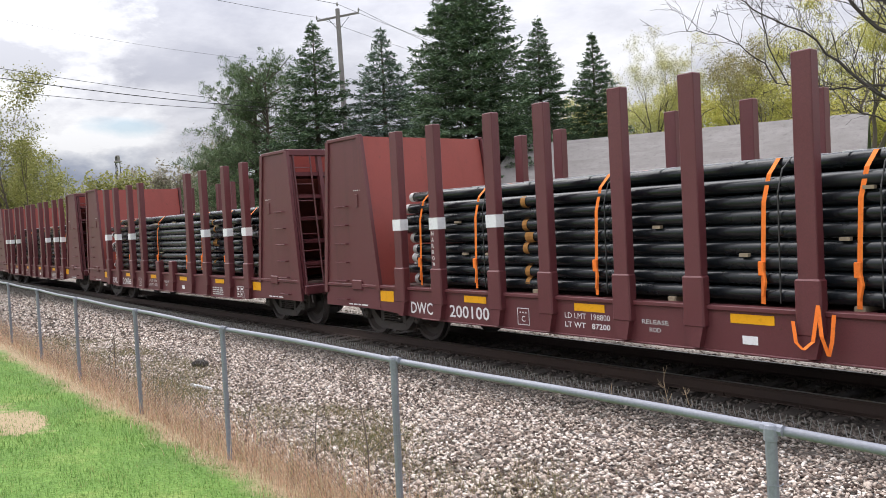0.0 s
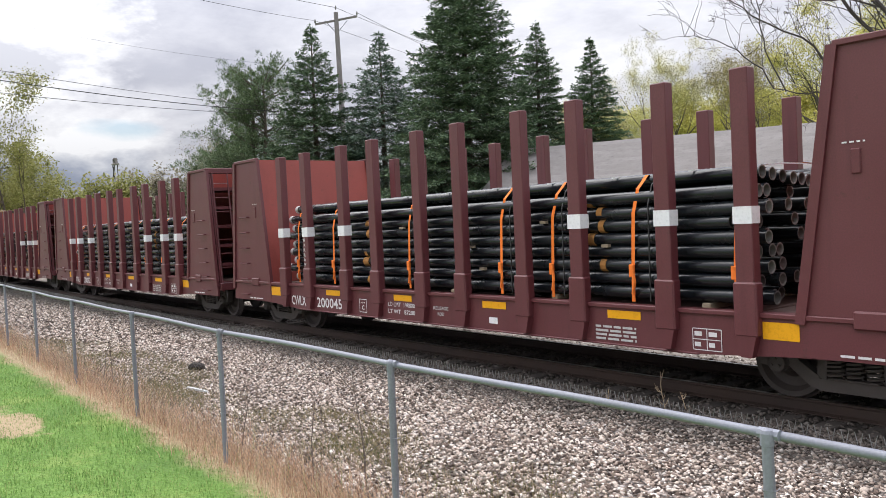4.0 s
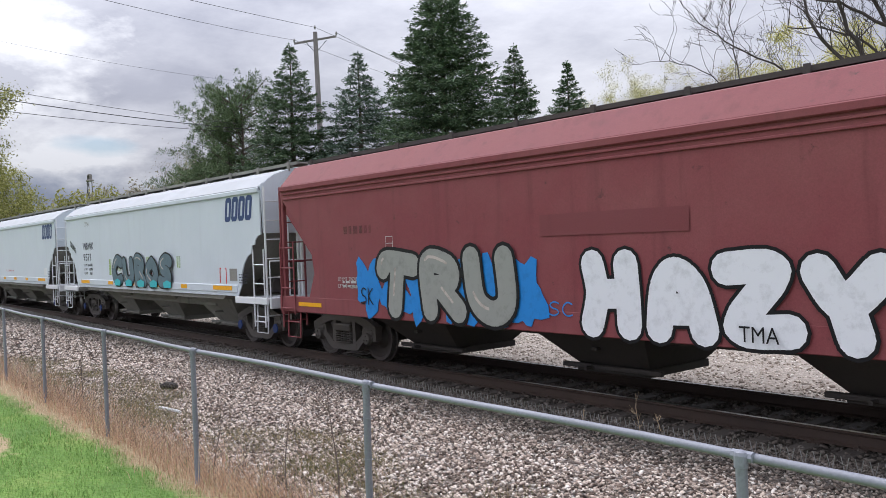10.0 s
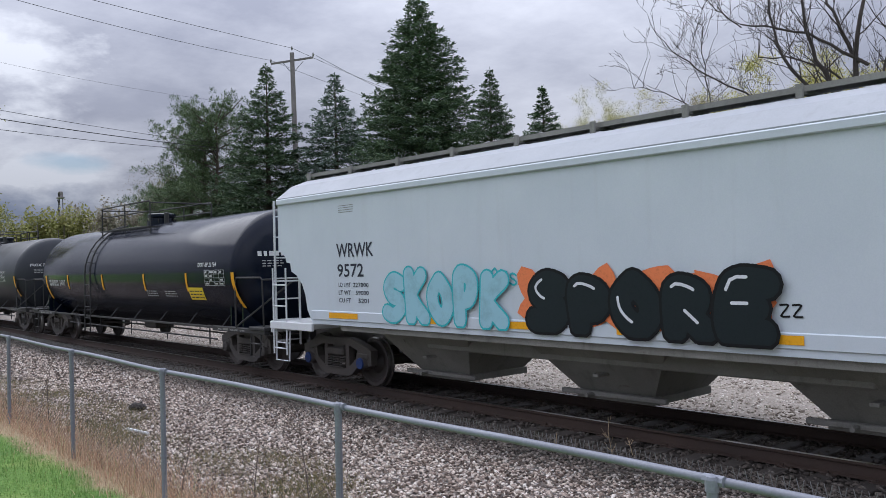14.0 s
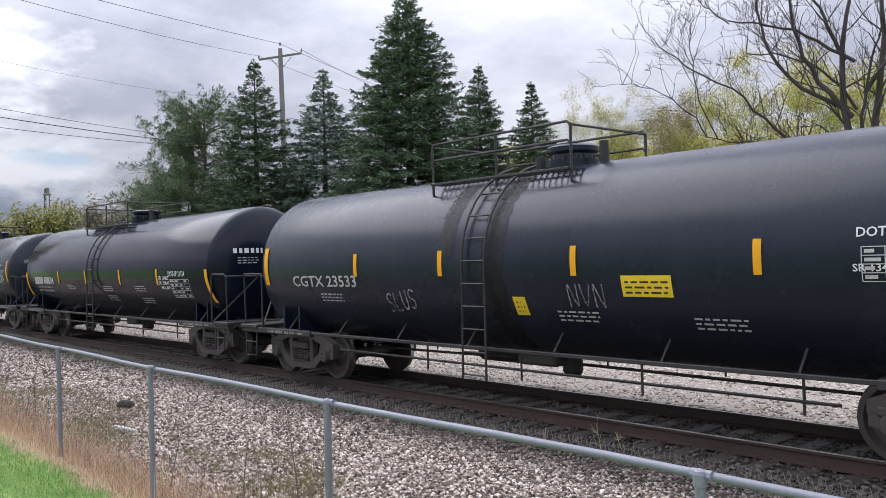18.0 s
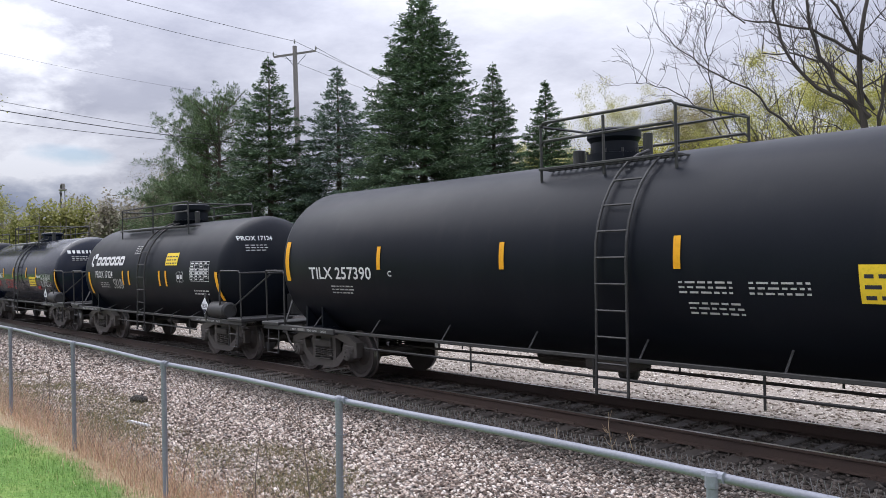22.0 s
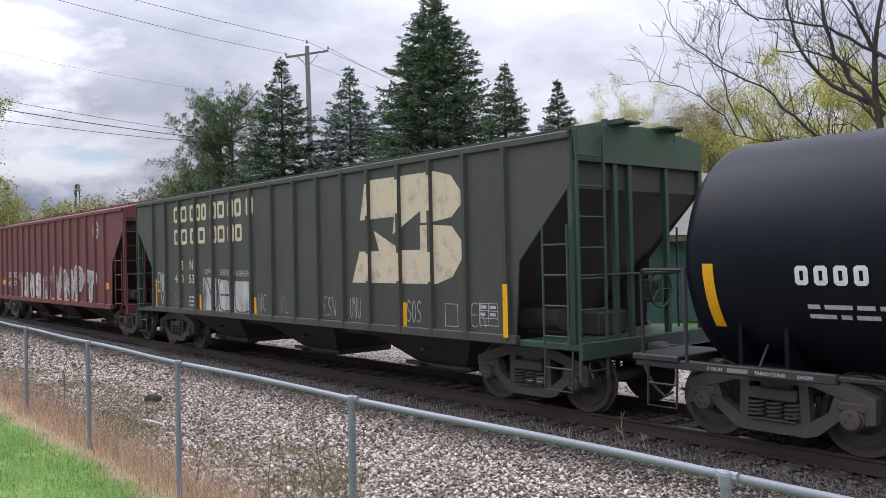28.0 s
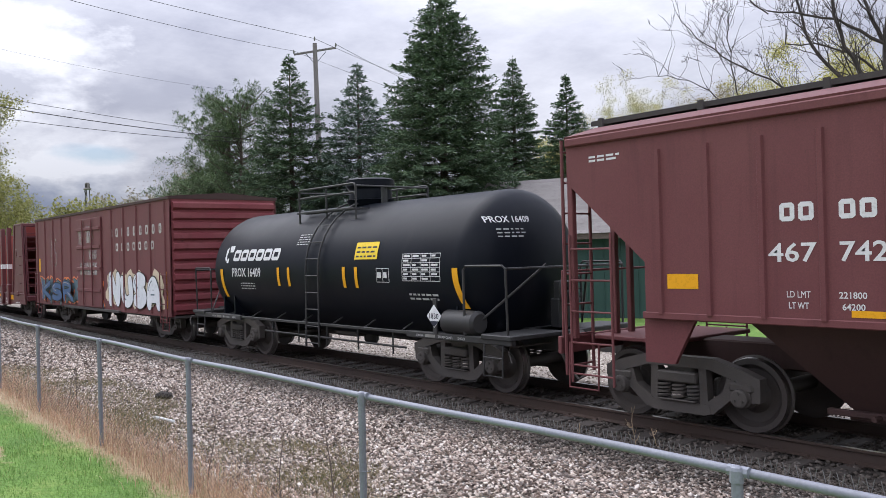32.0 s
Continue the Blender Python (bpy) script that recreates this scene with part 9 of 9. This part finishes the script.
    for c, number, logo, mat, label in ((-296.95, "17124", True, M_TANK2, "short black tank car with white block logo and yellow plate"),
                                        (-321.90, "17485", True, M_TANK2, "short black tank car with white block logo and yellow plate"),
                                        (-415.63, "16409", True, M_TANK2, "short black tank car with white block logo, brake end forward")):
        car, sk = tank_car(c, label, mat, 4.5, 1.38, 2.0, .72, 4.1, 6.15, .12, .2, (-1.2, 1.0, 3.74) if number == "16409" else (-2.6, 2.03, 3.87), ([-1.40, -.95, 1.2, 1.62], 1.68, 2.08, 1.38, 2.05), ((-4.2, 1), (4.5, 1)), airtank=number != "17485", dome=.50, dome_r=.46)
        blocks(car, sk, 6, -3.64, -1.38, 2.24, 2.50, M_WHITE_MARK, slant=.16, label="white logo of plain frames", gap=.12, weight=.30)
        one_mesh("logo_emblem", mark_mesh(sk, [[(-3.95, 2.2), (-3.85, 2.2), (-3.85, 2.45), (-3.68, 2.45), (-3.68, 2.6), (-3.9, 2.6)], [(-4.05, 2.3), (-3.97, 2.2), (-3.97, 2.58), (-4.05, 2.5)]], .005), M_WHITE_MARK, car, "")
        lettering(car, sk, "PROX " + number, -3.63, -2.2, 1.87, 2.08, M_WHITE_MARK, "white car number")
        small_print(car, sk, -2.9, 1.68, 40)
        emergency(car, sk, 1.56, 2.3, 2.22, 2.54, 41)
        table(car, sk, 3.08, 4.12, 1.83, 2.30, 6, 4, M_WHITE_MARK, 42)
        placard(car, 4.02)
        table(car, sk, 2.3, 2.68, 1.80, 2.05, 1, 2, M_WHITE_MARK, 43, "small white frame")
        bars(car, sk, 3.2, 4.0, 1.5, 1.65, 2, M_WORN_MARK, 44, fill=.45, cols=4)
        bars(car, sk, -.75, -.25, 2.55, 2.8, 5, M_WORN_MARK, 45, fill=.35)
        if number == "17124":
            handwriting(car, sk, "SKUN", -2.2, -1.4, 1.58, 1.84, M_WORN_MARK, "white sprayed tag", .03)
    car, sk = tank_car(-309.55, "short glossy black tank car with red scribbles", M_TANK, 4.6, 1.34, 1.92, .70, 4.24, 6.3, .08, -.1, (-1.8, 1.4, 3.8), ([-2.04, -.6, 1.21, 2.46], 1.82, 2.2, 1.35, 2.12),
                       ((-4.25, 1), (4.7, 1)), airtank=True)
    blocks(car, sk, 4, -3.75, -2.95, 1.8, 2.01, M_WHITE_MARK, gap=.2, label="white reporting mark as blocks")
    lettering(car, sk, "6065", -2.9, -2.17, 1.8, 2.01, M_WHITE_MARK, "white car number")
    emergency(car, sk, 1.58, 2.38, 1.52, 1.86, 46)
    lettering(car, sk, "FRA AIP", 2.55, 3.05, 1.82, 1.92, M_WHITE_MARK)
    table(car, sk, 3.08, 4.17, 1.53, 1.94, 5, 4, M_WORN_MARK, 47)
    placard(car, 4.02)
    handwriting(car, sk, "SUR", -3.3, -2.5, 1.45, 1.70, M_RED_MARK, "red sprayed tag", .026)
    handwriting(car, sk, "SCOKE", -1.8, -.3, 1.4, 1.75, M_RED_MARK, "red sprayed tag", .026)
    handwriting(car, sk, "RE", 2.55, 2.95, 1.42, 1.51, M_RED_MARK, "red sprayed tag", .026)
    car, sk = tank_car(-334.40, "short sooty tank car with a worn white number", M_TANK3, 4.65, 1.36, 2.0, .7, 4.1, 6.2, .3, .0, (-1.9, 1.5, 3.95), ([-1.86, -1.03, 1.4], 1.95, 2.35, 1.6, 2.35),
                       ((-4.5, 1), (4.72, 1)), airtank=True)
    lettering(car, sk, "TILX 101666", -3.92, -2.04, 1.95, 2.17, M_WORN_MARK, "worn white car number")
    emergency(car, sk, 1.80, 2.49, 1.92, 2.33, 48)
    table(car, sk, 3.0, 4.0, 1.9, 2.35, 5, 3, M_WORN_MARK, 49)
    small_print(car, sk, -1.8, 1.7, 50), small_print(car, sk, 2.6, 1.6, 51)
    car, sk = tank_car(-349.12, "long sooty black tank car with stencilled white number", M_TANK2, 6.8, 1.47, 2.2, .55, 6.1, 8.1, .75, -.13, (-.9, 1.6, 4.35), ([-3.11, -.79, 1.8, 4.1], 1.65, 2.08, 1.4, 2.15),
                       ((-6.65, 1), (6.7, 1)))
    blocks(car, sk, 4, -5.63, -4.8, 1.91, 2.12, M_WHITE_MARK, gap=.3, label="white reporting mark as blocks")
    lettering(car, sk, "88819", -4.65, -3.76, 1.91, 2.12, M_WHITE_MARK, "white stencilled car number")
    bars(car, sk, -5.5, -3.75, 1.55, 1.76, 2, M_WORN_MARK, 52, fill=.45, cols=6)

# ---------------------------------------------------------------- boxcar and the car behind it
def box_car():
    c = -429.32
    car = thing("box_car", "faded red boxcar with ribbed ends and many-coloured sprayed forms", "boxcar", "", pose(c, 0, 0))
    h = 6.77
    for sg in (-1, 1):
        part("side_wall", Shape().box(-h, h, sg * 1.56 - .03, sg * 1.56 + .03, .78, 3.95), M_BNBROWN, car)
        for i in range(13):
            x = -h + .3 + i * (2 * h - .6) / 12
            if abs(x) > 1.4:
                part("side_post", lambda: rib_shape((.85, 3.9), .06, .04), M_BNBROWN, car, key="box_post", at=pose(x, sg * 1.59, 0, 0, 0, 0 if sg < 0 else 180))
        d = part("sliding_door", Shape().box(-1.25, 1.25, sg * 1.62 - .03, sg * 1.62 + .03, .85, 3.75, .01), M_BNBROWN, car, "dull red sliding door")
        for z in (1.4, 2.1, 2.8, 3.4):
            part("door_rib", Shape().box(-1.2, 1.2, sg * 1.66 - .02, sg * 1.66 + .02, z - .05, z + .05, .01), M_BNBROWN, d)
        for x in (-.5, .45):
            part("lock_bar", Shape().tube([(x, sg * 1.69, .9), (x, sg * 1.69, 3.7)], .022, 6), M_BNBROWN, d)
        part("door_track", Shape().box(-2.9, 2.9, sg * 1.63 - .03, sg * 1.63 + .03, .74, .82, .01), M_CHUTE_DK, car)
    for e in (-1, 1):
        part("end_wall", Shape().box(min(e * h, e * (h - .05)), max(e * h, e * (h - .05)), -1.56, 1.56, .8, 3.95), M_DARKRED, car)
        for i in range(11):
            z = 1.02 + i * .275
            part("end_rib", lambda: Shape().slab([(-.115, 0), (-.06, .10), (.06, .10), (.115, 0)], -1.5, 1.5, plane='xz'), M_DARKRED, car, key="end_rib",
                 at=Matrix.Translation((e * h, 0, z)) @ Euler((0, radians(90 * e), 0)).to_matrix().to_4x4())
        add_ladder(car, "ladder", M_BNBROWN, e * (h - .35), -1.66, .6, 2.0, .45, .4)
        part("sill_step", step_shape(e * (h - .4), .45, .4, .85, -1.56), M_BNBROWN, car)
        add_truck(car, c, e * 4.95)
        part("end_sill", Shape().box(min(e * h, e * (h + .5)), max(e * h, e * (h + .5)), -.3, .3, .7, 1.0, .02), M_CHUTE_DK, car)
    part("roof", Shape().slab([(-1.62, 3.95), (-1.62, 4.02), (0, 4.14), (1.62, 4.02), (1.62, 3.95)], -h - .02, h + .02, plane='yz'), M_CHUTE_BR, car, "dark grimy roof")
    part("floor_sill", Shape().box(-h, h, -1.5, 1.5, .72, .86, .02), M_CHUTE_DK, car)
    add_couplers(car, h + 1.1)
    sk = Skin(-1.595)
    sprayed(car, sk, 1.6, 6.35, .95, 2.05, 4, M_CREAM_MARK, M_CREAM_MARK, 81, "yellowed sprayed cloud", spiky=.25, strokes=0, width=.01)
    bubble(car, Skin(-1.606), "NUSA", 1.8, 6.2, .92, 1.95, M_SPRAYWHITE, M_SPRAYBLACK, "swollen white sprayed letter on a yellowed cloud", .34, .03, M_SPRAYSLATE, .05)
    sprayed(car, sk, -6.0, 1.2, .9, 1.75, 7, M_SPRAYSLATE, M_SPRAYBLACK, 83, "dark many-coloured sprayed form", back=M_SPRAYORANGE, spiky=.35, strokes=3, width=.03)
    bubble(car, Skin(-1.71), "KSR", -5.6, -1.5, .95, 1.65, M_SPRAYBLUE_DULL, M_SPRAYBLACK, "dull blue sprayed letter", .26, .03, M_SPRAYDUST, .05)
    blocks(car, sk, 9, 1.9, 6.4, 3.05, 3.32, M_CHALK_FULL, gap=.6, label="worn white name as plain frames")
    blocks(car, sk, 7, 2.4, 5.8, 2.62, 2.86, M_CHALK_FULL, gap=.55, label="worn white name as plain frames")
    for x0, x1, z0, z1 in ((-1.0, -.6, 2.9, 3.4), (-.2, .5, 2.95, 3.5), (-.9, .9, 1.9, 2.3), (.1, .9, 2.4, 2.7)):
        panel(car, Skin(-1.66), x0, x1, z0, z1, M_CHALK_THIN, "sprayed_patch", "rubbed chalky sprayed patch")
    handwriting(car, sk, "LS", -4.6, -3.8, 2.2, 3.2, M_CHALK_THIN, "rubbed white sprayed strokes", .06)
    panel(car, sk, -6.3, -6.1, 2.0, 2.5, M_YELLOW)
    panel(car, sk, 6.4, 6.55, 1.0, 2.0, M_YELLOW)
    return car


def make_train():
    flat = ((-7.87, "DWC", "200100"), (-25.83, "CWLX", "200061"), (-43.69, "CWLX", "200063"), (-61.63, "CWLX", "200045"), (-79.57, "CWLX", "200022"), (-97.50, "CWLX", "200018"))
    for i, (c, mk, no) in enumerate(flat):
        flat_car(c, mk, no, i, (4, 5) if i == 1 else ())
        load = pipe_load(c, 100 + i)
        if i == 0:
            v, pts = [], [(1.92, .99), (1.96, .76), (2.05, .69), (2.14, .78), (2.22, 1.18), (2.26, .85), (2.31, .64), (2.36, .80), (2.40, 1.09)]
            for k, (x, z) in enumerate(pts):
                v += [(x - .025, -1.66 - .02 * (k % 3), z), (x + .025, -1.67 - .02 * (k % 3), z)]
            part("loose_strap", Shape().add(v, [(2 * k, 2 * k + 1, 2 * k + 3, 2 * k + 2) for k in range(len(pts) - 1)]), M_STRAP, load, "slack orange strap end hanging over the sill")
    make_hoppers()
    make_tanks()
    box_car()
    flat_car(-446.55, "CWLX", "200051", 9)


def motions():
    """Rolls the train along the track and turns its wheels."""
    roll = np.array(TRAIN_ROWS)
    for ob in list(scene.objects):
        if ob.parent is None and (ob.get("category") in ("flat car", "hopper car", "tank car", "boxcar", "pipes")):
            c = ob.matrix_basis.translation.x
            walk(ob, [(t, pose(c + s, 0, 0)) for t, s in TRAIN_ROWS])
    for w, centre, x, dx in SPINNERS:
        # the wheels turn while their car is in sight
        rows = []
        for k in range(0, 961):
            t = k / 30
            s = float(np.interp(t, roll[:, 0], roll[:, 1]))
            here = centre + x + s
            if -42 < here < 3:
                rows.append((t, pose(dx, 0, WHEEL_R, 0, math.degrees(s / WHEEL_R) % 360, 0)))
        if not rows:
            rows = [(0, pose(dx, 0, WHEEL_R))]
        if rows[0][0] > 0:
            rows.insert(0, (0, rows[0][1]))
        if rows[-1][0] < 32:
            rows.append((32, rows[-1][1]))
        walk(w, rows)

make_setting()
make_beyond()
make_train()

motions()
